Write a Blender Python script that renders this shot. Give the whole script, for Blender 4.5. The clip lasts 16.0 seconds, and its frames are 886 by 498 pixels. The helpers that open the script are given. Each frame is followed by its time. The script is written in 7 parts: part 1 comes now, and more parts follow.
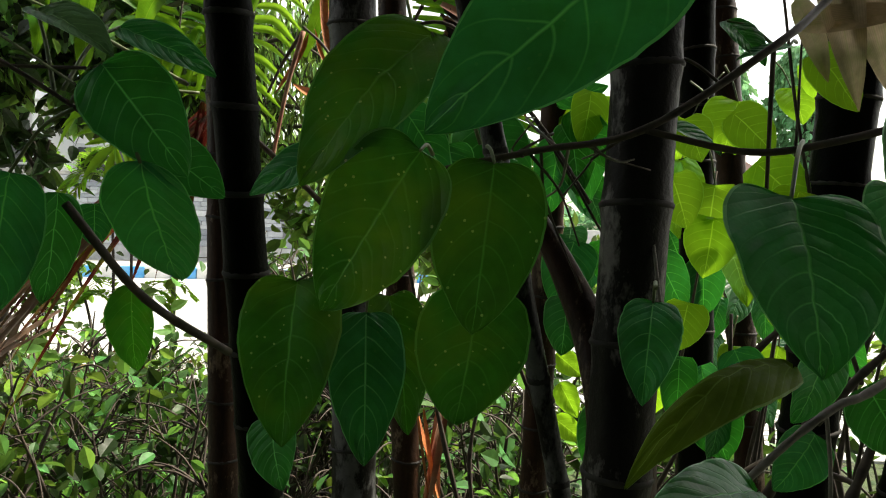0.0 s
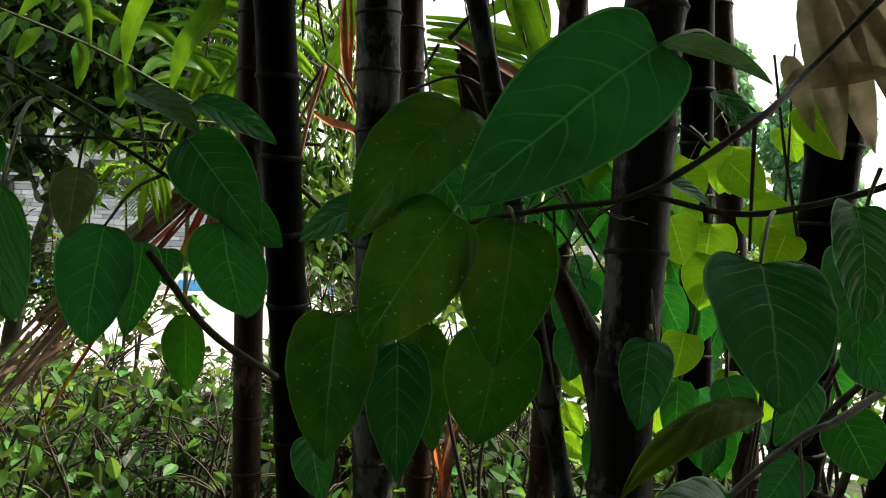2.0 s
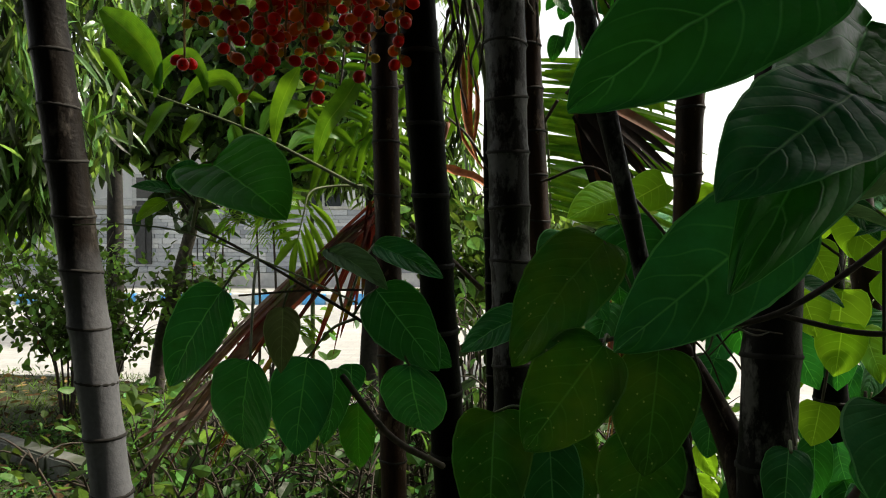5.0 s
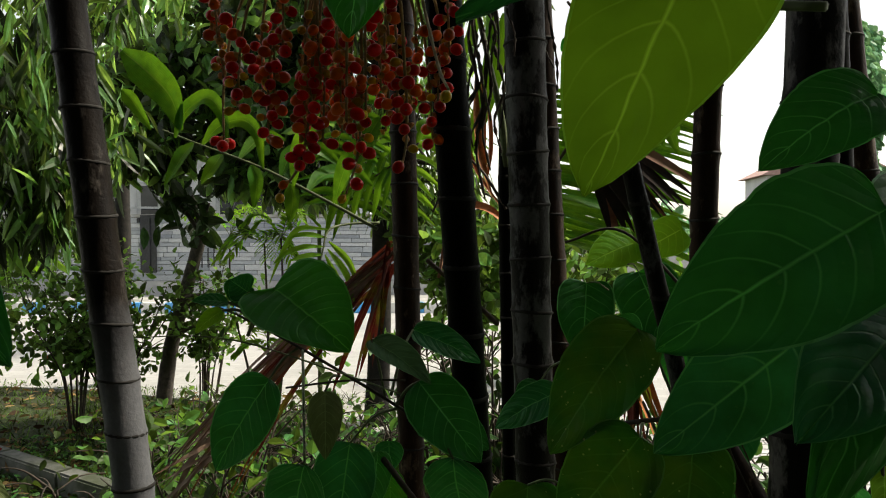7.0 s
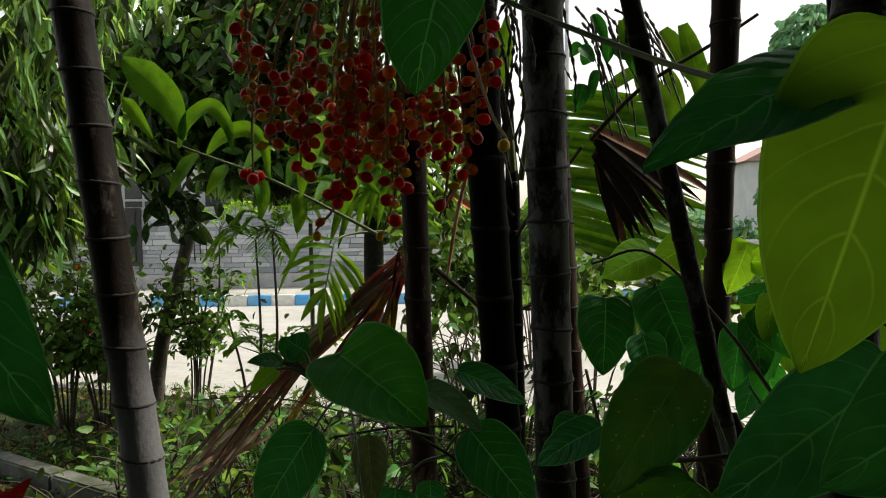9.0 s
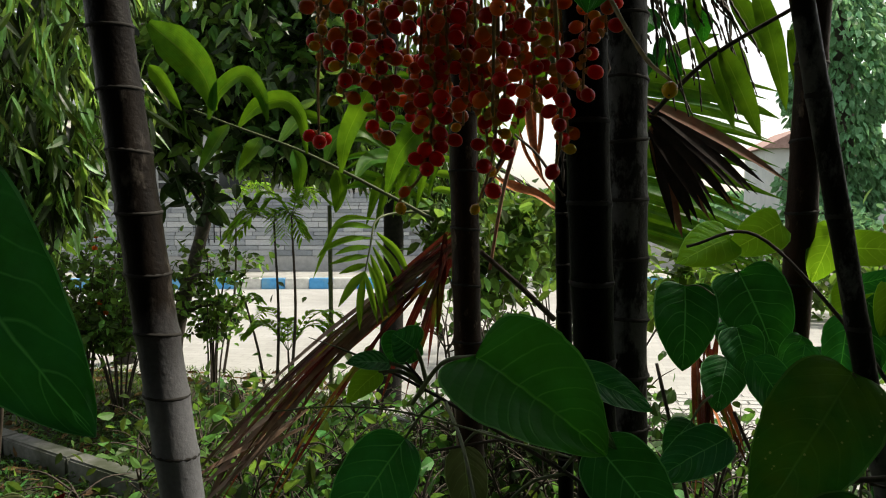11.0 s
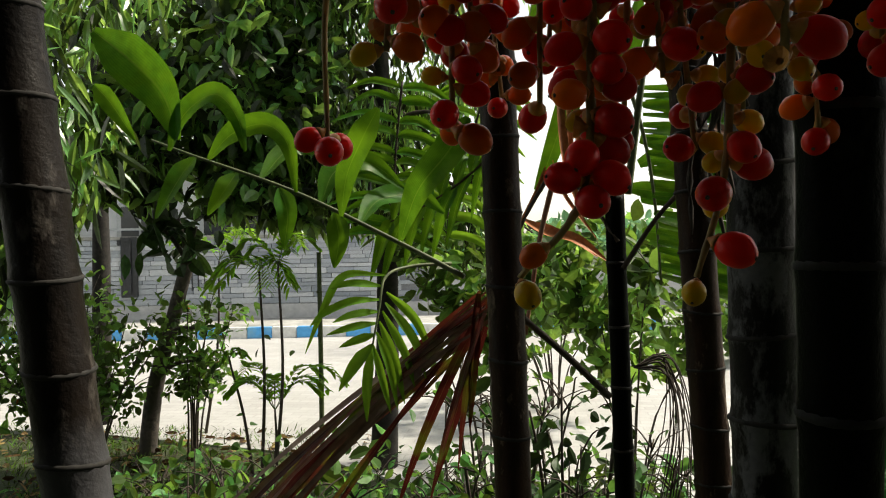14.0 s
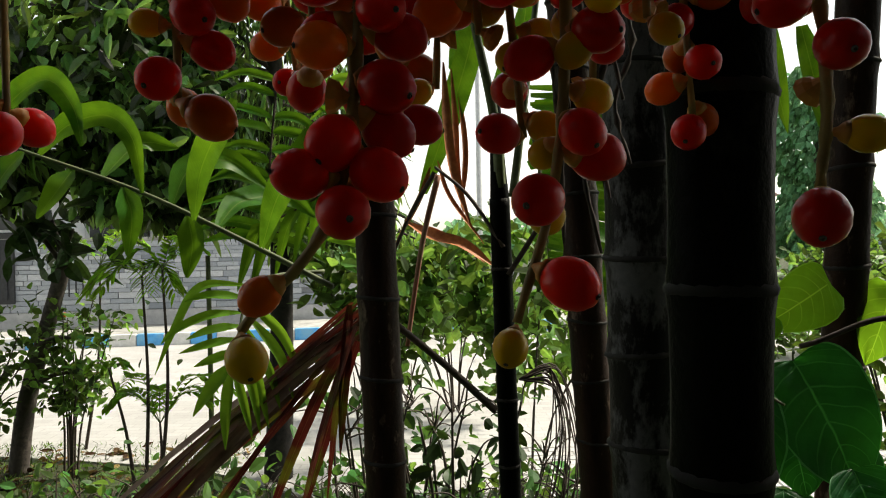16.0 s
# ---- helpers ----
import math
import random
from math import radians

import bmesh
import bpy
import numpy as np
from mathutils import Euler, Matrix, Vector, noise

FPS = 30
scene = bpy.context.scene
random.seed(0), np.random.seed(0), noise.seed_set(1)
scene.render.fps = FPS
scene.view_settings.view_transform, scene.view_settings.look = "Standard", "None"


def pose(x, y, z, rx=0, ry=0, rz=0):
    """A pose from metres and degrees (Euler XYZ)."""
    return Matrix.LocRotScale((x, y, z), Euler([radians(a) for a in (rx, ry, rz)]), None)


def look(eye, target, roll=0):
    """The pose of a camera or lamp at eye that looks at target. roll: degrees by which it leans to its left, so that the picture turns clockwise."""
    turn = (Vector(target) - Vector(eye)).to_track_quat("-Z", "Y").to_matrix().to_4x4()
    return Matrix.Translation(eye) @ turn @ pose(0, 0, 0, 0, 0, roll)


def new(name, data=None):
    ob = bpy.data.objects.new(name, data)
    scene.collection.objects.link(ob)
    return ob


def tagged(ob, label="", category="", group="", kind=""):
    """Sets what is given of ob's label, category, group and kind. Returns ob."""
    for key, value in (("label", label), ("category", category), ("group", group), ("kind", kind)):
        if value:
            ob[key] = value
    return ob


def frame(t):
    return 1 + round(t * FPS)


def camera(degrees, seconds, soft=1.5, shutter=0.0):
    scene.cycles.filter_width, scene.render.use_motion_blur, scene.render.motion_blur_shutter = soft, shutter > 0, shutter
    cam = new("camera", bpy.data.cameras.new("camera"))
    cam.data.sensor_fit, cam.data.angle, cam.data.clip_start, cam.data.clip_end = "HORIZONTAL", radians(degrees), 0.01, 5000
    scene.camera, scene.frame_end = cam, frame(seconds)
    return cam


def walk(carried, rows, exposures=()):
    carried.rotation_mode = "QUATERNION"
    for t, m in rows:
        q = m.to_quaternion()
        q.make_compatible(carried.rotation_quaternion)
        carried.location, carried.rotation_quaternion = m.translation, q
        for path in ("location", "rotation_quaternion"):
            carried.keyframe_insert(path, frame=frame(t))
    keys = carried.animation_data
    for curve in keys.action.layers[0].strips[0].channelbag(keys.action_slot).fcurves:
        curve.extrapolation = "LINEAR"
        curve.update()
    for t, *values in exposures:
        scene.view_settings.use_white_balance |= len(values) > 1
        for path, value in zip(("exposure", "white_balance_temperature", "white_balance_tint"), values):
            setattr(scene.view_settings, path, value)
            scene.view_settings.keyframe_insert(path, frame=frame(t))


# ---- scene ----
cam = camera(61.0, 16.0, soft=1.1)
PATH = [
    (0, (-0.012, -0.005, 1.352), (-0.011, 1.992, 1.244), 2.1),
    (0.5, (-0.013, -0.023, 1.359), (-0.018, 1.975, 1.266), 2.4),
    (1, (-0.019, -0.048, 1.365), (-0.02, 1.95, 1.282), 2.7),
    (1.5, (-0.023, -0.069, 1.374), (-0.031, 1.93, 1.295), 2.6),
    (2, (-0.03, -0.09, 1.38), (-0.044, 1.909, 1.308), 2.7),
    (2.5, (-0.033, -0.112, 1.393), (-0.103, 1.886, 1.324), 2.2),
    (3, (-0.042, -0.13, 1.41), (-0.166, 1.865, 1.34), 1.6),
    (3.5, (-0.05, -0.147, 1.43), (-0.239, 1.843, 1.36), 1.2),
    (4, (-0.058, -0.164, 1.445), (-0.3, 1.82, 1.378), 0.9),
    (4.2, (-0.058, -0.168, 1.454), (-0.323, 1.813, 1.381), 0.9),
    (6.3, (-0.087, -0.194, 1.548), (-0.41, 1.778, 1.476), -0.2),
    (6.5, (-0.089, -0.198, 1.557), (-0.409, 1.775, 1.484), -0.2),
    (7, (-0.096, -0.201, 1.57), (-0.407, 1.773, 1.507), 0.0),
    (7.5, (-0.105, -0.203, 1.586), (-0.405, 1.773, 1.521), -0.1),
    (8, (-0.116, -0.196, 1.601), (-0.406, 1.781, 1.528), -0.4),
    (8.2, (-0.122, -0.208, 1.607), (-0.398, 1.772, 1.531), -0.4),
    (10.3, (-0.207, -0.143, 1.623), (-0.479, 1.834, 1.5), -0.7),
    (10.5, (-0.214, -0.136, 1.61), (-0.495, 1.84, 1.491), -0.2),
    (11, (-0.249, -0.085, 1.606), (-0.549, 1.887, 1.471), -0.0),
    (11.5, (-0.297, -0.032, 1.594), (-0.615, 1.937, 1.451), -0.1),
    (12, (-0.317, 0.054, 1.592), (-0.664, 2.019, 1.456), -0.2),
    (12.5, (-0.331, 0.115, 1.598), (-0.689, 2.08, 1.487), -0.6),
    (13, (-0.349, 0.165, 1.605), (-0.693, 2.134, 1.523), -0.8),
    (13.5, (-0.366, 0.217, 1.611), (-0.679, 2.192, 1.561), -0.9),
    (14, (-0.371, 0.259, 1.617), (-0.638, 2.241, 1.595), -0.9),
    (14.5, (-0.373, 0.28, 1.621), (-0.571, 2.27, 1.609), -0.9),
    (15, (-0.363, 0.309, 1.626), (-0.496, 2.304, 1.606), -1.0),
    (15.5, (-0.351, 0.337, 1.626), (-0.423, 2.335, 1.605), -1.0),
    (16, (-0.332, 0.359, 1.623), (-0.346, 2.359, 1.601), -1.0),
]
walk(cam, [(t, look(eye, target, roll)) for t, eye, target, roll in PATH], exposures=[(0, 1.32, 7300, 7), (2, 1.14, 7300, 7), (4, 0.78, 7300, 7), (8, 0.38, 7300, 7), (11.5, 0.36, 7300, 7), (16, 0.58, 7300, 7)])

# ---- light: bright hazy sky, soft high sun from beyond the road ----
world = bpy.data.worlds.new("sky")
scene.world = world
world.use_nodes = True
wn = world.node_tree.nodes
wl = world.node_tree.links
sky = wn.new("ShaderNodeTexSky")
sky.sky_type = "NISHITA"
sky.sun_disc = False
SUN_EL, SUN_AZ = 52.0, 60.0            # degrees; azimuth clockwise from +y
sky.sun_elevation, sky.sun_rotation = radians(SUN_EL), radians(SUN_AZ)
sky.air_density, sky.dust_density, sky.ozone_density = 1.0, 1.2, 1.0
haze = wn.new("ShaderNodeHueSaturation")               # thin white overcast
haze.inputs["Saturation"].default_value, haze.inputs["Value"].default_value = 0.35, 1.1
wl.new(sky.outputs[0], haze.inputs["Color"])
wl.new(haze.outputs[0], wn["Background"].inputs[0])
wn["Background"].inputs[1].default_value = 0.15
sun = new("sun", bpy.data.lights.new("sun", "SUN"))
sun.data.energy, sun.data.angle, sun.data.color = 4.5, radians(4), (1.0, 0.96, 0.88)
ce = math.cos(radians(SUN_EL))
sun.matrix_world = look((0, 0, 20), (-20 * ce * math.sin(radians(SUN_AZ)), -20 * ce * math.cos(radians(SUN_AZ)), 20 - 20 * math.sin(radians(SUN_EL))))


# ---- materials ----
def shader(name):
    m = bpy.data.materials.new(name)
    m.use_nodes = True
    nt = m.node_tree
    return m, nt.nodes, nt.links, nt.nodes["Principled BSDF"]


def mathn(nodes, links, op, a, b=None, clamp=False):
    n = nodes.new("ShaderNodeMath")
    n.operation, n.use_clamp = op, clamp
    for i, v in enumerate((a, b)):
        if v is None:
            continue
        if isinstance(v, (int, float)):
            n.inputs[i].default_value = v
        else:
            links.new(v, n.inputs[i])
    return n.outputs[0]


def ramp(nodes, links, fac, stops):
    r = nodes.new("ShaderNodeValToRGB")
    el = r.color_ramp.elements
    while len(el) < len(stops):
        el.new(0.5)
    for e, (p, c) in zip(el, stops):
        e.position, e.color = p, (*c, 1)
    links.new(fac, r.inputs[0])
    return r.outputs[0]


def mixc(nodes, links, fac, a, b, mode="MIX"):
    n = nodes.new("ShaderNodeMix")
    n.data_type, n.blend_type = "RGBA", mode
    for i, v in ((0, fac), (6, a), (7, b)):
        if isinstance(v, (int, float)):
            n.inputs[i].default_value = v
        elif isinstance(v, tuple):
            n.inputs[i].default_value = (*v, 1)
        else:
            links.new(v, n.inputs[i])
    return n.outputs[2]


def noisen(nodes, links, scale, detail=4.0, coord="Object", rough=0.6, stretch=None):
    tc = nodes.new("ShaderNodeTexCoord")
    out = tc.outputs[coord]
    if stretch:
        mp = nodes.new("ShaderNodeMapping")
        mp.inputs[3].default_value = stretch
        links.new(out, mp.inputs[0])
        out = mp.outputs[0]
    n = nodes.new("ShaderNodeTexNoise")
    n.inputs["Scale"].default_value, n.inputs["Detail"].default_value, n.inputs["Roughness"].default_value = scale, detail, rough
    links.new(out, n.inputs["Vector"])
    return n.outputs[0]


def bump(nodes, links, bsdf, height, strength, dist=0.01):
    b = nodes.new("ShaderNodeBump")
    b.inputs["Strength"].default_value, b.inputs["Distance"].default_value = strength, dist
    links.new(height, b.inputs["Height"])
    links.new(b.outputs[0], bsdf.inputs["Normal"])


def surface(name, c1, c2, scale, rough=0.8, bumps=0.3, dist=0.01, c3=None, scale2=None, metal=0.0, stretch=None):
    """Two-scale varied surface: c1 to c2 by fine noise, c3 in large patches."""
    m, nd, lk, bs = shader(name)
    f = noisen(nd, lk, scale, stretch=stretch)
    col = ramp(nd, lk, f, [(0.3, c1), (0.7, c2)])
    if c3:
        g = noisen(nd, lk, scale2 or scale / 6, detail=3)
        col = mixc(nd, lk, ramp(nd, lk, g, [(0.42, (0, 0, 0)), (0.62, (1, 1, 1))]), col, c3)
    lk.new(col, bs.inputs["Base Color"])
    bs.inputs["Roughness"].default_value, bs.inputs["Metallic"].default_value = rough, metal
    bump(nd, lk, bs, f, bumps, dist)
    return m


def leaf_material(name, top, glow, through_share, vein=0.25, spots=0.0, rough=0.55, gloss=0.12, vary=0.25, island=False, veins=True, ribs=False, blotch=False):
    """Leaf: coloured top, light passing through, paler veins and a painted edge highlight laid out along the blade's
    own coordinates.
    """
    m, nd, lk, bs = shader(name)
    # mottling widened to stand in for shade from the leaves behind
    f = noisen(nd, lk, 30.0, detail=3)
    base = ramp(nd, lk, f, [(0.28, tuple(c * 0.5 for c in top)), (0.72, tuple(min(1, c * 1.35) for c in top))])
    if island:
        rnd = nd.new("ShaderNodeNewGeometry").outputs["Random Per Island"]
    else:
        rnd = nd.new("ShaderNodeObjectInfo").outputs["Random"]
    hsv = nd.new("ShaderNodeHueSaturation")
    lk.new(base, hsv.inputs["Color"])
    lk.new(mathn(nd, lk, "MULTIPLY_ADD", rnd, 0.05), hsv.inputs["Hue"])
    hsv.inputs["Hue"].links[0].from_node.inputs[2].default_value = 0.475
    v = mathn(nd, lk, "MULTIPLY_ADD", mathn(nd, lk, "POWER", rnd, 1.7) if island else rnd, 2.6 * vary if island else 2 * vary)
    v.node.inputs[2].default_value = 1 - vary
    lk.new(v, hsv.inputs["Value"])
    col = hsv.outputs[0]
    glowc = mixc(nd, lk, 0.35, glow, col)
    if island:                                           # random tone per leaf stands in for lit and shaded leaves
        thin = nd.new("ShaderNodeHueSaturation")
        lk.new(glowc, thin.inputs["Color"])
        lk.new(v, thin.inputs["Value"])
        glowc = thin.outputs[0]
    glow_rib = tuple(min(1.0, c * 1.35 + 0.02) for c in glow)
    if veins:
        uv = nd.new("ShaderNodeUVMap").outputs[0]
        sep = nd.new("ShaderNodeSeparateXYZ")
        lk.new(uv, sep.inputs[0])
        au = mathn(nd, lk, "ABSOLUTE", mathn(nd, lk, "SUBTRACT", sep.outputs[0], 0.5))       # 0 at midrib, 0.5 at edge
        mid = mathn(nd, lk, "SUBTRACT", 1.0, mathn(nd, lk, "MULTIPLY", au, 55.0), clamp=True)
        w = mathn(nd, lk, "MULTIPLY", mathn(nd, lk, "POWER", au, 1.35), 0.75)
        side = mathn(nd, lk, "FRACT", mathn(nd, lk, "MULTIPLY", mathn(nd, lk, "SUBTRACT", mathn(nd, lk, "ADD", sep.outputs[1], mathn(nd, lk, "MULTIPLY", noisen(nd, lk, 28.0, detail=0), 0.11)), w), 6.5))
        d = mathn(nd, lk, "ABSOLUTE", mathn(nd, lk, "SUBTRACT", side, 0.5))
        line = mathn(nd, lk, "SUBTRACT", 1.0, mathn(nd, lk, "MULTIPLY", d, 16.0), clamp=True)
        fade = mathn(nd, lk, "SUBTRACT", 1.0, mathn(nd, lk, "MULTIPLY", au, 1.7), clamp=True)
        vn = mathn(nd, lk, "MAXIMUM", mid, mathn(nd, lk, "MULTIPLY", mathn(nd, lk, "MULTIPLY", line, fade), 0.6))
        # pale line along the margin paints the highlight of backlit leaf edges
        rim = mathn(nd, lk, "MULTIPLY", mathn(nd, lk, "GREATER_THAN", au, 0.478), 1.5)
        pale = tuple(min(1.0, c * 1.6 + p) for c, p in zip(top, (0.16, 0.24, 0.13)))
        col = mixc(nd, lk, mathn(nd, lk, "MULTIPLY", mathn(nd, lk, "MAXIMUM", vn, rim), vein * 2.2, clamp=True), col, pale)
        web = mixc(nd, lk, noisen(nd, lk, 45.0, detail=5), tuple(c * 0.45 for c in glow), glowc)
        glowc = mixc(nd, lk, mathn(nd, lk, "MULTIPLY", vn, 0.75, clamp=True), web, glow_rib)
        relief = mathn(nd, lk, "MULTIPLY", vn, -1.0)
        cup = mathn(nd, lk, "MULTIPLY", mathn(nd, lk, "POWER", mathn(nd, lk, "MULTIPLY", d, 2.0), 2.0), -0.8)
        blister = mathn(nd, lk, "MULTIPLY", noisen(nd, lk, 75.0, detail=3), 1.1)
        bump(nd, lk, bs, mathn(nd, lk, "ADD", mathn(nd, lk, "ADD", relief, cup), blister), 0.5, 0.0018)
    if ribs:                                             # fine parallel ribs along a palm leaflet
        uv = nd.new("ShaderNodeUVMap").outputs[0]
        sep = nd.new("ShaderNodeSeparateXYZ")
        lk.new(uv, sep.inputs[0])
        wob = mathn(nd, lk, "ADD", sep.outputs[0], mathn(nd, lk, "MULTIPLY", noisen(nd, lk, 60.0, detail=1), 0.02))
        rib = mathn(nd, lk, "ABSOLUTE", mathn(nd, lk, "SUBTRACT", mathn(nd, lk, "FRACT", mathn(nd, lk, "MULTIPLY", wob, 19.0)), 0.5))
        mid = mathn(nd, lk, "SUBTRACT", 1.0, mathn(nd, lk, "MULTIPLY", mathn(nd, lk, "ABSOLUTE", mathn(nd, lk, "SUBTRACT", sep.outputs[0], 0.5)), 30.0), clamp=True)
        tone = mathn(nd, lk, "MULTIPLY_ADD", rib, 0.9)
        tone.node.inputs[2].default_value = 0.5
        shade = mixc(nd, lk, 1.0, col, ramp(nd, lk, tone, [(0.5, (0.86, 0.88, 0.84)), (0.8, (1, 1, 1))]), "MULTIPLY")
        col = mixc(nd, lk, mathn(nd, lk, "MULTIPLY", mid, 0.5), shade, (0.30, 0.38, 0.12))
        glowc = mixc(nd, lk, 1.0, glowc, ramp(nd, lk, tone, [(0.5, (0.82, 0.86, 0.78)), (0.8, (1, 1, 1))]), "MULTIPLY")
        blotch = noisen(nd, lk, 25.0, detail=4)
        glowc = mixc(nd, lk, 1.0, glowc, ramp(nd, lk, blotch, [(0.35, (0.5, 0.55, 0.5)), (0.6, (1, 1, 1))]), "MULTIPLY")
        bump(nd, lk, bs, rib, 0.15, 0.001)
    if blotch:                                           # yellowing in large soft-edged patches
        pat = ramp(nd, lk, noisen(nd, lk, 13.0, detail=3), [(0.48, (0, 0, 0)), (0.70, (0.6, 0.6, 0.6))])
        col = mixc(nd, lk, pat, col, (0.075, 0.155, 0.010))
        glowc = mixc(nd, lk, pat, glowc, (0.24, 0.46, 0.02))
    if spots:
        tc = nd.new("ShaderNodeTexCoord")
        vo = nd.new("ShaderNodeTexVoronoi")
        vo.inputs["Scale"].default_value = 130.0
        lk.new(tc.outputs["Object"], vo.inputs["Vector"])
        sp = mathn(nd, lk, "LESS_THAN", vo.outputs["Distance"], 0.13)
        keep = mathn(nd, lk, "GREATER_THAN", noisen(nd, lk, 22.0, detail=1), 0.48)
        col = mixc(nd, lk, mathn(nd, lk, "MULTIPLY", mathn(nd, lk, "MULTIPLY", sp, keep), spots), col, (0.42, 0.45, 0.2))
    lk.new(col, bs.inputs["Base Color"])
    sheen = mathn(nd, lk, "MULTIPLY_ADD", noisen(nd, lk, 40.0, detail=4), 0.5)
    sheen.node.inputs[2].default_value = rough - 0.25
    lk.new(sheen, bs.inputs["Roughness"])
    bs.inputs["Specular IOR Level"].default_value = gloss
    tr = nd.new("ShaderNodeBsdfTranslucent")
    lk.new(glowc, tr.inputs[0])
    mx = nd.new("ShaderNodeMixShader")
    mx.inputs[0].default_value = through_share
    lk.new(bs.outputs[0], mx.inputs[1])
    lk.new(tr.outputs[0], mx.inputs[2])
    lk.new(mx.outputs[0], nd["Material Output"].inputs[0])
    return m


def cane_material(name, dark, mid, light, light_share, aged=None, gloss=0.13):
    m, nd, lk, bs = shader(name)
    streak = noisen(nd, lk, 14.0, detail=5, stretch=(3, 3, 0.6))
    col = ramp(nd, lk, streak, [(0.3, dark), (0.65, mid)])
    patch = noisen(nd, lk, 9.0, detail=6, rough=0.7, stretch=(2.2, 2.2, 1))
    col = mixc(nd, lk, ramp(nd, lk, patch, [(0.64 - 0.4 * light_share, (0, 0, 0)), (0.72 - 0.4 * light_share, (1, 1, 1))]), col, light)
    if aged:                                             # older wood near the foot bleached grey, in uneven steps
        tc = nd.new("ShaderNodeTexCoord")
        sp = nd.new("ShaderNodeSeparateXYZ")
        lk.new(tc.outputs["Object"], sp.inputs[0])
        h = mathn(nd, lk, "ADD", sp.outputs[2], mathn(nd, lk, "MULTIPLY", noisen(nd, lk, 5.0, detail=4), 0.35))
        col = mixc(nd, lk, ramp(nd, lk, mathn(nd, lk, "MULTIPLY", h, 0.5), [(0.70, (0.75, 0.75, 0.75)), (0.82, (0, 0, 0))]), col, aged)
    fine = noisen(nd, lk, 120.0, detail=3)
    col = mixc(nd, lk, 0.35, col, ramp(nd, lk, fine, [(0.3, (0.25, 0.25, 0.25)), (0.75, (1, 1, 1))]), "MULTIPLY")
    lk.new(col, bs.inputs["Base Color"])
    bs.inputs["Roughness"].default_value = 0.5
    bs.inputs["Specular IOR Level"].default_value = gloss
    bump(nd, lk, bs, mathn(nd, lk, "ADD", patch, fine), 0.35, 0.003)
    return m


LEAF = leaf_material("vine leaf, dark green", (0.015, 0.136, 0.050), (0.055, 0.44, 0.022), 0.29, vein=0.55, spots=0.06, gloss=0.32, rough=0.42)
LEAF_OLD = leaf_material("vine leaf, olive and speckled", (0.024, 0.135, 0.015), (0.08, 0.42, 0.015), 0.23, vein=0.16, spots=0.9, gloss=0.26, rough=0.45, blotch=True)
LEAF_YOUNG = leaf_material("vine leaf, thin green", (0.018, 0.135, 0.022), (0.10, 0.58, 0.02), 0.45, vein=0.35, gloss=0.2, rough=0.45)
LEAF_PALE = leaf_material("vine leaf, greyish", (0.08, 0.17, 0.09), (0.2, 0.40, 0.09), 0.3, vein=0.25, rough=0.55, gloss=0.05)
# Lit copy of the vine leaf: sun from behind is put into its colours.
LEAF_BACKLIT = leaf_material("vine leaf, sunlight in its lime colour", (0.062, 0.23, 0.014), (0.44, 0.84, 0.035), 0.64, vein=0.3, gloss=0.12, vary=0.4)
LEAF_BROWN = leaf_material("vine leaf, withering", (0.13, 0.17, 0.065), (0.27, 0.36, 0.10), 0.35, vein=0.25)
PALM = leaf_material("palm leaflet", (0.046, 0.150, 0.018), (0.25, 0.52, 0.022), 0.36, vein=0.0, veins=False, rough=0.4, ribs=True)
# Lit copy of the leaflet above: sun and backlight are in its brighter colour.
PALM_LIT = leaf_material("palm leaflet, light in its colour", (0.105, 0.26, 0.022), (0.42, 0.74, 0.045), 0.45, veins=False, island=True, vary=0.35)
SHRUB = leaf_material("shrub foliage", (0.050, 0.128, 0.034), (0.19, 0.37, 0.05), 0.32, veins=False, island=True, vary=0.75, gloss=0.2, rough=0.5)
# Brighter copy of the shrub foliage; sunlight missing on the bushes is put into it.
SHRUB_LIT = leaf_material("shrub foliage, sunlight in its colour", (0.076, 0.165, 0.036), (0.29, 0.44, 0.055), 0.36, veins=False, island=True, vary=0.65, gloss=0.2, rough=0.5)
MAST = leaf_material("drooping tree foliage", (0.075, 0.155, 0.048), (0.42, 0.62, 0.10), 0.40, veins=False, island=True, vary=0.9, rough=0.34, gloss=0.5)
CROWN = leaf_material("broad tree foliage", (0.058, 0.130, 0.038), (0.38, 0.58, 0.09), 0.38, veins=False, island=True, vary=0.9, rough=0.34, gloss=0.5)
# Haze of the distance is put into this pale blue-green colour.
IVY_HAZED = leaf_material("climbing foliage with haze in its colour", (0.15, 0.33, 0.17), (0.34, 0.60, 0.24), 0.3, veins=False, island=True, vary=0.4)
# Near-black bark: the shade under the crowns is put into its colour.
BARK_SHADED = surface("bark with crown shade in its colour", (0.006, 0.005, 0.0045), (0.028, 0.023, 0.019), 30, 0.9, 0.6, 0.006)
# Dark leaves: block light overhead, carry backlit shade in their colour elsewhere.
SHADE_FOLIAGE = leaf_material("foliage darkened for shade", (0.022, 0.05, 0.014), (0.08, 0.14, 0.02), 0.12, veins=False, island=True, vary=0.4)
LEAF_CURL = leaf_material("vine leaf, olive and curled", (0.075, 0.135, 0.02), (0.24, 0.40, 0.03), 0.4, vein=0.2, gloss=0.03)
GRASS = leaf_material("lawn grass", (0.060, 0.115, 0.022), (0.22, 0.32, 0.04), 0.3, veins=False, island=True, vary=0.8)
LITTER = leaf_material("fallen leaf", (0.14, 0.085, 0.040), (0.20, 0.11, 0.04), 0.15, veins=False, island=True, vary=0.7)
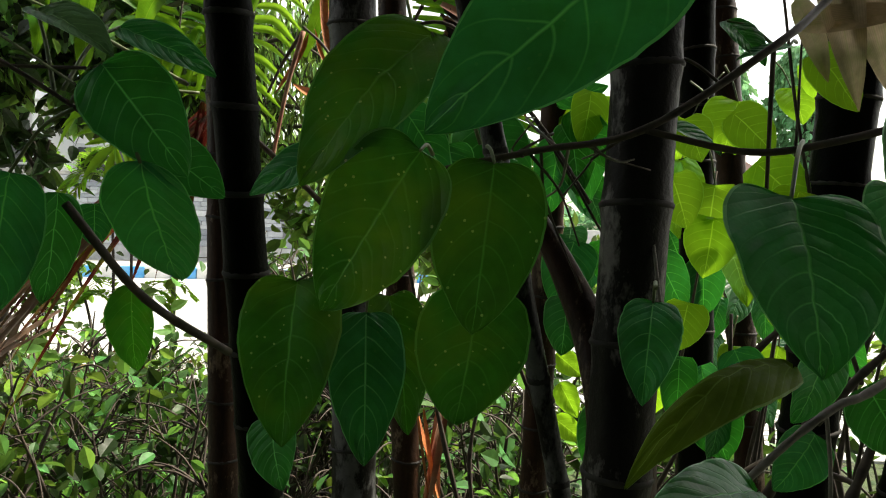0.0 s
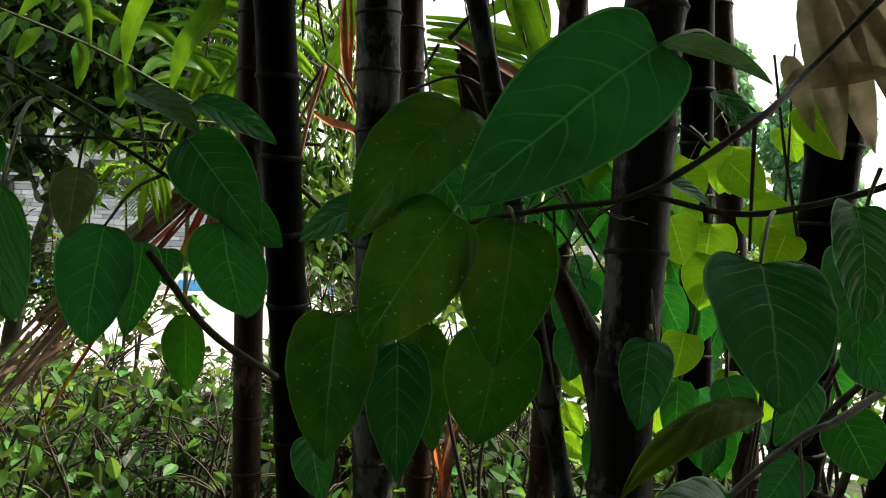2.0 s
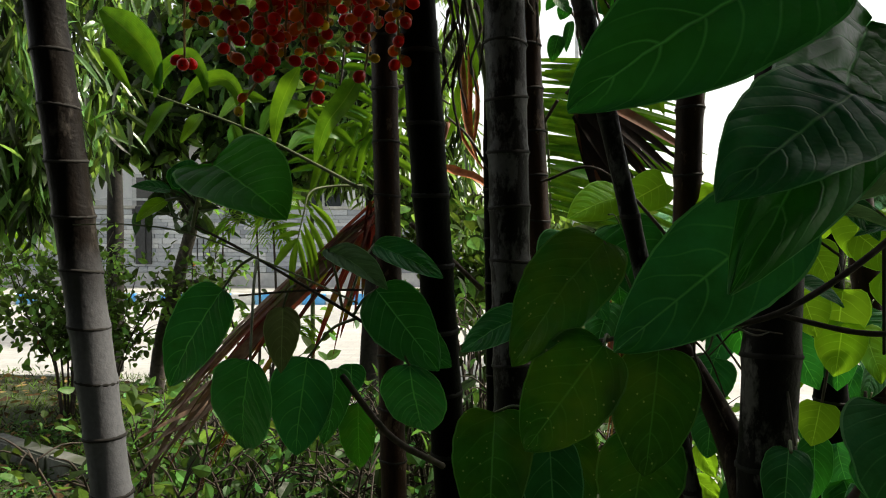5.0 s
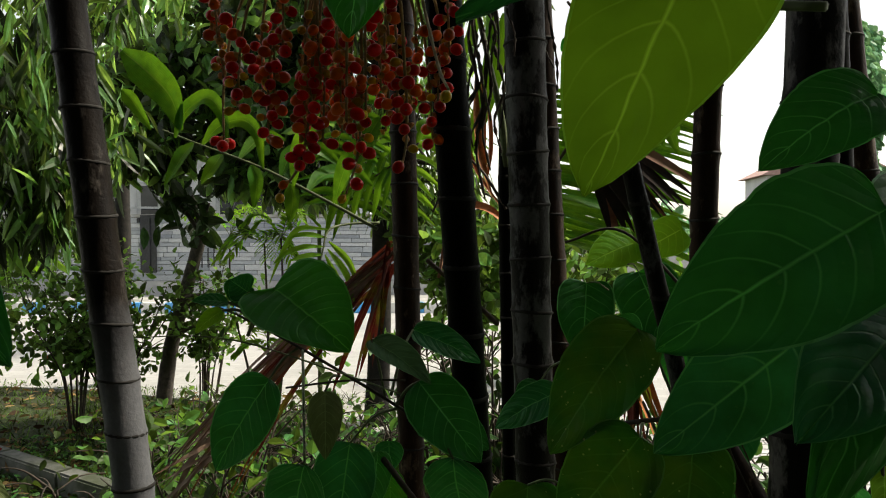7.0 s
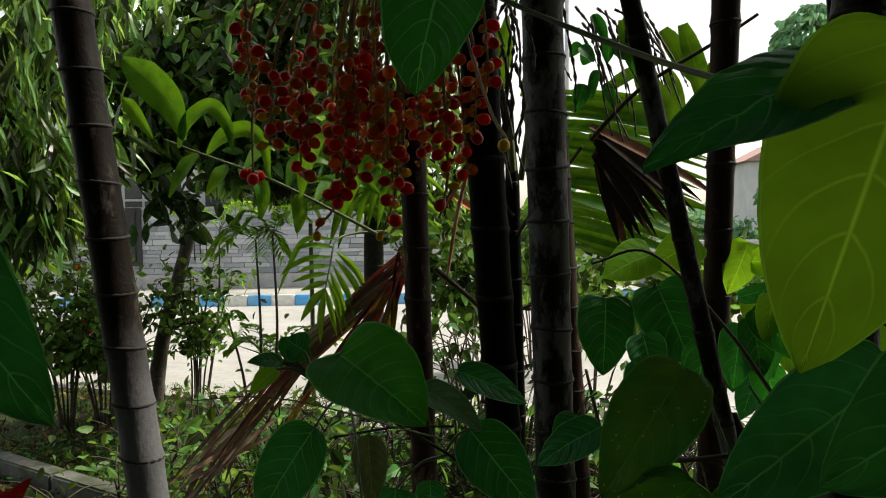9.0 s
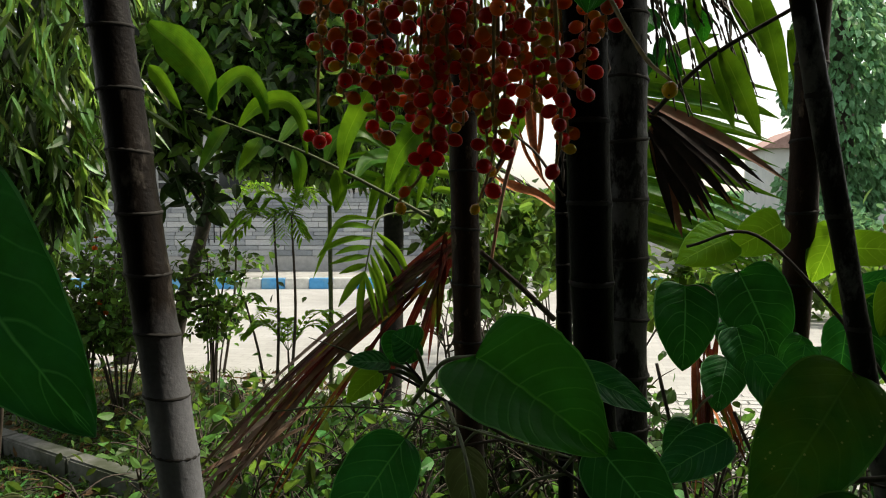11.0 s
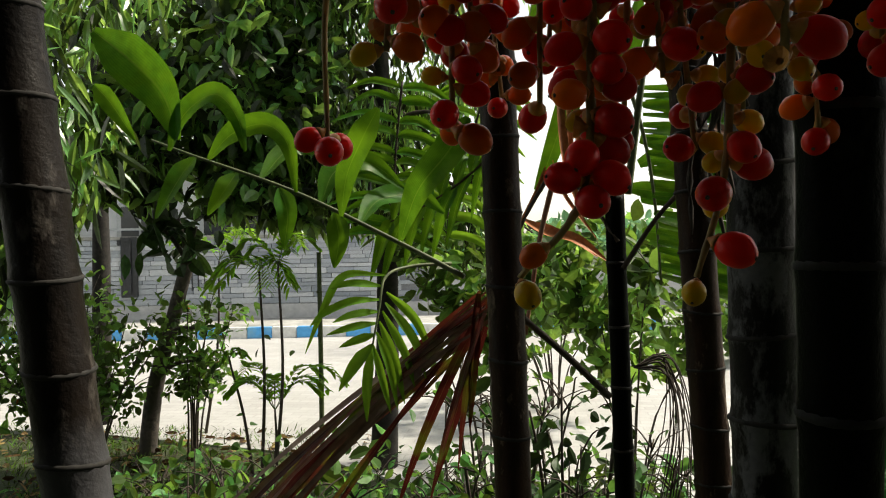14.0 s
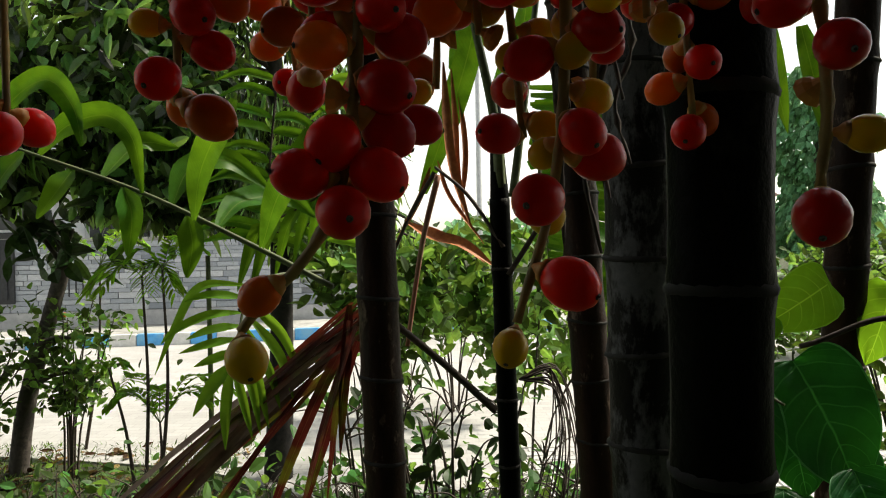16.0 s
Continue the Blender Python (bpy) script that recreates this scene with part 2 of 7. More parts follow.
RED_LEAF = leaf_material("red leaf", (0.36, 0.010, 0.012), (0.55, 0.02, 0.02), 0.3, vein=0.1)
DRY = surface("dry palm leaf", (0.15, 0.032, 0.016), (0.36, 0.11, 0.055), 40, 0.7, 0.4, 0.002, (0.32, 0.19, 0.12), 9)
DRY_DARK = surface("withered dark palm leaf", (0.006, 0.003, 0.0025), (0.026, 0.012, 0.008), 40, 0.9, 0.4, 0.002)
DRY_TAN = surface("dry tan palm leaf", (0.22, 0.13, 0.08), (0.42, 0.30, 0.21), 40, 0.7, 0.4, 0.002, (0.16, 0.08, 0.05), 9)
FAN_TAN = leaf_material("withered tan fan leaf", (0.50, 0.38, 0.27), (0.75, 0.56, 0.38), 0.4, veins=False, ribs=True, gloss=0.03)
DRY_STRIP = leaf_material("dry red-brown strip", (0.105, 0.027, 0.018), (0.22, 0.034, 0.020), 0.24, veins=False, ribs=True, gloss=0.10, rough=0.5, vary=0.35)
DRY_ORANGE = surface("dry orange leaf", (0.34, 0.08, 0.02), (0.66, 0.24, 0.07), 60, 0.65, 0.4, 0.002)
# Backlit shade is put into these dark cane tones, most in the green-black.
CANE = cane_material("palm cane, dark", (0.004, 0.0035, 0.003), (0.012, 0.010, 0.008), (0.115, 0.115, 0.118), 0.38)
CANE_SHADED = cane_material("palm cane, green black with shade in its colour", (0.002, 0.0024, 0.0018), (0.004, 0.005, 0.003), (0.014, 0.016, 0.011), 0.04, gloss=0.03)
CANE_BROWN = cane_material("palm cane, brown", (0.010, 0.0045, 0.0025), (0.044, 0.020, 0.011), (0.17, 0.12, 0.085), 0.19)
CANE_GREY = cane_material("palm cane, grey", (0.004, 0.0035, 0.003), (0.014, 0.012, 0.010), (0.16, 0.15, 0.145), 0.33)
CANE_AGED = cane_material("palm cane, bleached below", (0.005, 0.0035, 0.003), (0.016, 0.011, 0.008), (0.07, 0.06, 0.052), 0.2, aged=(0.27, 0.275, 0.30))
RING = surface("cane ring scar", (0.004, 0.0035, 0.003), (0.030, 0.026, 0.022), 60, 0.85, 0.5, 0.002)
TWIG = surface("twig bark", (0.020, 0.014, 0.010), (0.075, 0.055, 0.04), 60, 0.8, 0.5, 0.002)
TWIG_GREY = surface("grey twig bark", (0.10, 0.09, 0.075), (0.22, 0.20, 0.17), 60, 0.8, 0.5, 0.002)
TWIG_GREEN = surface("green leaf stalk", (0.05, 0.075, 0.025), (0.13, 0.16, 0.06), 50, 0.6, 0.3, 0.001)
BARK = surface("tree bark", (0.03, 0.025, 0.022), (0.13, 0.105, 0.09), 25, 0.9, 0.7, 0.01, (0.06, 0.05, 0.042), 6)


def berry_material(name, c1, c2):
    m, nd, lk, bs = shader(name)
    f = noisen(nd, lk, 90.0, detail=3)
    g = noisen(nd, lk, 25.0, detail=1)
    col = mixc(nd, lk, ramp(nd, lk, g, [(0.35, (0, 0, 0)), (0.7, (1, 1, 1))]), ramp(nd, lk, f, [(0.3, c1), (0.75, c2)]), c1)
    rnd = nd.new("ShaderNodeObjectInfo").outputs["Random"]
    hsv = nd.new("ShaderNodeHueSaturation")
    lk.new(col, hsv.inputs["Color"])
    v = mathn(nd, lk, "MULTIPLY_ADD", rnd, 0.7)
    v.node.inputs[2].default_value = 0.55
    lk.new(v, hsv.inputs["Value"])
    lk.new(hsv.outputs[0], bs.inputs["Base Color"])
    bs.inputs["Roughness"].default_value = 0.3
    bs.inputs["Specular IOR Level"].default_value = 0.17
    bs.inputs["Subsurface Weight"].default_value = 0.25
    bs.inputs["Subsurface Radius"].default_value = (0.004, 0.0015, 0.001)
    bump(nd, lk, bs, f, 0.12, 0.001)
    return m


BERRY_RED = berry_material("ripe red fruit skin", (0.70, 0.005, 0.004), (0.86, 0.022, 0.007))
BERRY_ORANGE = berry_material("half-ripe orange fruit skin", (0.78, 0.11, 0.004), (0.86, 0.22, 0.006))
BERRY_YELLOW = berry_material("unripe yellow fruit skin", (0.62, 0.34, 0.004), (0.72, 0.45, 0.012))
CALYX = surface("fruit calyx", (0.36, 0.13, 0.02), (0.62, 0.30, 0.05), 80, 0.55, 0.2, 0.001)
STRAND = surface("fruit strand", (0.13, 0.085, 0.02), (0.34, 0.24, 0.06), 60, 0.6, 0.3, 0.001)

GROUND = surface("garden soil and short grass", (0.018, 0.028, 0.008), (0.055, 0.085, 0.020), 22, 0.95, 0.8, 0.03, (0.030, 0.030, 0.014), 1.7)
KERB_BLUE = surface("blue kerb paint", (0.05, 0.30, 0.66), (0.09, 0.42, 0.80), 12, 0.6, 0.3, 0.004, (0.16, 0.40, 0.62), 4)
KERB_WHITE = surface("white kerb paint", (0.55, 0.55, 0.53), (0.78, 0.78, 0.76), 12, 0.6, 0.3, 0.004)
EDGING = surface("weathered mossy concrete", (0.09, 0.095, 0.085), (0.19, 0.19, 0.18), 18, 0.95, 0.5, 0.008, (0.05, 0.06, 0.035), 3)
CONCRETE = surface("grey concrete", (0.30, 0.30, 0.29), (0.48, 0.47, 0.45), 14, 0.9, 0.4, 0.006, (0.24, 0.24, 0.22), 2)
MORTAR = surface("wall mortar", (0.17, 0.18, 0.19), (0.26, 0.265, 0.28), 30, 0.95, 0.4, 0.004)
PLASTER = surface("white plaster", (0.74, 0.75, 0.77), (0.84, 0.84, 0.85), 8, 0.85, 0.2, 0.004, (0.70, 0.71, 0.73), 1)
PLINTH = surface("plinth plaster", (0.36, 0.36, 0.37), (0.50, 0.50, 0.50), 8, 0.85, 0.3, 0.004)
METAL_BLACK = surface("black painted metal", (0.012, 0.013, 0.016), (0.035, 0.037, 0.042), 20, 0.45, 0.1, 0.001)
METAL_GREY = surface("galvanised metal", (0.45, 0.46, 0.48), (0.60, 0.61, 0.62), 20, 0.45, 0.1, 0.001, metal=0.6)
GLASS_DARK = surface("dark window pane", (0.02, 0.025, 0.03), (0.05, 0.055, 0.065), 2, 0.1, 0.02, 0.001)
ROOF_TILE = surface("pink roof tiles", (0.40, 0.24, 0.22), (0.55, 0.36, 0.33), 6, 0.85, 0.3, 0.01)
CAR_PAINT = surface("blue-grey car paint", (0.18, 0.24, 0.32), (0.24, 0.30, 0.38), 5, 0.3, 0.02, 0.001, metal=0.3)
RUBBER = surface("tyre rubber", (0.012, 0.012, 0.012), (0.03, 0.03, 0.03), 40, 0.85, 0.2, 0.002)


def stone_material():
    m, nd, lk, bs = shader("slate cladding stone")
    rnd = nd.new("ShaderNodeObjectInfo").outputs["Random"]
    isl = nd.new("ShaderNodeNewGeometry").outputs["Random Per Island"]
    r = mathn(nd, lk, "FRACT", mathn(nd, lk, "ADD", rnd, isl))
    base = ramp(nd, lk, r, [(0.0, (0.26, 0.29, 0.33)), (0.5, (0.42, 0.45, 0.49)), (1.0, (0.60, 0.62, 0.65))])
    f = noisen(nd, lk, 25.0, detail=5, stretch=(1, 1, 3))
    col = mixc(nd, lk, 0.5, base, ramp(nd, lk, f, [(0.3, (0.5, 0.5, 0.5)), (0.7, (1, 1, 1))]), "MULTIPLY")
    lk.new(col, bs.inputs["Base Color"])
    bs.inputs["Roughness"].default_value = 0.8
    bump(nd, lk, bs, f, 0.5, 0.006)
    return m


STONE = stone_material()


def paver_material():
    """Pale concrete block paving; the blocks further off are laid out by the material."""
    m, nd, lk, bs = shader("pale concrete paving")
    tc = nd.new("ShaderNodeTexCoord")
    br = nd.new("ShaderNodeTexBrick")
    br.inputs["Scale"].default_value = 1.0
    br.inputs["Brick Width"].default_value, br.inputs["Row Height"].default_value = 0.22, 0.11
    br.inputs["Mortar Size"].default_value = 0.006
    br.inputs["Color1"].default_value, br.inputs["Color2"].default_value = (0.47, 0.465, 0.46, 1), (0.40, 0.395, 0.39, 1)
    br.inputs["Mortar"].default_value = (0.37, 0.365, 0.36, 1)
    lk.new(tc.outputs["Object"], br.inputs["Vector"])
    f = noisen(nd, lk, 40.0, detail=4)
    g = noisen(nd, lk, 0.7, detail=3)
    col = mixc(nd, lk, 0.5, br.outputs[0], ramp(nd, lk, f, [(0.3, (0.75, 0.75, 0.75)), (0.7, (1, 1, 1))]), "MULTIPLY")
    col = mixc(nd, lk, 0.6, col, ramp(nd, lk, g, [(0.35, (0.78, 0.77, 0.75)), (0.6, (1, 1, 1))]), "MULTIPLY")
    lk.new(col, bs.inputs["Base Color"])
    bs.inputs["Roughness"].default_value = 0.85
    bump(nd, lk, bs, f, 0.2, 0.003)
    return m


PAVING = paver_material()
PAVER = surface("pale concrete paver", (0.36, 0.355, 0.35), (0.47, 0.465, 0.46), 40, 0.85, 0.3, 0.003)


# ---- builders ----
def link(name, mesh, material, parent=None, label="", kind=""):
    if material and not mesh.materials:
        mesh.materials.append(material)
    ob = new(name, mesh)
    if parent:
        ob.parent = parent
    return tagged(ob, label=label, kind=kind)


def part(name, bm, material, parent=None, label="", smooth=True, kind=""):
    mesh = bpy.data.meshes.new(name)
    bm.to_mesh(mesh)
    bm.free()
    if smooth:
        mesh.polygons.foreach_set("use_smooth", [True] * len(mesh.polygons))
    return link(name, mesh, material, parent, label, kind)


def thing(name, label, category, group="", kind="", at=(0, 0, 0)):
    ob = new(name)
    ob.location = at
    ob.empty_display_size = 0.05
    return tagged(ob, label, category, group, kind)


def box_bm(lo, hi, bevel=0.0, bm=None):
    bm = bm or bmesh.new()
    lo, hi = Vector(lo), Vector(hi)
    made = bmesh.ops.create_cube(bm, size=1, matrix=Matrix.Translation((lo + hi) / 2) @ Matrix.Diagonal((*(hi - lo), 1)))
    if bevel:
        es = list({e for v in made["verts"] for e in v.link_edges})
        bmesh.ops.bevel(bm, geom=es, offset=bevel, segments=2, affect="EDGES")
    return bm


def smooth_path(pts, per=6):
    """Catmull-Rom points through pts."""
    p = [Vector(q) for q in pts]
    if len(p) < 3:
        return [p[0].lerp(p[1], k / per) for k in range(per + 1)]
    p = [2 * p[0] - p[1]] + p + [2 * p[-1] - p[-2]]
    out = []
    for i in range(1, len(p) - 2):
        for k in range(per):
            t = k / per
            a, b, c, d = p[i - 1 : i + 3]
            out.append(0.5 * (2 * b + (c - a) * t + (2 * a - 5 * b + 4 * c - d) * t * t + (3 * b - a - 3 * c + d) * t ** 3))
    return out + [p[-2]]


def tube(pts, r0, r1, sides=7, per=6, bm=None, wobble=0.0):
    """A tapering rounded stem along pts."""
    bm = bm or bmesh.new()
    path = smooth_path(pts, per)
    rings = []
    for i, q in enumerate(path):
        a = (path[min(i + 1, len(path) - 1)] - path[max(i - 1, 0)]).normalized()
        s = a.cross(Vector((0.31, 0.2, 0.93)) if abs(a.z) < 0.9 else Vector((1, 0.1, 0))).normalized()
        u = s.cross(a)
        f = i / (len(path) - 1)
        r = r0 + (r1 - r0) * f
        if wobble:
            r *= 1 + wobble * math.sin(i * 2.4) * random.random()
        rings.append([bm.verts.new(q + (s * math.cos(k * math.tau / sides) + u * math.sin(k * math.tau / sides)) * r) for k in range(sides)])
    for a, b in zip(rings, rings[1:]):
        for k in range(sides):
            bm.faces.new((a[k], a[(k + 1) % sides], b[(k + 1) % sides], b[k]))
    bm.faces.new(rings[0][::-1])
    bm.faces.new(rings[-1])
    return bm


def blade(base, tip, width, face=(0, -1, 0.25), fold=0.12, arch=0.06, heart=0.10, wave=0.027, curl=0.0, rows=27, cols=12, twist=0.0):
    """One leaf blade from base to tip. face: the way its upper side looks; fold: rise of the halves from the midrib;
    arch: bow along the midrib; heart: depth of the lobes behind the stalk; curl: how far the edges roll."""
    bm = bmesh.new()
    uvl = bm.loops.layers.uv.new("UVMap")
    base, tip = Vector(base), Vector(tip)
    a = tip - base
    length = a.length
    a.normalize()
    n = Vector(face)
    n = (n - a * n.dot(a)).normalized()
    s = a.cross(n)
    seed = random.random() * 40
    grid = []
    for i in range(rows):
        v = (i / (rows - 1)) ** 1.35
        half = max(0.0006, 0.5 * width * max(0.0, math.sin(math.pi * v ** 0.66)) ** 0.62 * (1 - 0.25 * v ** 5))
        ang = twist * v
        sv, nv = s * math.cos(ang) + n * math.sin(ang), n * math.cos(ang) - s * math.sin(ang)
        row = []
        for j in range(cols + 1):
            u = -1 + 2 * j / cols
            y = v * length - heart * length * 1.7 * abs(2 * u * half / width) ** 1.3 * (1 - v) ** 3
            edge = 1 + (0.045 * noise.noise((v * 6 + seed, u * 1.5, seed)) + 0.03 * noise.noise((v * 17 + seed, u, seed))) * (abs(u) > 0.9)
            x = u * half * edge
            z = fold * abs(x) + arch * length * 4 * v * (1 - v) - curl * x * x / max(width, 1e-4)
            z += wave * length * (noise.noise((u * 1.7 + seed, v * 3.1, seed)) + 0.45 * noise.noise((u * 3.6, v * 6.5, seed)))
            rib = 6.5 * (v - 0.75 * (abs(u) * 0.5) ** 1.35)                    # swells between the side veins
            z += 0.0065 * length * (1 - abs(u) ** 2) * math.cos(math.tau * (rib - math.floor(rib) + 0.5)) * (v < 0.93)
            row.append((bm.verts.new(base + a * y + sv * x + nv * z), (u * 0.5 + 0.5, v)))
        grid.append(row)
    for r0, r1 in zip(grid, grid[1:]):
        for j in range(cols):
            q = (r0[j], r0[j + 1], r1[j + 1], r1[j])
            f = bm.faces.new([c[0] for c in q])
            for lp, c in zip(f.loops, q):
                lp[uvl].uv = c[1]
    return bm


def strap(pts, width, face=(0, -1, 0.3), fold=0.22, blunt=0.35, taper=0.62):
    """A strap leaflet along a bent line, folded along its middle, with a blunt torn tip."""
    bm = bmesh.new()
    uvl = bm.loops.layers.uv.new("UVMap")
    q = [Vector(c) for c in pts]
    path = smooth_path(q, 7)
    rows, n = [], len(path) - 1
    for i, p in enumerate(path):
        v = i / n
        a = (path[min(i + 1, n)] - path[max(i - 1, 0)]).normalized()
        s = a.cross(Vector(face))
        s = s.normalized() if s.length > 1e-3 else Vector((1, 0, 0))
        nn = s.cross(a)
        w = 0.5 * width * min(1.0, (0.12 + 3.2 * v) ** 0.8) * (1 - (1 - blunt) * max(0.0, (v - taper) / (1 - taper)) ** 1.8)
        rows.append([bm.verts.new(p + s * w * u + nn * (fold * w * abs(u) + 0.05 * w * noise.noise((v * 5, u, width * 90))) + a * (0.10 * width * noise.noise((u * 3, width * 50, 0)) if i == n else 0)) for u in (-1, -0.5, 0, 0.5, 1)])
    for r0, r1 in zip(rows, rows[1:]):
        for k in range(4):
            f = bm.faces.new((r0[k], r0[k + 1], r1[k + 1], r1[k]))
            for lp, u in zip(f.loops, (k, k + 1, k + 1, k)):
                lp[uvl].uv = (u / 4, 0.5)
    return bm


def stalk(pts, parent, r=0.0013, mat=None):
    return part("leaf_stalk", tube(pts, r * 1.15, r * 0.85, 6, 5), mat or TWIG_GREEN, parent)


def leaf(plant, base, tip, width, mat, stem=None, label="", **kw):
    """A leaf of a plant, with its stalk from the point stem."""
    ob = part("leaf", blade(base, tip, width, **kw), mat, plant, label)
    if stem:
        b, q = Vector(base), Vector(stem)
        mid = (b + q) / 2 + Vector((0, 0, 0.12 * (b - q).length))
        stalk([q, mid, b], plant)
    return ob


def leaf_cloud(name, places, ways, lengths, widths, material, parent=None, label="", kind="", droop=0.1, seed=3):
    """Many small folded leaves as one mesh; places (n,3), ways (n,3) the direction each leaf points."""
    rng = np.random.default_rng(seed)
    n = len(places)
    a = ways / np.linalg.norm(ways, axis=1, keepdims=True)
    r = rng.normal(size=(n, 3))
    r[:, 2] += 1.2
    nn = r - a * (r * a).sum(1, keepdims=True)
    nn /= np.linalg.norm(nn, axis=1, keepdims=True)
    s = np.cross(a, nn)
    L, W = lengths[:, None], widths[:, None]
    cols = [places]
    for along_leaf, half, sag in ((0.20, 0.36, 0.05), (0.47, 0.50, 0.22), (0.77, 0.33, 0.58)):
        mid = places + a * L * along_leaf - nn * droop * sag * L
        side = s * W * half
        rise = nn * 0.32 * W * half
        cols += [mid - side + rise, mid, mid + side + rise]
    cols.append(places + a * L - nn * droop * L)
    v = np.stack(cols, axis=1).reshape(-1, 3)
    t = [[0, 2, 1], [0, 3, 2], [7, 8, 10], [8, 9, 10]]
    for k in (1, 4):
        t += [[k, k + 1, k + 3], [k + 1, k + 4, k + 3], [k + 1, k + 2, k + 4], [k + 2, k + 5, k + 4]]
    f = (np.array(t)[None] + 11 * np.arange(n)[:, None, None]).reshape(-1, 3)
    mesh = bpy.data.meshes.new(name)
    mesh.from_pydata(v.tolist(), [], f.tolist())
    return link(name, mesh, material, parent, label, kind)


def spray(centre, size, count, rng, flat=0.35):
    """Points in uneven clumps inside an ellipsoid."""
    clumps = rng.normal(size=(max(4, count // 28), 3))
    clumps /= np.maximum(np.linalg.norm(clumps, axis=1, keepdims=True), 1e-3)
    clumps *= rng.uniform(0.25, 1.0, (len(clumps), 1)) ** 0.5
    which = rng.integers(0, len(clumps), count)
    p = clumps[which] * 0.9 + rng.normal(size=(count, 3)) * 0.17
    return p * np.array(size) + np.array(centre)


# ---- the setting ----
def sheet(name, pts, z, material, label, thick=0.05):
    bm = bmesh.new()
    f = bm.faces.new([bm.verts.new((x, y, z)) for x, y in pts])
    if f.normal.z < 0:
        f.normal_flip()
    if thick:
        g = bmesh.ops.extrude_face_region(bm, geom=[f])
        bmesh.ops.translate(bm, verts=[v for v in g["geom"] if isinstance(v, bmesh.types.BMVert)], vec=(0, 0, -thick))
        bmesh.ops.recalc_face_normals(bm, faces=bm.faces)
    return tagged(part(name, bm, material, None, label, smooth=False), kind="structure")


def ground_sheet():
    bm = bmesh.new()
    bmesh.ops.create_grid(bm, x_segments=90, y_segments=90, size=6)
    for v in bm.verts:
        x, y = v.co.x, v.co.y
        v.co.z = -0.012 + 0.02 * noise.noise((x * 1.3, y * 1.3, 0)) * (y < 3.5)
    far = [(-600, -600), (600, -600), (600, 600), (-600, 600)]
    inner = [(-6, -6), (6, -6), (6, 6), (-6, 6)]
    fv = [bm.verts.new((x, y, -0.03)) for x, y in far]
    iv = [bm.verts.new((x, y, -0.03)) for x, y in inner]
    for k in range(4):
        bm.faces.new((fv[k], fv[(k + 1) % 4], iv[(k + 1) % 4], iv[k]))
    return tagged(part("ground", bm, GROUND, None, "garden ground of soil and short rough grass"), kind="structure")


ground_sheet()
# road of pale block paving beyond the planting
sheet("road", [(-60, 7.0), (-4.4, 6.3), (-2.2, 5.8), (0.0, 4.25), (60, 3.4), (60, 24.0), (-11.2, 11.46), (-40, 9.0)], 0.004, PAVING, "pale grey concrete block road in full light")
KERB0, KERB1 = Vector((-11.2, 11.46, 0)), Vector((4.8, 14.28, 0))
kdir = (KERB1 - KERB0).normalized()
knor = Vector((-kdir.y, kdir.x, 0))


def along(d, out, z):
    return KERB0 + kdir * d + knor * out + Vector((0, 0, z))


def slab(d0, d1, o0, o1, z0, z1, bevel=0.0, bm=None):
    """A box laid along the kerb's line."""
    bm = bm or bmesh.new()
    q = [along(d, o, z) for z in (z0, z1) for d, o in ((d0, o0), (d1, o0), (d1, o1), (d0, o1))]
    v = [bm.verts.new(c) for c in q]
    fs = [bm.faces.new([v[i] for i in f]) for f in ((3, 2, 1, 0), (4, 5, 6, 7), (0, 1, 5, 4), (1, 2, 6, 5), (2, 3, 7, 6), (3, 0, 4, 7))]
    if bevel:
        bmesh.ops.bevel(bm, geom=list({e for f in fs for e in f.edges}), offset=bevel, segments=2, affect="EDGES")
    return bm


kerb = thing("kerb", "kerb of concrete blocks painted blue and white", "kerb", kind="structure", at=along(0, 0, 0))
for k in range(38):
    d0 = k * 0.42
    ob = part("kerb_block", slab(d0 + 0.004, d0 + 0.416, 0, 0.15, -0.02, 0.19, 0.012), KERB_WHITE if k % 2 else KERB_BLUE, None, "white painted kerb block" if k % 2 else "blue painted kerb block", smooth=False)
    ob.parent = kerb
    ob.matrix_parent_inverse = Matrix.Translation(-kerb.location)
tagged(part("pavement", slab(-30, 40, 0.155, 1.75, -0.02, 0.175), CONCRETE, None, "grey concrete pavement behind the painted kerb", smooth=False), kind="structure")
# boundary wall clad in slate strips, on a plastered plinth
WALL_D0, WALL_D1 = -3.0, 9.0
tagged(part("wall_front", slab(WALL_D0, WALL_D1, 1.80, 2.05, 0, 1.72), MORTAR, None, "boundary wall clad in grey slate strips", smooth=False), kind="structure")
tagged(part("wall_plinth", slab(WALL_D0, WALL_D1, 1.752, 1.795, 0, 0.45, 0.01), PLINTH, None, "plain grey plaster plinth of the wall", smooth=False), kind="structure")
tagged(part("wall_coping", slab(WALL_D0, WALL_D1, 1.74, 2.10, 1.724, 1.79, 0.012), CONCRETE, None, "pale concrete coping on the wall", smooth=False), kind="structure")
tagged(part("wall_low", slab(WALL_D1 + 0.02, 16, 1.80, 2.0, 0, 1.0, 0.01), PLINTH, None, "low plain grey plaster wall", smooth=False), kind="structure")


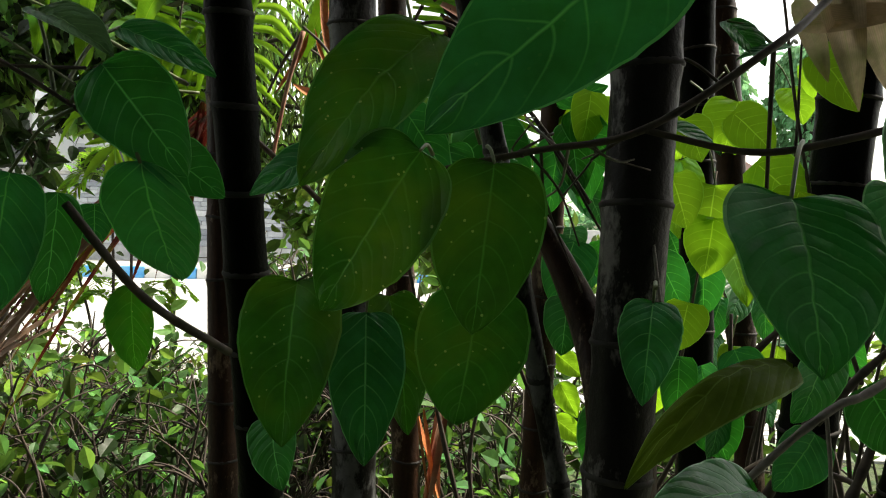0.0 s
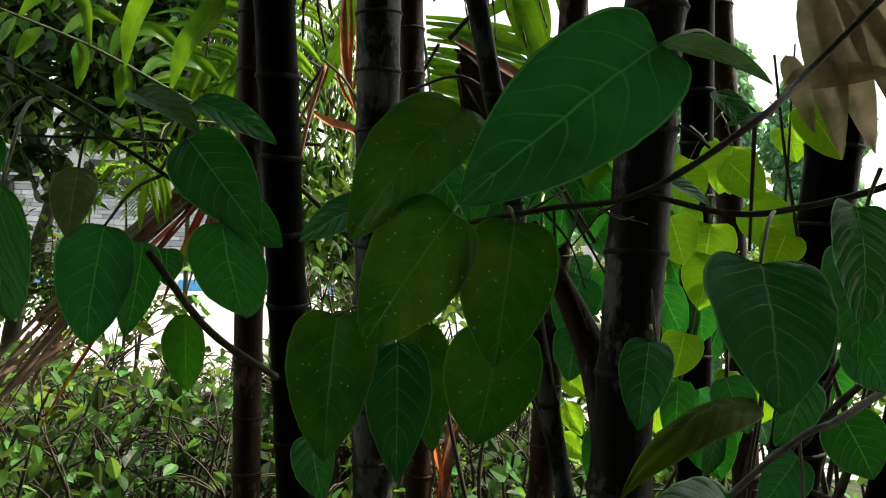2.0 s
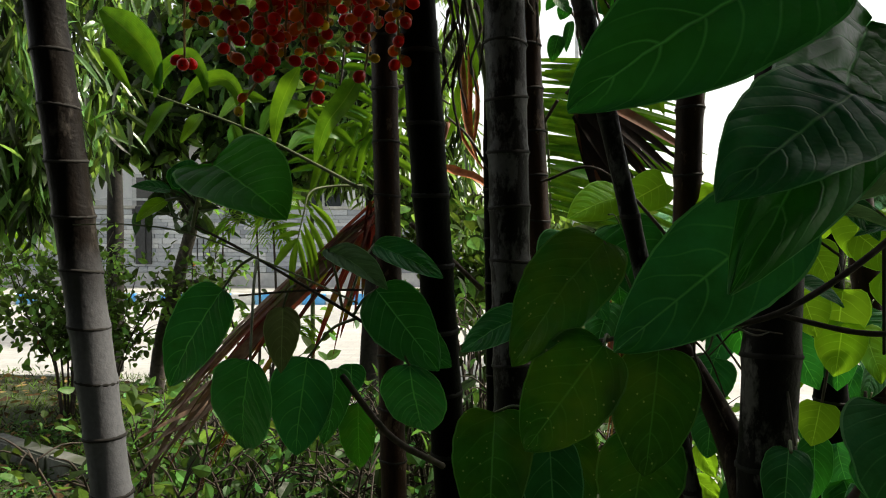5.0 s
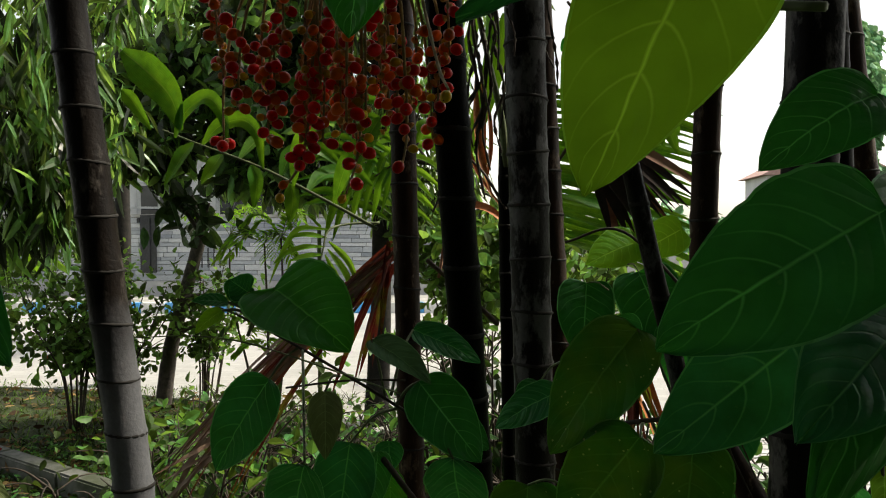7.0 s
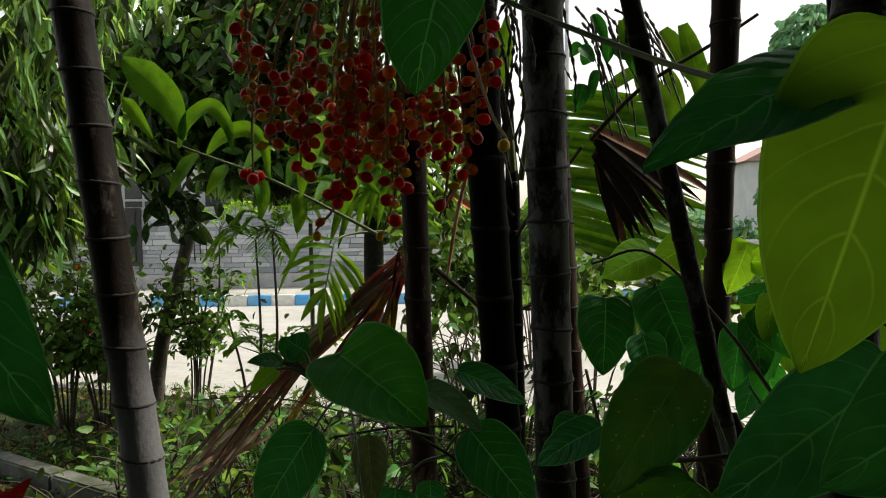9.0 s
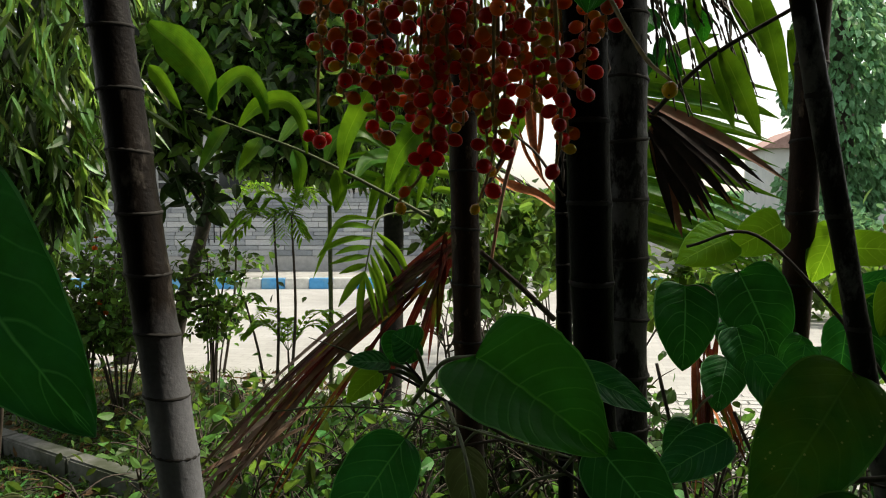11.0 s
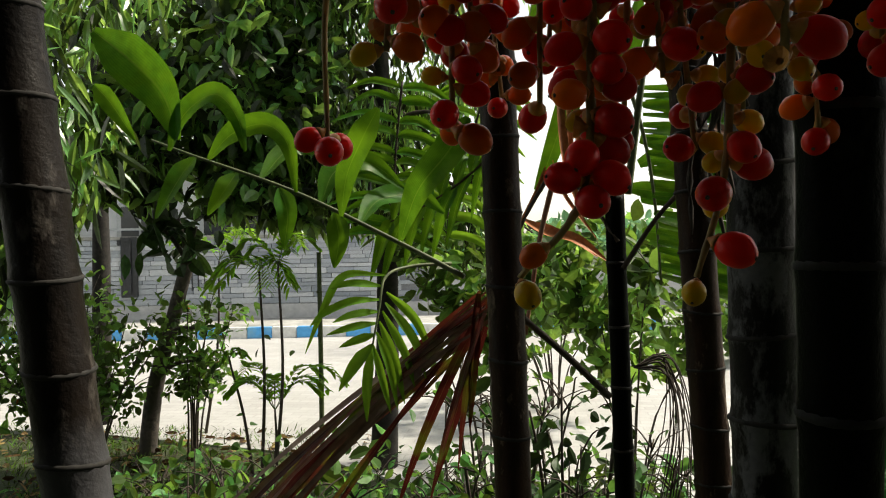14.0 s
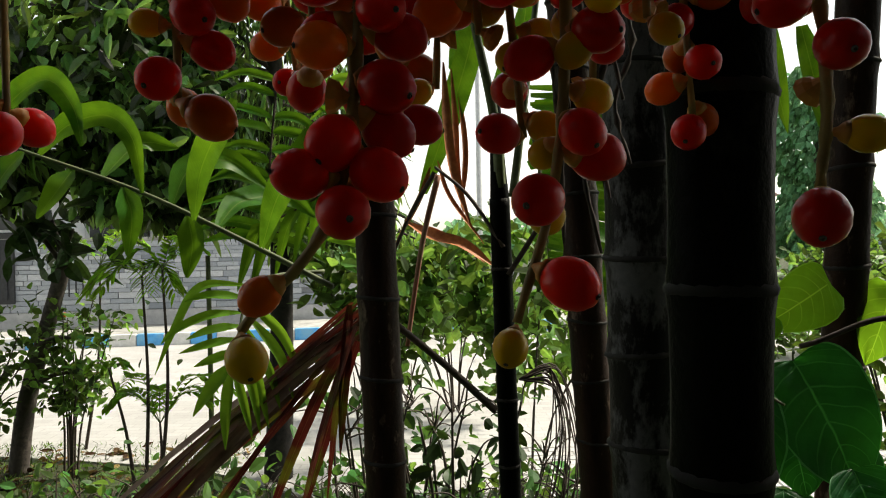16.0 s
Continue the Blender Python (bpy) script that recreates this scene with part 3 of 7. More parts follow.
def gate_panel(d, z0, z1, w):
    g = thing("letter_panel", "tall black metal panel fixed on the slate wall", "wall panel", at=along(d, 1.74, z0))
    inv = Matrix.Translation(-g.location)
    for nm, bm in (("backplate", slab(d - w / 2, d + w / 2, 1.70, 1.738, z0, z1, 0.01)), ("ridge", slab(d - 0.05, d + 0.05, 1.66, 1.698, z0 + 0.08, z1 - 0.05, 0.008)), ("bracket", slab(d - w / 2 - 0.06, d - w / 2 - 0.004, 1.69, 1.735, z1 - 0.16, z1 - 0.06, 0.006))):
        ob = part(nm, bm, METAL_BLACK, g, smooth=False)
        ob.matrix_parent_inverse = inv


gate_panel(3.3, 0.62, 1.78, 0.32)
v = thing("wall_vent", "dark barred opening in the slate wall", "vent", at=along(4.46, 1.74, 0.75))
inv = Matrix.Translation(-v.location)
part("backing", slab(4.46 - 0.28, 4.46 + 0.28, 1.765, 1.79, 0.72, 1.12), GLASS_DARK, v, smooth=False).matrix_parent_inverse = inv
for k in range(5):
    part("bar", slab(4.46 - 0.24 + k * 0.12, 4.46 - 0.215 + k * 0.12, 1.74, 1.762, 0.72, 1.12, 0.004), METAL_BLACK, v, smooth=False).matrix_parent_inverse = inv

# white house behind the wall
def house():
    h = thing("house", "white plastered house with dark windows behind the slate wall", "house", at=along(1.0, 4.5, 0))
    inv = Matrix.Translation(-h.location)

    def add(nm, bm, mat, label="", parent=None):
        ob = part(nm, bm, mat, parent or h, label, smooth=False)
        ob.matrix_parent_inverse = inv
        return ob

    add("wall", slab(-2.5, 7.5, 4.5, 9.0, 0, 3.3), PLASTER)
    add("roof", slab(-3.1, 8.1, 3.8, 9.6, 3.305, 3.5, 0.02), PLASTER, "flat white roof slab with an overhang")
    add("parapet", slab(-3.1, 8.1, 3.8, 3.95, 3.505, 3.95, 0.02), PLASTER)
    for d, w, z0, z1 in ((0.3, 1.5, 1.0, 2.5), (2.55, 0.9, 0.1, 2.5), (4.6, 1.3, 1.0, 2.4), (6.5, 0.9, 1.0, 2.4)):
        f = add("window", slab(d - w / 2 - 0.08, d + w / 2 + 0.08, 4.44, 4.496, z0 - 0.08, z1 + 0.08, 0.01), METAL_GREY, "window with a pale metal frame")
        for k in range(2):
            p0 = d - w / 2 + k * w / 2
            add("pane", slab(p0 + 0.03, p0 + w / 2 - 0.03, 4.425, 4.437, z0, z1), GLASS_DARK, "dark window pane")
    for k in range(4):
        add("porch_post", slab(-1.4 + 2.3 * k, -1.22 + 2.3 * k, 3.95, 4.13, 0, 3.3, 0.012), PLASTER)
    add("railing", slab(-2.5, 3.2, 3.98, 4.02, 1.95, 2.0), METAL_GREY, "thin metal rail")
    add("awning", slab(-2.4, 1.4, 3.2, 3.78, 2.62, 2.75, 0.01), METAL_GREY, "sloping grey awning edge")


house()

# garden edging on the left of the planting
edge = thing("garden_edging", "low weathered concrete edging along the lawn", "edging", kind="structure", at=(-3.6, 4.1, 0))
e0, e1 = Vector((-6.2, 5.25, 0)), Vector((-1.7, 3.25, 0))
ed = (e1 - e0).normalized()
for k in range(7):
    bm = box_bm((0.004, -0.06, -0.05), (0.69, 0.06, 0.115), 0.012)
    bmesh.ops.transform(bm, matrix=Matrix.Translation(e0 + ed * 0.70 * k) @ Matrix.Rotation(math.atan2(ed.y, ed.x), 4, "Z"), verts=bm.verts)
    part("edging_block", bm, EDGING, edge, smooth=False).matrix_parent_inverse = Matrix.Translation(-edge.location)

# unseen plain wall added behind the path; closes the garden and cuts fill light
tagged(part("unseen_back_wall", box_bm((-9, -3.2, 0), (9, -3.0, 2.6), 0.01), MORTAR, None, "plain dark wall, unseen, added to cut light from behind", smooth=False), kind="structure")


# ---- palm clump: canes with ring scars ----
def cane(name, x, bx, y, by, radius, top, material, label, ring0, step, bend=0.012, ring_mat=None, seed=0.0):
    """A ringed cane; its axis is x + bx (z - 1.4), y + by (z - 1.4)."""
    t = thing(name, label, "palm cane", "canes of the palm clump", at=(x - 1.4 * bx, y - 1.4 * by, 0))
    inv = Matrix.Translation(-t.location)

    def axis(z):
        d = bend * (z - 1.4) ** 2
        return Vector((x + bx * (z - 1.4) + d * math.sin(seed * 3), y + by * (z - 1.4) + d * math.cos(seed * 5), z))

    zs = []
    z = ring0 - step * int(ring0 / step)
    while z < top:
        zs.append(z)
        z += step * (0.94 + 0.12 * abs(noise.noise((z * 3, seed, 1))))
    near = min(range(len(zs)), key=lambda i: abs(zs[i] - ring0))
    zs = [q + (ring0 - zs[near]) for q in zs if 0.02 < q + (ring0 - zs[near]) < top - 0.02]
    bm = bmesh.new()
    rows, sides = [], 16
    levels = [-0.03]
    for q0, q1 in zip([0.0] + zs, zs + [top]):
        levels += [q0 + 0.003, q0 + (q1 - q0) * 0.15, q0 + (q1 - q0) * 0.5, q0 + (q1 - q0) * 0.85, q1 - 0.003]
    for z in levels:
        gap = min([abs(z - q) for q in zs] + [1])
        rr = radius * (1 + 0.07 * math.exp(-((gap / 0.010) ** 2)) + 0.03 * noise.noise((z * 4, seed, 0))) * (1 + 0.12 * max(0, 0.5 - z))
        c = axis(z)
        rows.append([bm.verts.new(c + Vector((math.cos(k * math.tau / sides), math.sin(k * math.tau / sides), 0)) * rr * (1 + 0.035 * noise.noise((math.cos(k) * 1.2, z * 6, seed)))) for k in range(sides)])
    for a, b in zip(rows, rows[1:]):
        for k in range(sides):
            bm.faces.new((a[k], a[(k + 1) % sides], b[(k + 1) % sides], b[k]))
    bm.faces.new(rows[-1])
    part("cane", bm, material, t).matrix_parent_inverse = inv
    rm = bpy.data.meshes.new("node_ring")
    rb = bmesh.new()
    prof = ((1.0, -0.0035), (1.10, -0.002), (1.125, 0.0005), (1.07, 0.0028), (1.0, 0.0036))
    rg = [[rb.verts.new((math.cos(k * math.tau / 16) * p * radius, math.sin(k * math.tau / 16) * p * radius, h)) for k in range(16)] for p, h in prof]
    for a, b in zip(rg, rg[1:]):
        for k in range(16):
            rb.faces.new((a[k], a[(k + 1) % 16], b[(k + 1) % 16], b[k]))
    rb.to_mesh(rm)
    rb.free()
    rm.polygons.foreach_set("use_smooth", [True] * len(rm.polygons))
    for q in zs:
        ob = link("node_ring", rm, ring_mat or RING, t)
        tilt = Euler((random.uniform(-0.10, 0.10), random.uniform(-0.10, 0.10), random.random() * 6))
        ob.matrix_parent_inverse = inv
        ob.matrix_basis = Matrix.Translation(axis(q)) @ tilt.to_matrix().to_4x4()
    return axis


C0 = cane("palm_cane", -0.827, -0.149, 0.933, 0.019, 0.031, 3.4, CANE_AGED, "leaning grey palm cane with dark ring scars", 1.408, 0.093, 0.0, seed=0.3)
C1 = cane("palm_cane", -0.427, -0.025, 1.401, 0.005, 0.028, 3.6, CANE_BROWN, "brown palm cane with a pale edge and ring scars", 1.32, 0.118, 0.004, seed=1.1)
# darker copy of the ring scar, for a cane coloured as backlit
RING_SHADED = surface("cane ring scar with shade in its colour", (0.002, 0.002, 0.0018), (0.010, 0.010, 0.008), 60, 0.9, 0.5, 0.002)
C2 = cane("palm_cane", -0.208, -0.049, 0.707, -0.153, 0.0208, 3.4, CANE_SHADED, "slender palm cane, shade in its green-black colour, smooth with faint rings", 1.36, 0.082, 0.0, RING_SHADED, seed=2.2)
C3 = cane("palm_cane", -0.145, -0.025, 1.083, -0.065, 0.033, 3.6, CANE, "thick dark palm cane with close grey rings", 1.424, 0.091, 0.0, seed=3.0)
C3B = cane("palm_cane", -0.110, -0.061, 1.543, -0.032, 0.029, 3.6, CANE_BROWN, "brown palm cane behind the ringed one", 1.40, 0.10, 0.002, seed=4.7)
C4 = cane("palm_cane", -0.232, -0.021, 1.711, 0.014, 0.0185, 1.70, CANE_SHADED, "thin dark green palm cane carrying a leaf crown", 1.45, 0.12, 0.0, seed=5.1)
C6 = cane("palm_cane", 0.028, -0.245, 0.609, -0.152, 0.0095, 2.6, CANE, "thin slanting dark brown cane", 1.40, 0.10, 0.0, seed=6.3)
C7 = cane("palm_cane", 0.178, 0.001, 1.346, -0.103, 0.026, 3.6, CANE_BROWN, "straight dark brown palm cane", 1.45, 0.13, 0.0, seed=7.9)
C8 = cane("palm_cane", 0.143, 0.025, 0.600, 0.006, 0.027, 3.4, CANE_GREY, "thick grey and black mottled palm cane", 1.47, 0.115, 0.0, seed=8.8)
C9 = cane("palm_cane", 0.50, 0.06, 0.98, 0.0, 0.036, 3.2, CANE_SHADED, "palm cane with the shade put into its dark colour", 1.4, 0.11, 0.0, seed=9.4)
C10 = cane("palm_cane", 0.44, -0.05, 1.35, 0.0, 0.030, 3.0, CANE_SHADED, "palm cane with the shade put into its dark colour", 1.35, 0.10, 0.0, seed=10.4)
C11 = cane("palm_cane", 0.66, 0.16, 0.95, 0.0, 0.030, 2.8, CANE_SHADED, "slanting palm cane with the shade put into its dark colour", 1.3, 0.10, 0.0, seed=11.4)
C12 = cane("palm_cane", 0.60, -0.12, 1.6, 0.0, 0.030, 2.8, CANE_BROWN, "brown palm cane in shade", 1.3, 0.10, 0.0, seed=12.4)
# heavy slanting shoot that joins the thick cane near its foot
shoot = thing("palm_shoot", "heavy dark slanting shoot against the thick cane", "palm shoot", at=(0.155, 0.60, 0))
part("shoot", tube([(0.060, 0.705, 1.385), (0.067, 0.70, 1.36), (0.100, 0.68, 1.299), (0.125, 0.66, 1.241), (0.139, 0.63, 1.173), (0.147, 0.61, 1.08), (0.155, 0.60, 0.0)], 0.004, 0.032, 12, 8), CANE_BROWN, shoot).matrix_parent_inverse = Matrix.Translation(-shoot.location)


# ---- heart-leaved vine across the canes, centre and right ----
def vine(name, label):
    return thing(name, label, "climbing vine")


V1 = vine("vine", "climbing vine with large dark heart-shaped leaves before the canes")
part("stem", tube([(0.391, 0.645, 1.632), (0.297, 0.619, 1.536), (0.217, 0.524, 1.476), (0.123, 0.511, 1.411), (0.051, 0.531, 1.395), (-0.021, 0.550, 1.378), (-0.051, 0.599, 1.361)], 0.0034, 0.0022, 8, 8, wobble=0.1), TWIG, V1)
part("stem", tube([(0.123, 0.511, 1.410), (0.191, 0.501, 1.397), (0.243, 0.491, 1.405), (0.299, 0.482, 1.423), (0.347, 0.473, 1.450)], 0.0024, 0.0030, 8, 8, wobble=0.1), TWIG, V1)
part("stem", tube([(0.221, 0.544, 1.474), (0.229, 0.562, 1.424), (0.237, 0.579, 1.367)], 0.0020, 0.0014, 6, 8), TWIG, V1)
part("twig", tube([(0.186, 0.659, 1.521), (0.157, 0.615, 1.464), (0.125, 0.592, 1.414)], 0.0014, 0.0016, 6, 6), TWIG_GREY, V1)
part("twig", tube([(0.127, 0.592, 1.412), (0.148, 0.587, 1.356), (0.152, 0.552, 1.284)], 0.0016, 0.0013, 6, 6), TWIG_GREY, V1)
part("twig", tube([(0.059, 0.634, 1.433), (0.087, 0.611, 1.386), (0.126, 0.646, 1.335)], 0.0012, 0.0012, 6, 6), TWIG, V1)
part("twig", tube([(0.152, 0.617, 1.487), (0.178, 0.596, 1.475), (0.202, 0.594, 1.458)], 0.0014, 0.0014, 6, 6), TWIG, V1)
leaf(V1, (0.098, 0.398, 1.500), (-0.024, 0.400, 1.392), 0.088, LEAF, (0.197, 0.526, 1.515), face=(0.1, -1, 0.35), fold=0.10, arch=0.05, heart=0.10)
leaf(V1, (-0.025, 0.522, 1.473), (-0.105, 0.480, 1.363), 0.080, LEAF_OLD, (0.011, 0.505, 1.396), face=(-0.15, -1, 0.5), fold=0.10, arch=0.09, heart=0.06)
leaf(V1, (-0.028, 0.463, 1.387), (-0.095, 0.514, 1.278), 0.080, LEAF_OLD, (-0.021, 0.504, 1.388), face=(-0.1, -1, 0.2), fold=0.06, arch=0.04, heart=0.08)
leaf(V1, (0.019, 0.476, 1.382), (0.009, 0.484, 1.270), 0.074, LEAF_OLD, (0.015, 0.495, 1.394), face=(0.05, -1, 0.2), fold=0.08, arch=0.05, heart=0.07)
leaf(V1, (0.016, 0.535, 1.292), (0.002, 0.558, 1.188), 0.084, LEAF_OLD, (0.011, 0.533, 1.340), face=(0.15, -1, 0.15), fold=0.05, arch=0.05)
leaf(V1, (-0.131, 0.613, 1.288), (-0.132, 0.571, 1.162), 0.086, LEAF_OLD, (-0.091, 0.589, 1.298), "yellowing speckled leaf", face=(-0.15, -1, 0.1), fold=0.08, arch=0.04)
leaf(V1, (-0.074, 0.622, 1.262), (-0.066, 0.560, 1.153), 0.064, LEAF, (-0.070, 0.609, 1.291), face=(0.1, -1, 0.1), fold=0.1, arch=0.05, heart=0.05)
leaf(V1, (-0.152, 0.625, 1.169), (-0.136, 0.600, 1.116), 0.048, LEAF, None, face=(-0.3, -1, 0.1), fold=0.1)
leaf(V1, (-0.057, 0.655, 1.273), (-0.037, 0.640, 1.154), 0.056, LEAF_OLD, None, "yellowing speckled leaf", face=(0.4, -1, 0.1), fold=0.15)
leaf(V1, (0.163, 0.376, 1.363), (0.157, 0.322, 1.283), 0.079, LEAF, (0.193, 0.431, 1.398), face=(0.05, -1, 0.25), fold=0.10, arch=0.05, heart=0.13)
leaf(V1, (0.212, 0.360, 1.400), (0.208, 0.340, 1.330), 0.052, LEAF, None, face=(0.3, -1, 0.3), fold=0.1, heart=0.12)
leaf(V1, (0.134, 0.509, 1.293), (0.116, 0.460, 1.233), 0.042, LEAF, (0.117, 0.445, 1.309), face=(-0.3, -1, 0.3), fold=0.18, heart=0.04)
leaf(V1, (0.144, 0.323, 1.287), (0.054, 0.250, 1.258), 0.026, LEAF_CURL, None, "long curled olive leaf", face=(-0.5, -0.7, 0.8), fold=0.3, arch=0.16, heart=0.0, curl=2.0)
leaf(V1, (0.245, 0.420, 1.372), (0.240, 0.400, 1.300), 0.058, LEAF, (0.237, 0.383, 1.426), face=(0.1, -1, 0.3), fold=0.12, heart=0.12)
leaf(V1, (0.172, 0.415, 1.197), (0.091, 0.356, 1.200), 0.042, LEAF, None, face=(0, -0.5, 1), fold=0.15, arch=0.08)
leaf(V1, (0.162, 0.300, 1.535), (0.098, 0.290, 1.502), 0.040, LEAF_PALE, (0.181, 0.312, 1.548), "greyish leaf showing its underside", face=(0.1, -0.8, 0.9), fold=0.12, arch=0.12, heart=0.05)
leaf(V1, (0.101, 0.398, 1.500), (0.182, 0.420, 1.482), 0.022, LEAF_PALE, None, "greyish leaf showing its underside", face=(0.1, 0.4, 1), fold=0.4, arch=0.08, heart=0.02)
leaf(V1, (0.09, 0.43, 1.458), (-0.006, 0.425, 1.402), 0.036, LEAF_PALE, None, "greyish leaf showing its underside", face=(0.1, -1, 0.3), fold=0.2, arch=0.03, heart=0.03)
leaf(V1, (0.075, 0.200, 1.582), (-0.012, 0.068, 1.468), 0.060, LEAF, None, face=(0.2, -1, 0.4), fold=0.25, arch=0.06, heart=0.06)
leaf(V1, (0.213, 0.618, 1.513), (0.237, 0.595, 1.473), 0.032, LEAF, (0.254, 0.616, 1.492), face=(0.4, -1, 0.2), heart=0.05)
leaf(V1, (0.256, 0.596, 1.490), (0.214, 0.595, 1.477), 0.020, LEAF, (0.270, 0.616, 1.497), face=(0, -0.5, 1), heart=0.02)
leaf(V1, (0.173, 0.653, 1.431), (0.219, 0.630, 1.405), 0.034, LEAF, (0.141, 0.592, 1.412), face=(0.2, -0.5, 1), fold=0.25, heart=0.04)
leaf(V1, (0.148, 0.658, 1.492), (0.143, 0.654, 1.445), 0.028, LEAF_BACKLIT, None, face=(0.2, -1, 0.1))
leaf(V1, (0.126, 0.786, 1.323), (0.105, 0.781, 1.256), 0.062, LEAF, None, face=(0.2, -1, 0.1))
leaf(V1, (0.159, 0.707, 1.353), (0.163, 0.701, 1.264), 0.048, LEAF, None, face=(0.1, -1, 0.1), heart=0.05)
leaf(V1, (0.116, 0.762, 1.265), (0.113, 0.757, 1.206), 0.050, LEAF, None, face=(0.2, -1, 0.2))

v1_rnd = random.Random(31)
for k in range(15):
    b = Vector((0.115, 0.515, 1.408)).lerp(Vector((-0.02, 0.545, 1.376)), v1_rnd.random())
    t = b + Vector((v1_rnd.uniform(-0.03, 0.06), v1_rnd.uniform(0.0, 0.07), v1_rnd.uniform(-0.12, 0.03)))
    m = b.lerp(t, 0.5) + Vector((v1_rnd.uniform(-0.015, 0.015), 0, v1_rnd.uniform(-0.01, 0.015)))
    part("twig", tube([b, m, t], 0.0013, 0.0007, 5, 6, wobble=0.25), TWIG_GREY if k % 2 else TWIG, V1)

V2 = vine("vine", "second leafy vine shoot with broad leaves close by")
leaf(V2, (0.016, 0.082, 1.576), (-0.063, 0.071, 1.526), 0.057, LEAF, None, face=(0.1, -1, 0.5), fold=0.1, arch=0.05, heart=0.08)
leaf(V2, (0.088, 0.280, 1.648), (0.016, 0.256, 1.601), 0.056, LEAF, None, face=(-0.1, -1, 0.6), fold=0.1, arch=0.10)
leaf(V2, (-0.046, 0.045, 1.670), (-0.090, 0.007, 1.578), 0.060, LEAF_BACKLIT, None, "translucent leaf, backlight put into its yellow-green colour", face=(-0.35, -1, 0.1), fold=0.12, arch=0.03, heart=0.08, wave=0.02)
leaf(V2, (-0.052, 0.065, 1.664), (-0.127, 0.020, 1.631), 0.034, LEAF, None, face=(0, -0.8, 0.8), fold=0.12, arch=0.06, heart=0.03)
leaf(V2, (-0.217, 0.300, 1.782), (-0.236, 0.286, 1.694), 0.070, LEAF, None, face=(-0.1, -1, 0.55), fold=0.1)
leaf(V2, (0.042, 0.120, 1.537), (-0.017, 0.067, 1.496), 0.050, LEAF, None, face=(-0.2, -1, 0.4), fold=0.08)
part("stem", tube([(-0.008, 0.073, 1.644), (-0.052, 0.118, 1.661), (-0.111, 0.202, 1.700), (-0.205, 0.262, 1.761), (-0.239, 0.289, 1.814)], 0.0018, 0.0014, 7, 8), TWIG_GREEN, V2)

# ---- second vine, on the left ----
V3 = vine("vine", "vine shoot with pointed oval leaves hanging across the canes")
part("stem", tube([(-0.434, 0.456, 1.501), (-0.412, 0.453, 1.495), (-0.390, 0.450, 1.488)], 0.0003, 0.0010, 8, 8), TWIG_GREEN, V3)
part("stem", tube([(-0.390, 0.450, 1.488), (-0.333, 0.454, 1.459), (-0.243, 0.460, 1.407), (-0.215, 0.482, 1.379)], 0.0010, 0.0018, 8, 8, wobble=0.1), TWIG, V3)
part("stem", tube([(-0.264, 0.496, 1.346), (-0.227, 0.538, 1.279), (-0.188, 0.620, 1.225)], 0.0030, 0.0036, 8, 8, wobble=0.1), TWIG, V3)
part("twig", tube([(-0.337, 0.432, 1.426), (-0.286, 0.457, 1.429), (-0.235, 0.462, 1.430)], 0.0010, 0.0012, 6, 6), TWIG, V3)
leaf(V3, (-0.239, 0.518, 1.468), (-0.173, 0.521, 1.437), 0.034, LEAF, (-0.248, 0.460, 1.416), face=(0, -0.8, 0.8), fold=0.2, heart=0.02)
leaf(V3, (-0.267, 0.464, 1.465), (-0.207, 0.436, 1.433), 0.032, LEAF_PALE, (-0.253, 0.460, 1.412), "greyish leaf showing its underside", face=(0, -0.6, 1), fold=0.3, heart=0.02)
leaf(V3, (-0.221, 0.453, 1.431), (-0.164, 0.441, 1.365), 0.056, LEAF, (-0.243, 0.460, 1.408), face=(0.1, -1, 0.35), fold=0.12, heart=0.03)
leaf(V3, (-0.186, 0.425, 1.372), (-0.186, 0.496, 1.298), 0.057, LEAF, (-0.220, 0.482, 1.383), face=(0, -1, 0.2), fold=0.1, heart=0.03)
leaf(V3, (-0.213, 0.523, 1.386), (-0.164, 0.516, 1.354), 0.040, LEAF, None, face=(0.2, -1, 0.3), heart=0.03)
leaf(V3, (-0.292, 0.480, 1.365), (-0.306, 0.487, 1.272), 0.061, LEAF, (-0.241, 0.460, 1.405), face=(0.1, -1, 0.1), fold=0.12, heart=0.04)
leaf(V3, (-0.269, 0.496, 1.353), (-0.288, 0.512, 1.276), 0.036, LEAF, None, face=(0.7, -0.7, 0.1), fold=0.1, heart=0.03)
leaf(V3, (-0.287, 0.339, 1.389), (-0.322, 0.411, 1.300), 0.054, LEAF, (-0.329, 0.454, 1.456), face=(0, -1, 0.1), fold=0.16, heart=0.03)
leaf(V3, (-0.358, 0.446, 1.430), (-0.416, 0.459, 1.339), 0.058, LEAF, (-0.333, 0.454, 1.458), face=(-0.1, -1, 0.15), fold=0.12, heart=0.03)
leaf(V3, (-0.322, 0.498, 1.409), (-0.310, 0.461, 1.354), 0.034, LEAF_BROWN, (-0.295, 0.456, 1.433), "pale withering leaf", face=(0.3, -1, 0.1), fold=0.35, curl=0.6, heart=0.0)
leaf(V3, (-0.272, 0.556, 1.346), (-0.271, 0.555, 1.314), 0.030, LEAF, None, face=(0.1, -1, 0), heart=0.05)
leaf(V3, (-0.305, 0.703, 1.269), (-0.310, 0.732, 1.180), 0.045, LEAF_OLD, None, face=(0.1, -1, 0), fold=0.3, heart=0.02)
leaf(V3, (-0.120, 0.652, 1.392), (-0.147, 0.638, 1.364), 0.030, LEAF, (-0.097, 0.675, 1.412), face=(-0.2, -1, 0.6), fold=0.2, heart=0.0)
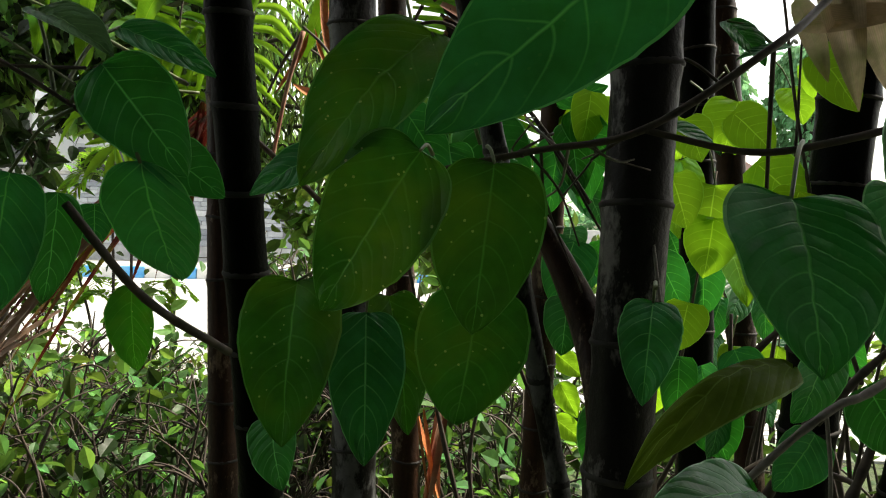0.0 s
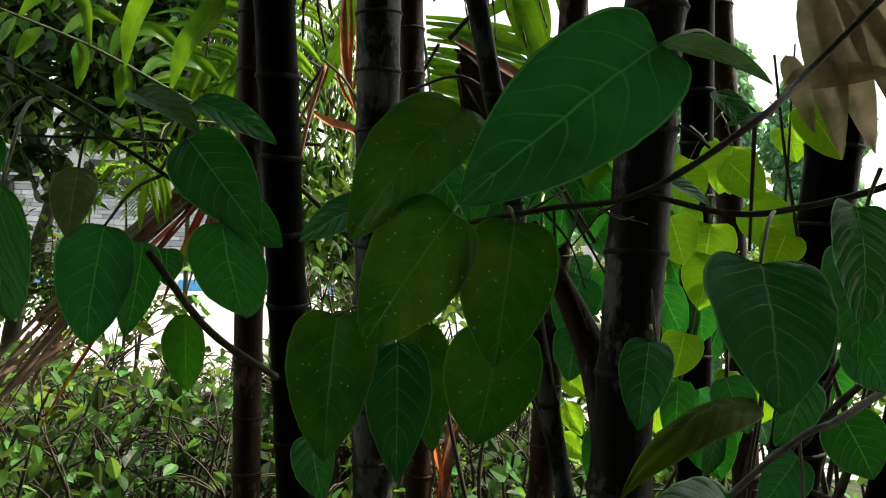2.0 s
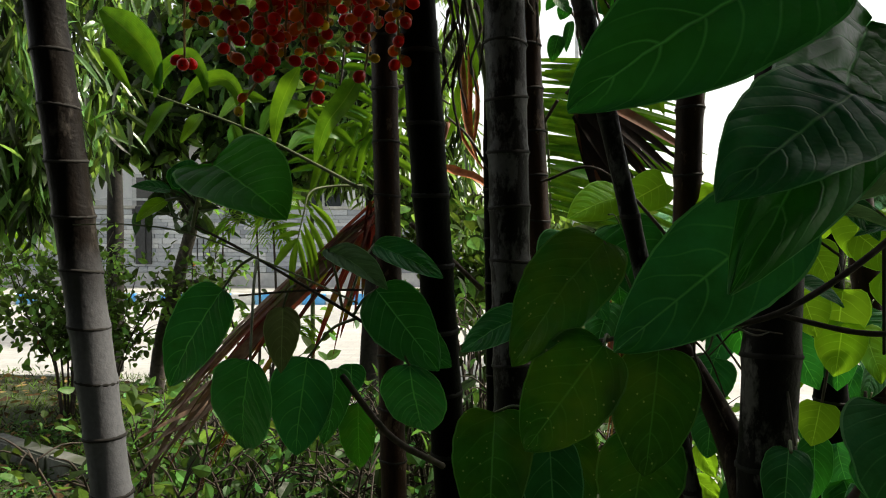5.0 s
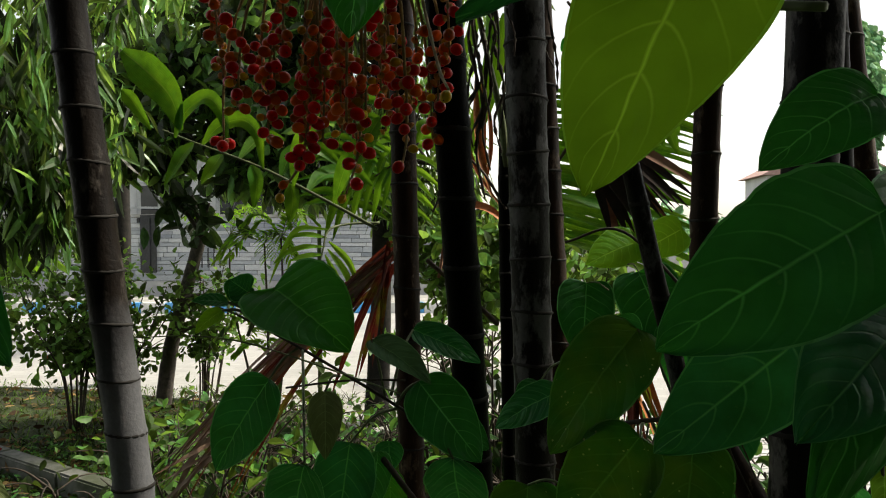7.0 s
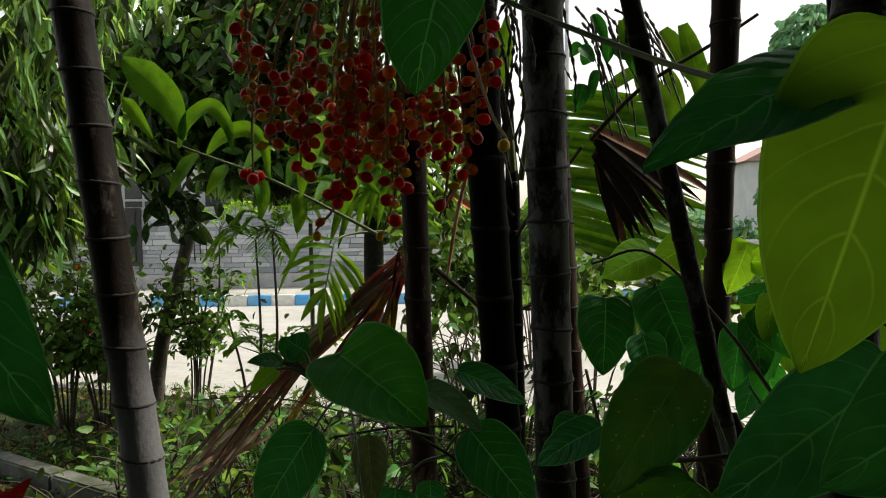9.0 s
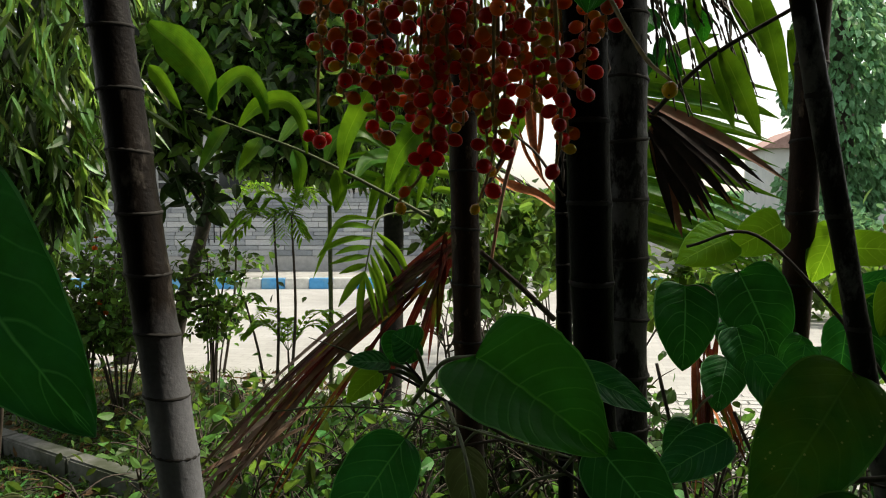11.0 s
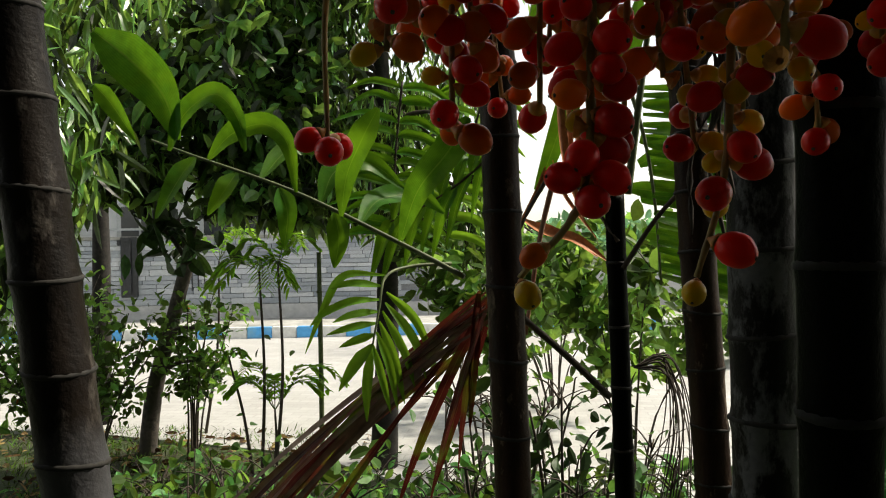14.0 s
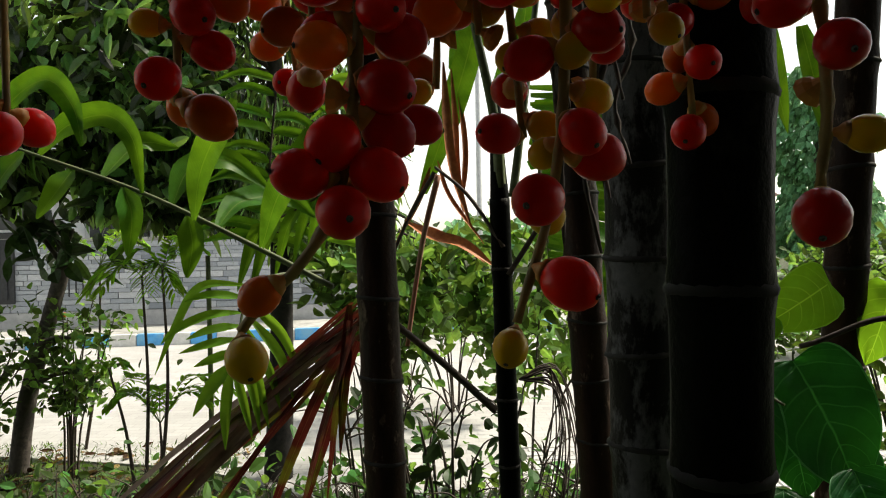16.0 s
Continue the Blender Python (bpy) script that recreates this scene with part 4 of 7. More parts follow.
leaf(V3, (-0.289, 0.286, 1.527), (-0.226, 0.252, 1.491), 0.066, LEAF_YOUNG, (-0.332, 0.341, 1.486), face=(0.25, -0.8, 0.7), fold=0.28, arch=0.04, heart=0.14)
leaf(V3, (-0.328, 0.332, 1.520), (-0.341, 0.330, 1.529), 0.024, LEAF, (-0.322, 0.333, 1.500), face=(0, -1, 0.4), heart=0.05)
leaf(V3, (-0.343, 0.330, 1.512), (-0.365, 0.316, 1.514), 0.016, LEAF, (-0.324, 0.332, 1.500), face=(0, -0.8, 1), heart=0.02)
leaf(V3, (-0.351, 0.338, 1.505), (-0.367, 0.325, 1.489), 0.018, LEAF_BACKLIT, (-0.324, 0.332, 1.500), face=(0, -0.8, 1), heart=0.02)
leaf(V3, (-0.335, 0.341, 1.526), (-0.343, 0.340, 1.509), 0.026, LEAF, None, face=(0.2, -1, 0.2), heart=0.06)
part("stem", tube([(-0.332, 0.341, 1.486), (-0.324, 0.332, 1.500), (-0.341, 0.330, 1.520)], 0.0010, 0.0008, 6, 6), TWIG, V3)
part("stem", tube([(-0.406, 0.309, 1.487), (-0.369, 0.325, 1.487), (-0.328, 0.341, 1.479), (-0.273, 0.390, 1.449), (-0.238, 0.455, 1.419)], 0.0004, 0.0009, 7, 8), TWIG_GREEN, V3)
leaf(V3, (-0.722, 0.374, 1.645), (-0.535, 0.340, 1.456), 0.118, LEAF, None, "large dark leaf close by", face=(0.5, -1, 0.1), fold=0.12, arch=0.03, heart=0.06)

RS = thing("red_shoot", "slender shoot with red leaves close to the path", "plant", at=(-0.645, 0.42, 0))
part("stem", tube([(0, 0, -0.02), (0.005, -0.01, 0.6), (0.017, -0.02, 1.36)], 0.005, 0.002, 7, 6), TWIG, RS)
for k in range(6):
    w = Vector((math.cos(k * 1.05), 0.5 * math.sin(k * 1.05), 0.9 if k % 2 else 0.4)).normalized()
    b = Vector((0.017, -0.02, 1.355))
    part("leaf", blade(b, b + w * 0.038, 0.018, face=(0, -1, 0.5), fold=0.25, heart=0.0, rows=11, cols=6), RED_LEAF, RS, "red leaf")
WS = thing("withered_shoot", "thin shoot with a pale withered leaf beside the leaning cane", "plant", at=(-0.90, 0.79, 0))
part("stem", tube([(0, 0, -0.02), (-0.01, 0, 0.6), (-0.085, 0.01, 1.205)], 0.005, 0.002, 7, 6), TWIG, WS)
part("leaf", blade((-0.085, 0.01, 1.205), (0.0, 0.0, 1.155), 0.03, face=(0, -0.6, 1), fold=0.3, arch=0.12, heart=0.0, rows=11, cols=6), LEAF_BROWN, WS, "pale withered leaf")

# ---- leaves of the vine further in, on the right, backlight in their lime colour ----
V4 = vine("vine", "vine with thin leaves, light from behind put into their lime-green colour")
part("stem", tube([(0.149, 0.831, 1.363), (0.087, 0.858, 1.459), (-0.011, 0.870, 1.561), (-0.091, 0.878, 1.546)], 0.003, 0.0018, 7, 8), TWIG, V4)
part("stem", tube([(0.487, 0.871, 1.163), (0.447, 0.897, 1.302), (0.422, 0.935, 1.478), (0.399, 0.942, 1.627)], 0.003, 0.0018, 7, 8), TWIG, V4)
LIME = (
    ((0.161, 0.916, 1.500), (0.150, 0.913, 1.433), .055), ((0.255, 0.855, 1.462), (0.278, 0.852, 1.415), .055), ((0.321, 0.885, 1.476), (0.373, 0.883, 1.428), .06),
    ((0.253, 0.882, 1.401), (0.274, 0.879, 1.338), .06), ((0.381, 0.831, 1.386), (0.363, 0.829, 1.338), .055), ((0.431, 0.919, 1.558), (0.486, 0.916, 1.487), .06),
    ((0.279, 0.875, 1.252), (0.267, 0.872, 1.194), .055), ((0.323, 0.930, 1.353), (0.312, 0.926, 1.277), .07), ((0.372, 0.933, 1.423), (0.443, 0.930, 1.359), .07),
)
LIME2 = (
    ((0.044, 1.262, 1.539), (-0.052, 1.215, 1.496), 0.084), ((0.131, 1.276, 1.564), (0.039, 1.259, 1.513), 0.077), ((0.233, 1.321, 1.557), (0.191, 1.309, 1.457), 0.070),
    ((0.229, 1.288, 1.522), (0.352, 1.306, 1.516), 0.063), ((0.231, 1.214, 1.467), (0.202, 1.206, 1.409), 0.070), ((0.295, 1.265, 1.483), (0.370, 1.273, 1.432), 0.070),
    ((0.275, 1.255, 1.372), (0.365, 1.263, 1.280), 0.070), ((0.337, 1.297, 1.418), (0.398, 1.300, 1.314), 0.070),
)
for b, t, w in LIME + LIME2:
    leaf(V4, b, t, w, LEAF_BACKLIT, None, face=(random.uniform(-0.5, 0.5), -1, random.uniform(0.1, 0.6)), fold=0.1, heart=0.10, rows=9, cols=6)
leaf(V4, (-0.053, 1.112, 1.471), (-0.061, 1.073, 1.346), 0.098, LEAF, (-0.019, 1.066, 1.463), face=(0, -1, -0.35), heart=0.12)
leaf(V4, (0.040, 1.177, 1.487), (0.096, 1.147, 1.349), 0.120, LEAF, (0.017, 1.124, 1.503), face=(0.2, -1, -0.3), heart=0.12)
leaf(V4, (0.184, 1.143, 1.418), (0.231, 1.145, 1.333), 0.07, LEAF, None, face=(0.3, -1, 0.3), heart=0.05)
leaf(V4, (0.195, 1.096, 1.448), (0.298, 1.106, 1.352), 0.066, LEAF, None, face=(0.5, -0.6, 0.8), heart=0.02)
leaf(V4, (-0.097, 0.595, 1.396), (-0.164, 0.582, 1.357), 0.045, LEAF, None, face=(0, -0.8, 0.8), heart=0.02)
leaf(V4, (-0.055, 0.696, 1.446), (-0.009, 0.698, 1.377), 0.045, LEAF, None, face=(0.2, -1, 0.1), heart=0.02)
leaf(V4, (0.227, 1.517, 1.065), (0.283, 1.515, 1.020), 0.05, LEAF_BACKLIT, None, face=(0, -1, 0.2), heart=0.02)
leaf(V4, (0.236, 1.514, 1.005), (0.276, 1.511, 0.935), 0.05, LEAF_BACKLIT, None, face=(0, -1, 0.2), heart=0.02)
leaf(V4, (0.228, 1.511, 0.933), (0.290, 1.509, 0.888), 0.05, LEAF_BACKLIT, None, face=(0, -1, 0.2), heart=0.02)
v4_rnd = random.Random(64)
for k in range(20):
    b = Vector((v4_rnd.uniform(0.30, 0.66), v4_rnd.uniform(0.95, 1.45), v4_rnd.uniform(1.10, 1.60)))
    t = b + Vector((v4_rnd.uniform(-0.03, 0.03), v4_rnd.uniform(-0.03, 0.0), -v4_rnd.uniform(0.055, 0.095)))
    leaf(V4, b, t, v4_rnd.uniform(0.05, 0.085), LEAF_BACKLIT, b + Vector((v4_rnd.uniform(-0.04, 0.04), 0.01, 0.05)), face=(v4_rnd.uniform(-0.6, 0.6), -1, v4_rnd.uniform(0.0, 0.7)), fold=0.12, heart=0.10, rows=11, cols=8)
for k in range(7):
    b = Vector((0.33 + 0.05 * k, v4_rnd.uniform(0.95, 1.3), 0.95))
    t = b + Vector((v4_rnd.uniform(-0.12, 0.12), 0, v4_rnd.uniform(0.4, 0.75)))
    part("stem", tube([b, b.lerp(t, 0.5) + Vector((v4_rnd.uniform(-0.04, 0.04), 0, 0)), t], 0.0035, 0.0015, 6, 6, wobble=0.2), TWIG, V4)
for k in range(13):
    b = Vector((v4_rnd.uniform(-0.08, 0.05), v4_rnd.uniform(1.5, 1.62), v4_rnd.uniform(1.90, 2.12)))
    t = b + Vector((v4_rnd.uniform(-0.03, 0.05), 0, -v4_rnd.uniform(0.03, 0.08)))
    leaf(V4, b, t, v4_rnd.uniform(0.022, 0.040), LEAF, None, face=(v4_rnd.uniform(-0.7, 0.7), -1, v4_rnd.uniform(-0.5, 0.3)), fold=0.2, heart=0.03, rows=9, cols=6)
# grey twig low on the right
tw = thing("twig", "bare grey twig reaching up through the leaves", "twig")
part("shoot", tube([(0.174, 0.502, 1.144), (0.200, 0.503, 1.170), (0.233, 0.505, 1.202), (0.269, 0.516, 1.224), (0.296, 0.527, 1.231), (0.364, 0.568, 1.255)], 0.0024, 0.0036, 8, 6, wobble=0.15), TWIG_GREY, tw)
part("side_shoot", tube([(0.261, 0.516, 1.220), (0.265, 0.513, 1.181), (0.266, 0.510, 1.141)], 0.0015, 0.0015, 6, 5), TWIG_GREY, tw)
# dark leaves low on the right, and a withered fan leaf above
V5 = vine("vine", "dark leafy tangle low between the shaded canes")
for b, t, w in (
    ((0.141, 0.95, 1.464), (0.158, 0.95, 1.373), 0.058), ((0.138, 0.93, 1.477), (0.217, 0.93, 1.400), 0.048), ((0.124, 0.95, 1.492), (0.189, 0.95, 1.513), 0.030), ((0.085, 1.00, 1.417), (0.054, 1.00, 1.362), 0.05),
    ((0.135, 0.98, 1.449), (0.124, 0.98, 1.349), 0.058), ((0.176, 0.98, 1.465), (0.170, 0.98, 1.358), 0.052), ((0.083, 0.98, 1.409), (0.067, 0.98, 1.323), 0.050),
    ((0.036, 1.175, 1.410), (0.042, 1.152, 1.346), 0.066), ((0.025, 1.169, 1.349), (-0.001, 1.119, 1.272), 0.072),
    ((-0.010, 0.963, 1.434), (0.003, 0.941, 1.370), 0.06), ((0.342, 0.674, 1.238), (0.312, 0.671, 1.168), 0.06),
    ((0.296, 0.773, 1.216), (0.325, 0.770, 1.153), 0.05), ((0.350, 0.623, 1.216), (0.385, 0.620, 1.155), 0.06), ((0.359, 0.720, 1.145), (0.320, 0.717, 1.088), 0.06), ((0.317, 0.547, 1.299), (0.347, 0.545, 1.254), 0.05),
):
    leaf(V5, b, t, w, LEAF, None, face=(random.uniform(-0.4, 0.4), -1, random.uniform(-0.5, 0.1)), fold=0.12, heart=0.06)
for pts in (((0.383, 0.770, 1.143), (0.432, 0.772, 1.197), (0.493, 0.775, 1.251)), ((0.352, 0.815, 1.033), (0.407, 0.820, 1.144), (0.456, 0.824, 1.241)), ((0.393, 0.716, 1.074), (0.419, 0.720, 1.148), (0.439, 0.724, 1.233)), ((0.329, 0.918, 1.098), (0.384, 0.922, 1.191), (0.464, 0.925, 1.255)), ((0.291, 0.814, 1.030), (0.363, 0.817, 1.087), (0.452, 0.816, 1.065))):
    part("stem", tube(pts, 0.006, 0.003, 7, 6, wobble=0.2), TWIG, V5)
v5_rnd = random.Random(52)
for k in range(30):
    b = Vector((v5_rnd.uniform(0.14, 0.75), v5_rnd.uniform(1.05, 1.55), v5_rnd.uniform(1.0, 1.36)))
    t = b + Vector((v5_rnd.uniform(-0.05, 0.05), v5_rnd.uniform(-0.05, 0.0), -v5_rnd.uniform(0.07, 0.11)))
    leaf(V5, b, t, v5_rnd.uniform(0.055, 0.085), LEAF, None, face=(v5_rnd.uniform(-0.6, 0.6), -1, v5_rnd.uniform(-0.5, 0.2)), fold=0.12, heart=0.08, rows=9, cols=6)
for k in range(12):
    b = Vector((v5_rnd.uniform(0.1, 0.8), v5_rnd.uniform(1.1, 1.6), 0.6))
    t = b + Vector((v5_rnd.uniform(-0.25, 0.25), v5_rnd.uniform(-0.1, 0.1), v5_rnd.uniform(0.5, 0.8)))
    part("stem", tube([b, b.lerp(t, 0.5) + Vector((v5_rnd.uniform(-0.05, 0.05), 0, 0)), t], 0.006, 0.003, 6, 6, wobble=0.2), TWIG, V5)
fan = thing("dry_palm_leaf", "folded tan withered palm leaf hanging among the leaves", "dry palm leaf", at=(0.423, 0.896, 1.702))
FANI = Matrix.Translation(-fan.location)
fan_rnd = random.Random(4)
for b, t, w in (
    ((0.416, 0.896, 1.702), (0.470, 0.886, 1.484), 0.05), ((0.437, 0.896, 1.703), (0.513, 0.886, 1.493), 0.05), ((0.459, 0.896, 1.704), (0.554, 0.887, 1.524), 0.05),
    ((0.401, 0.912, 1.620), (0.443, 0.907, 1.520), 0.03), ((0.487, 0.896, 1.706), (0.595, 0.889, 1.561), 0.05), ((0.398, 0.900, 1.582), (0.518, 0.861, 1.594), 0.035),
):
    d = Vector(t) - Vector(b)
    ob = part("strip", blade(b, t, w, face=(fan_rnd.uniform(-0.6, 0.6), -1, 0.2), fold=0.5, arch=0.03, heart=0.0, rows=9, cols=6), FAN_TAN, fan)
    ob.matrix_parent_inverse = FANI


# ---- hanging fruit cluster ----
def berry_mesh(name, mat):
    bm = bmesh.new()
    bmesh.ops.create_uvsphere(bm, u_segments=18, v_segments=12, radius=1)
    for v in bm.verts:
        v.co = Vector((v.co.x * 0.0062, v.co.y * 0.0062, v.co.z * 0.0074 - 0.0072)) * (1 + 0.03 * noise.noise(v.co * 2))
    # dark dimple at the tip
    tip = [bm.verts.new((math.cos(k * math.tau / 7) * r, math.sin(k * math.tau / 7) * r, z)) for r, z in ((0.0009, -0.01475), (0.0004, -0.0151)) for k in range(7)]
    for k in range(7):
        bm.faces.new((tip[k], tip[7 + k], tip[7 + (k + 1) % 7], tip[(k + 1) % 7])).material_index = 2
    bm.faces.new(tip[7:]).material_index = 2
    prof = ((0.0011, 0.0034), (0.0018, 0.0016), (0.0030, 0.0006), (0.0040, -0.0014), (0.0034, -0.0010))
    rg = [[bm.verts.new((math.cos(k * math.tau / 9) * r * (1 + 0.12 * (k % 3 == 0)), math.sin(k * math.tau / 9) * r, h)) for k in range(9)] for r, h in prof]
    for a, b in zip(rg, rg[1:]):
        for k in range(9):
            bm.faces.new((a[k], b[k], b[(k + 1) % 9], a[(k + 1) % 9])).material_index = 1
    mesh = bpy.data.meshes.new(name)
    bm.to_mesh(mesh)
    bm.free()
    mesh.materials.append(mat)
    mesh.materials.append(CALYX)
    mesh.materials.append(TWIG)
    mesh.polygons.foreach_set("use_smooth", [True] * len(mesh.polygons))
    return mesh


FRUIT = {"r": berry_mesh("berry", BERRY_RED), "o": berry_mesh("berry", BERRY_ORANGE), "y": berry_mesh("berry", BERRY_YELLOW)}
cup_bm = bmesh.new()
cup_prof = ((0.0010, 0.003), (0.0020, 0.0010), (0.0038, -0.0004), (0.0045, -0.0026), (0.0036, -0.0014), (0.0014, 0.0002))
cup_rg = [[cup_bm.verts.new((math.cos(k * math.tau / 9) * r, math.sin(k * math.tau / 9) * r, h)) for k in range(9)] for r, h in cup_prof]
for a, b in zip(cup_rg, cup_rg[1:]):
    for k in range(9):
        cup_bm.faces.new((a[k], b[k], b[(k + 1) % 9], a[(k + 1) % 9]))
CUP = bpy.data.meshes.new("empty_calyx")
cup_bm.to_mesh(CUP)
cup_bm.free()
CUP.materials.append(CALYX)

fruit = thing("fruit_cluster", "hanging palm fruit cluster, red berries with some orange and yellow", "fruit cluster", at=(-0.31, 0.56, 1.96))
FINV = Matrix.Translation(-Vector((-0.31, 0.56, 1.96)))
part("fruit_stalk", tube([(-0.31, 0.56, 1.96), (-0.31 - 0.02, 0.56 + 0.03, 1.96 + 0.15), C2(2.35) + Vector((0, 0.02, 0))], 0.007, 0.011, 9, 6), STRAND, fruit).matrix_parent_inverse = FINV
frng = random.Random(5)


def strand(end, count, reach=0.09, first=0.0, kinds="rrorroyorory", ends="", via=()):
    """A fruiting strand that hangs to end; ends names the lone lowest fruits, count more crowd the reach above first."""
    e, top = Vector(end), Vector((-0.31, 0.56, 1.96))
    mids = [Vector(q) for q in via] or [e + Vector((frng.uniform(-0.006, 0.006), frng.uniform(-0.006, 0.006), 0.08))]
    high = mids[-1]
    shoulder = Vector((high.x * 0.8 + top.x * 0.2, high.y * 0.8 + top.y * 0.2, max(1.83, high.z + 0.06)))
    pts = [top, shoulder] + mids[::-1] + [e]
    path = smooth_path(pts, 12)[::-1]
    s = part("strand", tube(pts, 0.0022, 0.0012, 7, 10, wobble=0.25), STRAND, fruit)
    s.matrix_parent_inverse = FINV
    dist = [0.0]
    for a, b in zip(path, path[1:]):
        dist.append(dist[-1] + (a - b).length)
    spots = [(0.0 if i == 0 else first * i / max(len(ends), 1), k) for i, k in enumerate(ends)]
    spots += [(first + reach * (i + frng.uniform(-0.35, 0.35)) / max(count, 1), "") for i in range(count)]
    turn = frng.uniform(0, 6)
    for i, (d, kind) in enumerate(spots):
        d = max(0.0, d)
        k = next((j for j in range(1, len(dist)) if dist[j] >= d), len(dist) - 1)
        f = (d - dist[k - 1]) / max(dist[k] - dist[k - 1], 1e-5)
        p = path[k - 1].lerp(path[k], min(max(f, 0), 1))
        ang = turn + i * 2.4 + frng.uniform(-0.5, 0.5)
        out = Vector((math.cos(ang), math.sin(ang), frng.uniform(-0.8, 0.15))).normalized()
        if ends and i == 0:                              # the lowest fruit hangs outwards
            out = Vector((0.35 * math.cos(ang), -0.75, -0.65)).normalized()
        quat = (-out).to_track_quat("Z", "Y")
        if not kind and frng.random() < 0.2:
            ob = link("empty_calyx", CUP, CALYX, s)
        else:
            kind = kind or frng.choice(kinds)
            ob = link("berry", FRUIT[kind], None, s)
        sc = frng.uniform(0.88, 1.08) * (0.75 if kind == "y" or (i == 1 and ends == "yo") else 1)
        ob.matrix_basis = Matrix.LocRotScale(p + out * 0.0035, quat, (sc, sc, sc))


strand((-0.468, 0.591, 1.660), 3, 0.012, kinds="r")
strand((-0.409, 0.575, 1.664), 15, 0.085)
strand((-0.430, 0.543, 1.690), 14, 0.085)
strand((-0.400, 0.570, 1.700), 14, 0.085)
strand((-0.455, 0.565, 1.725), 12, 0.08)
strand((-0.380, 0.531, 1.603), 24, 0.10, 0.036, ends="yo", kinds="rrrrrro", via=((-0.357, 0.530, 1.634), (-0.352, 0.548, 1.70)))
strand((-0.392, 0.664, 1.688), 11, 0.075, kinds="oorro")
strand((-0.368, 0.605, 1.700), 14, 0.085)
strand((-0.340, 0.545, 1.715), 12, 0.08)
strand((-0.315, 0.548, 1.602), 13, 0.09, 0.030, ends="yr", kinds="rrooyoy", via=((-0.304, 0.552, 1.640), (-0.300, 0.556, 1.70)))
strand((-0.310, 0.574, 1.652), 11, 0.085, kinds="rroyoy")
strand((-0.293, 0.547, 1.676), 11, 0.085, kinds="rooyy")
strand((-0.335, 0.585, 1.725), 12, 0.08)
strand((-0.270, 0.590, 1.690), 15, 0.09)
strand((-0.250, 0.525, 1.633), 12, 0.08, 0.026, ends="ry", kinds="rrooy", via=((-0.247, 0.528, 1.66), (-0.250, 0.535, 1.72)))
strand((-0.299, 0.496, 1.668), 9, 0.09, kinds="rroo")
strand((-0.228, 0.600, 1.700), 14, 0.085)
strand((-0.240, 0.640, 1.665), 12, 0.09)
strand((-0.425, 0.60, 1.715), 12, 0.09)
strand((-0.350, 0.63, 1.690), 12, 0.10)
strand((-0.375, 0.53, 1.745), 11, 0.08)
strand((-0.315, 0.52, 1.735), 12, 0.09)
strand((-0.270, 0.53, 1.740), 12, 0.08)
strand((-0.300, 0.65, 1.715), 12, 0.09)
strand((-0.210, 0.57, 1.745), 11, 0.08)
strand((-0.445, 0.53, 1.760), 10, 0.07)
strand((-0.355, 0.55, 1.700), 11, 0.09)
strand((-0.325, 0.565, 1.690), 12, 0.09)
strand((-0.282, 0.565, 1.712), 12, 0.09)
strand((-0.262, 0.62, 1.70), 12, 0.09)
strand((-0.350, 0.580, 1.660), 8, 0.10)
strand((-0.335, 0.602, 1.672), 8, 0.10)
strand((-0.372, 0.585, 1.676), 8, 0.10)
strand((-0.322, 0.575, 1.682), 8, 0.10)
strand((-0.285, 0.600, 1.672), 8, 0.10)
strand((-0.183, 0.382, 1.675), 0, 0.02, 0.0, ends="y", via=((-0.197, 0.42, 1.700), (-0.220, 0.48, 1.765)))


# ---- palm fronds ----
def leaflet_bm(p, way, length, width, up, droop, bm, fold=0.25, steps=6, jag=False):
    """A strap leaflet that bends down along its length, folded along the middle."""
    uvl = bm.loops.layers.uv.verify()
    way = way.normalized()
    q = Vector(p)
    rows = []
    for i in range(steps + 1):
        f = i / steps
        w = 0.5 * width * (math.sin(math.pi * (0.06 + 0.94 * f) ** 0.75) ** 0.75 if i < steps else 0.03)
        if jag and i == steps:
            w = 0.22 * width
        s = way.cross(up)
        s = s.normalized() if s.length > 1e-3 else Vector((1, 0, 0))
        n = s.cross(way)
        rows.append((bm.verts.new(q - s * w + n * w * fold), bm.verts.new(q), bm.verts.new(q + s * w + n * w * fold)))
        q = q + way * (length / steps)
        way = (way + Vector((0, 0, -1)) * droop / steps).normalized()
    for a, b in zip(rows, rows[1:]):
        for k in (0, 1):
            f = bm.faces.new((a[k], a[k + 1], b[k + 1], b[k]))
            for lp, u in zip(f.loops, (k, k + 1, k + 1, k)):
                lp[uvl].uv = (u / 2, 0.5)
    return bm


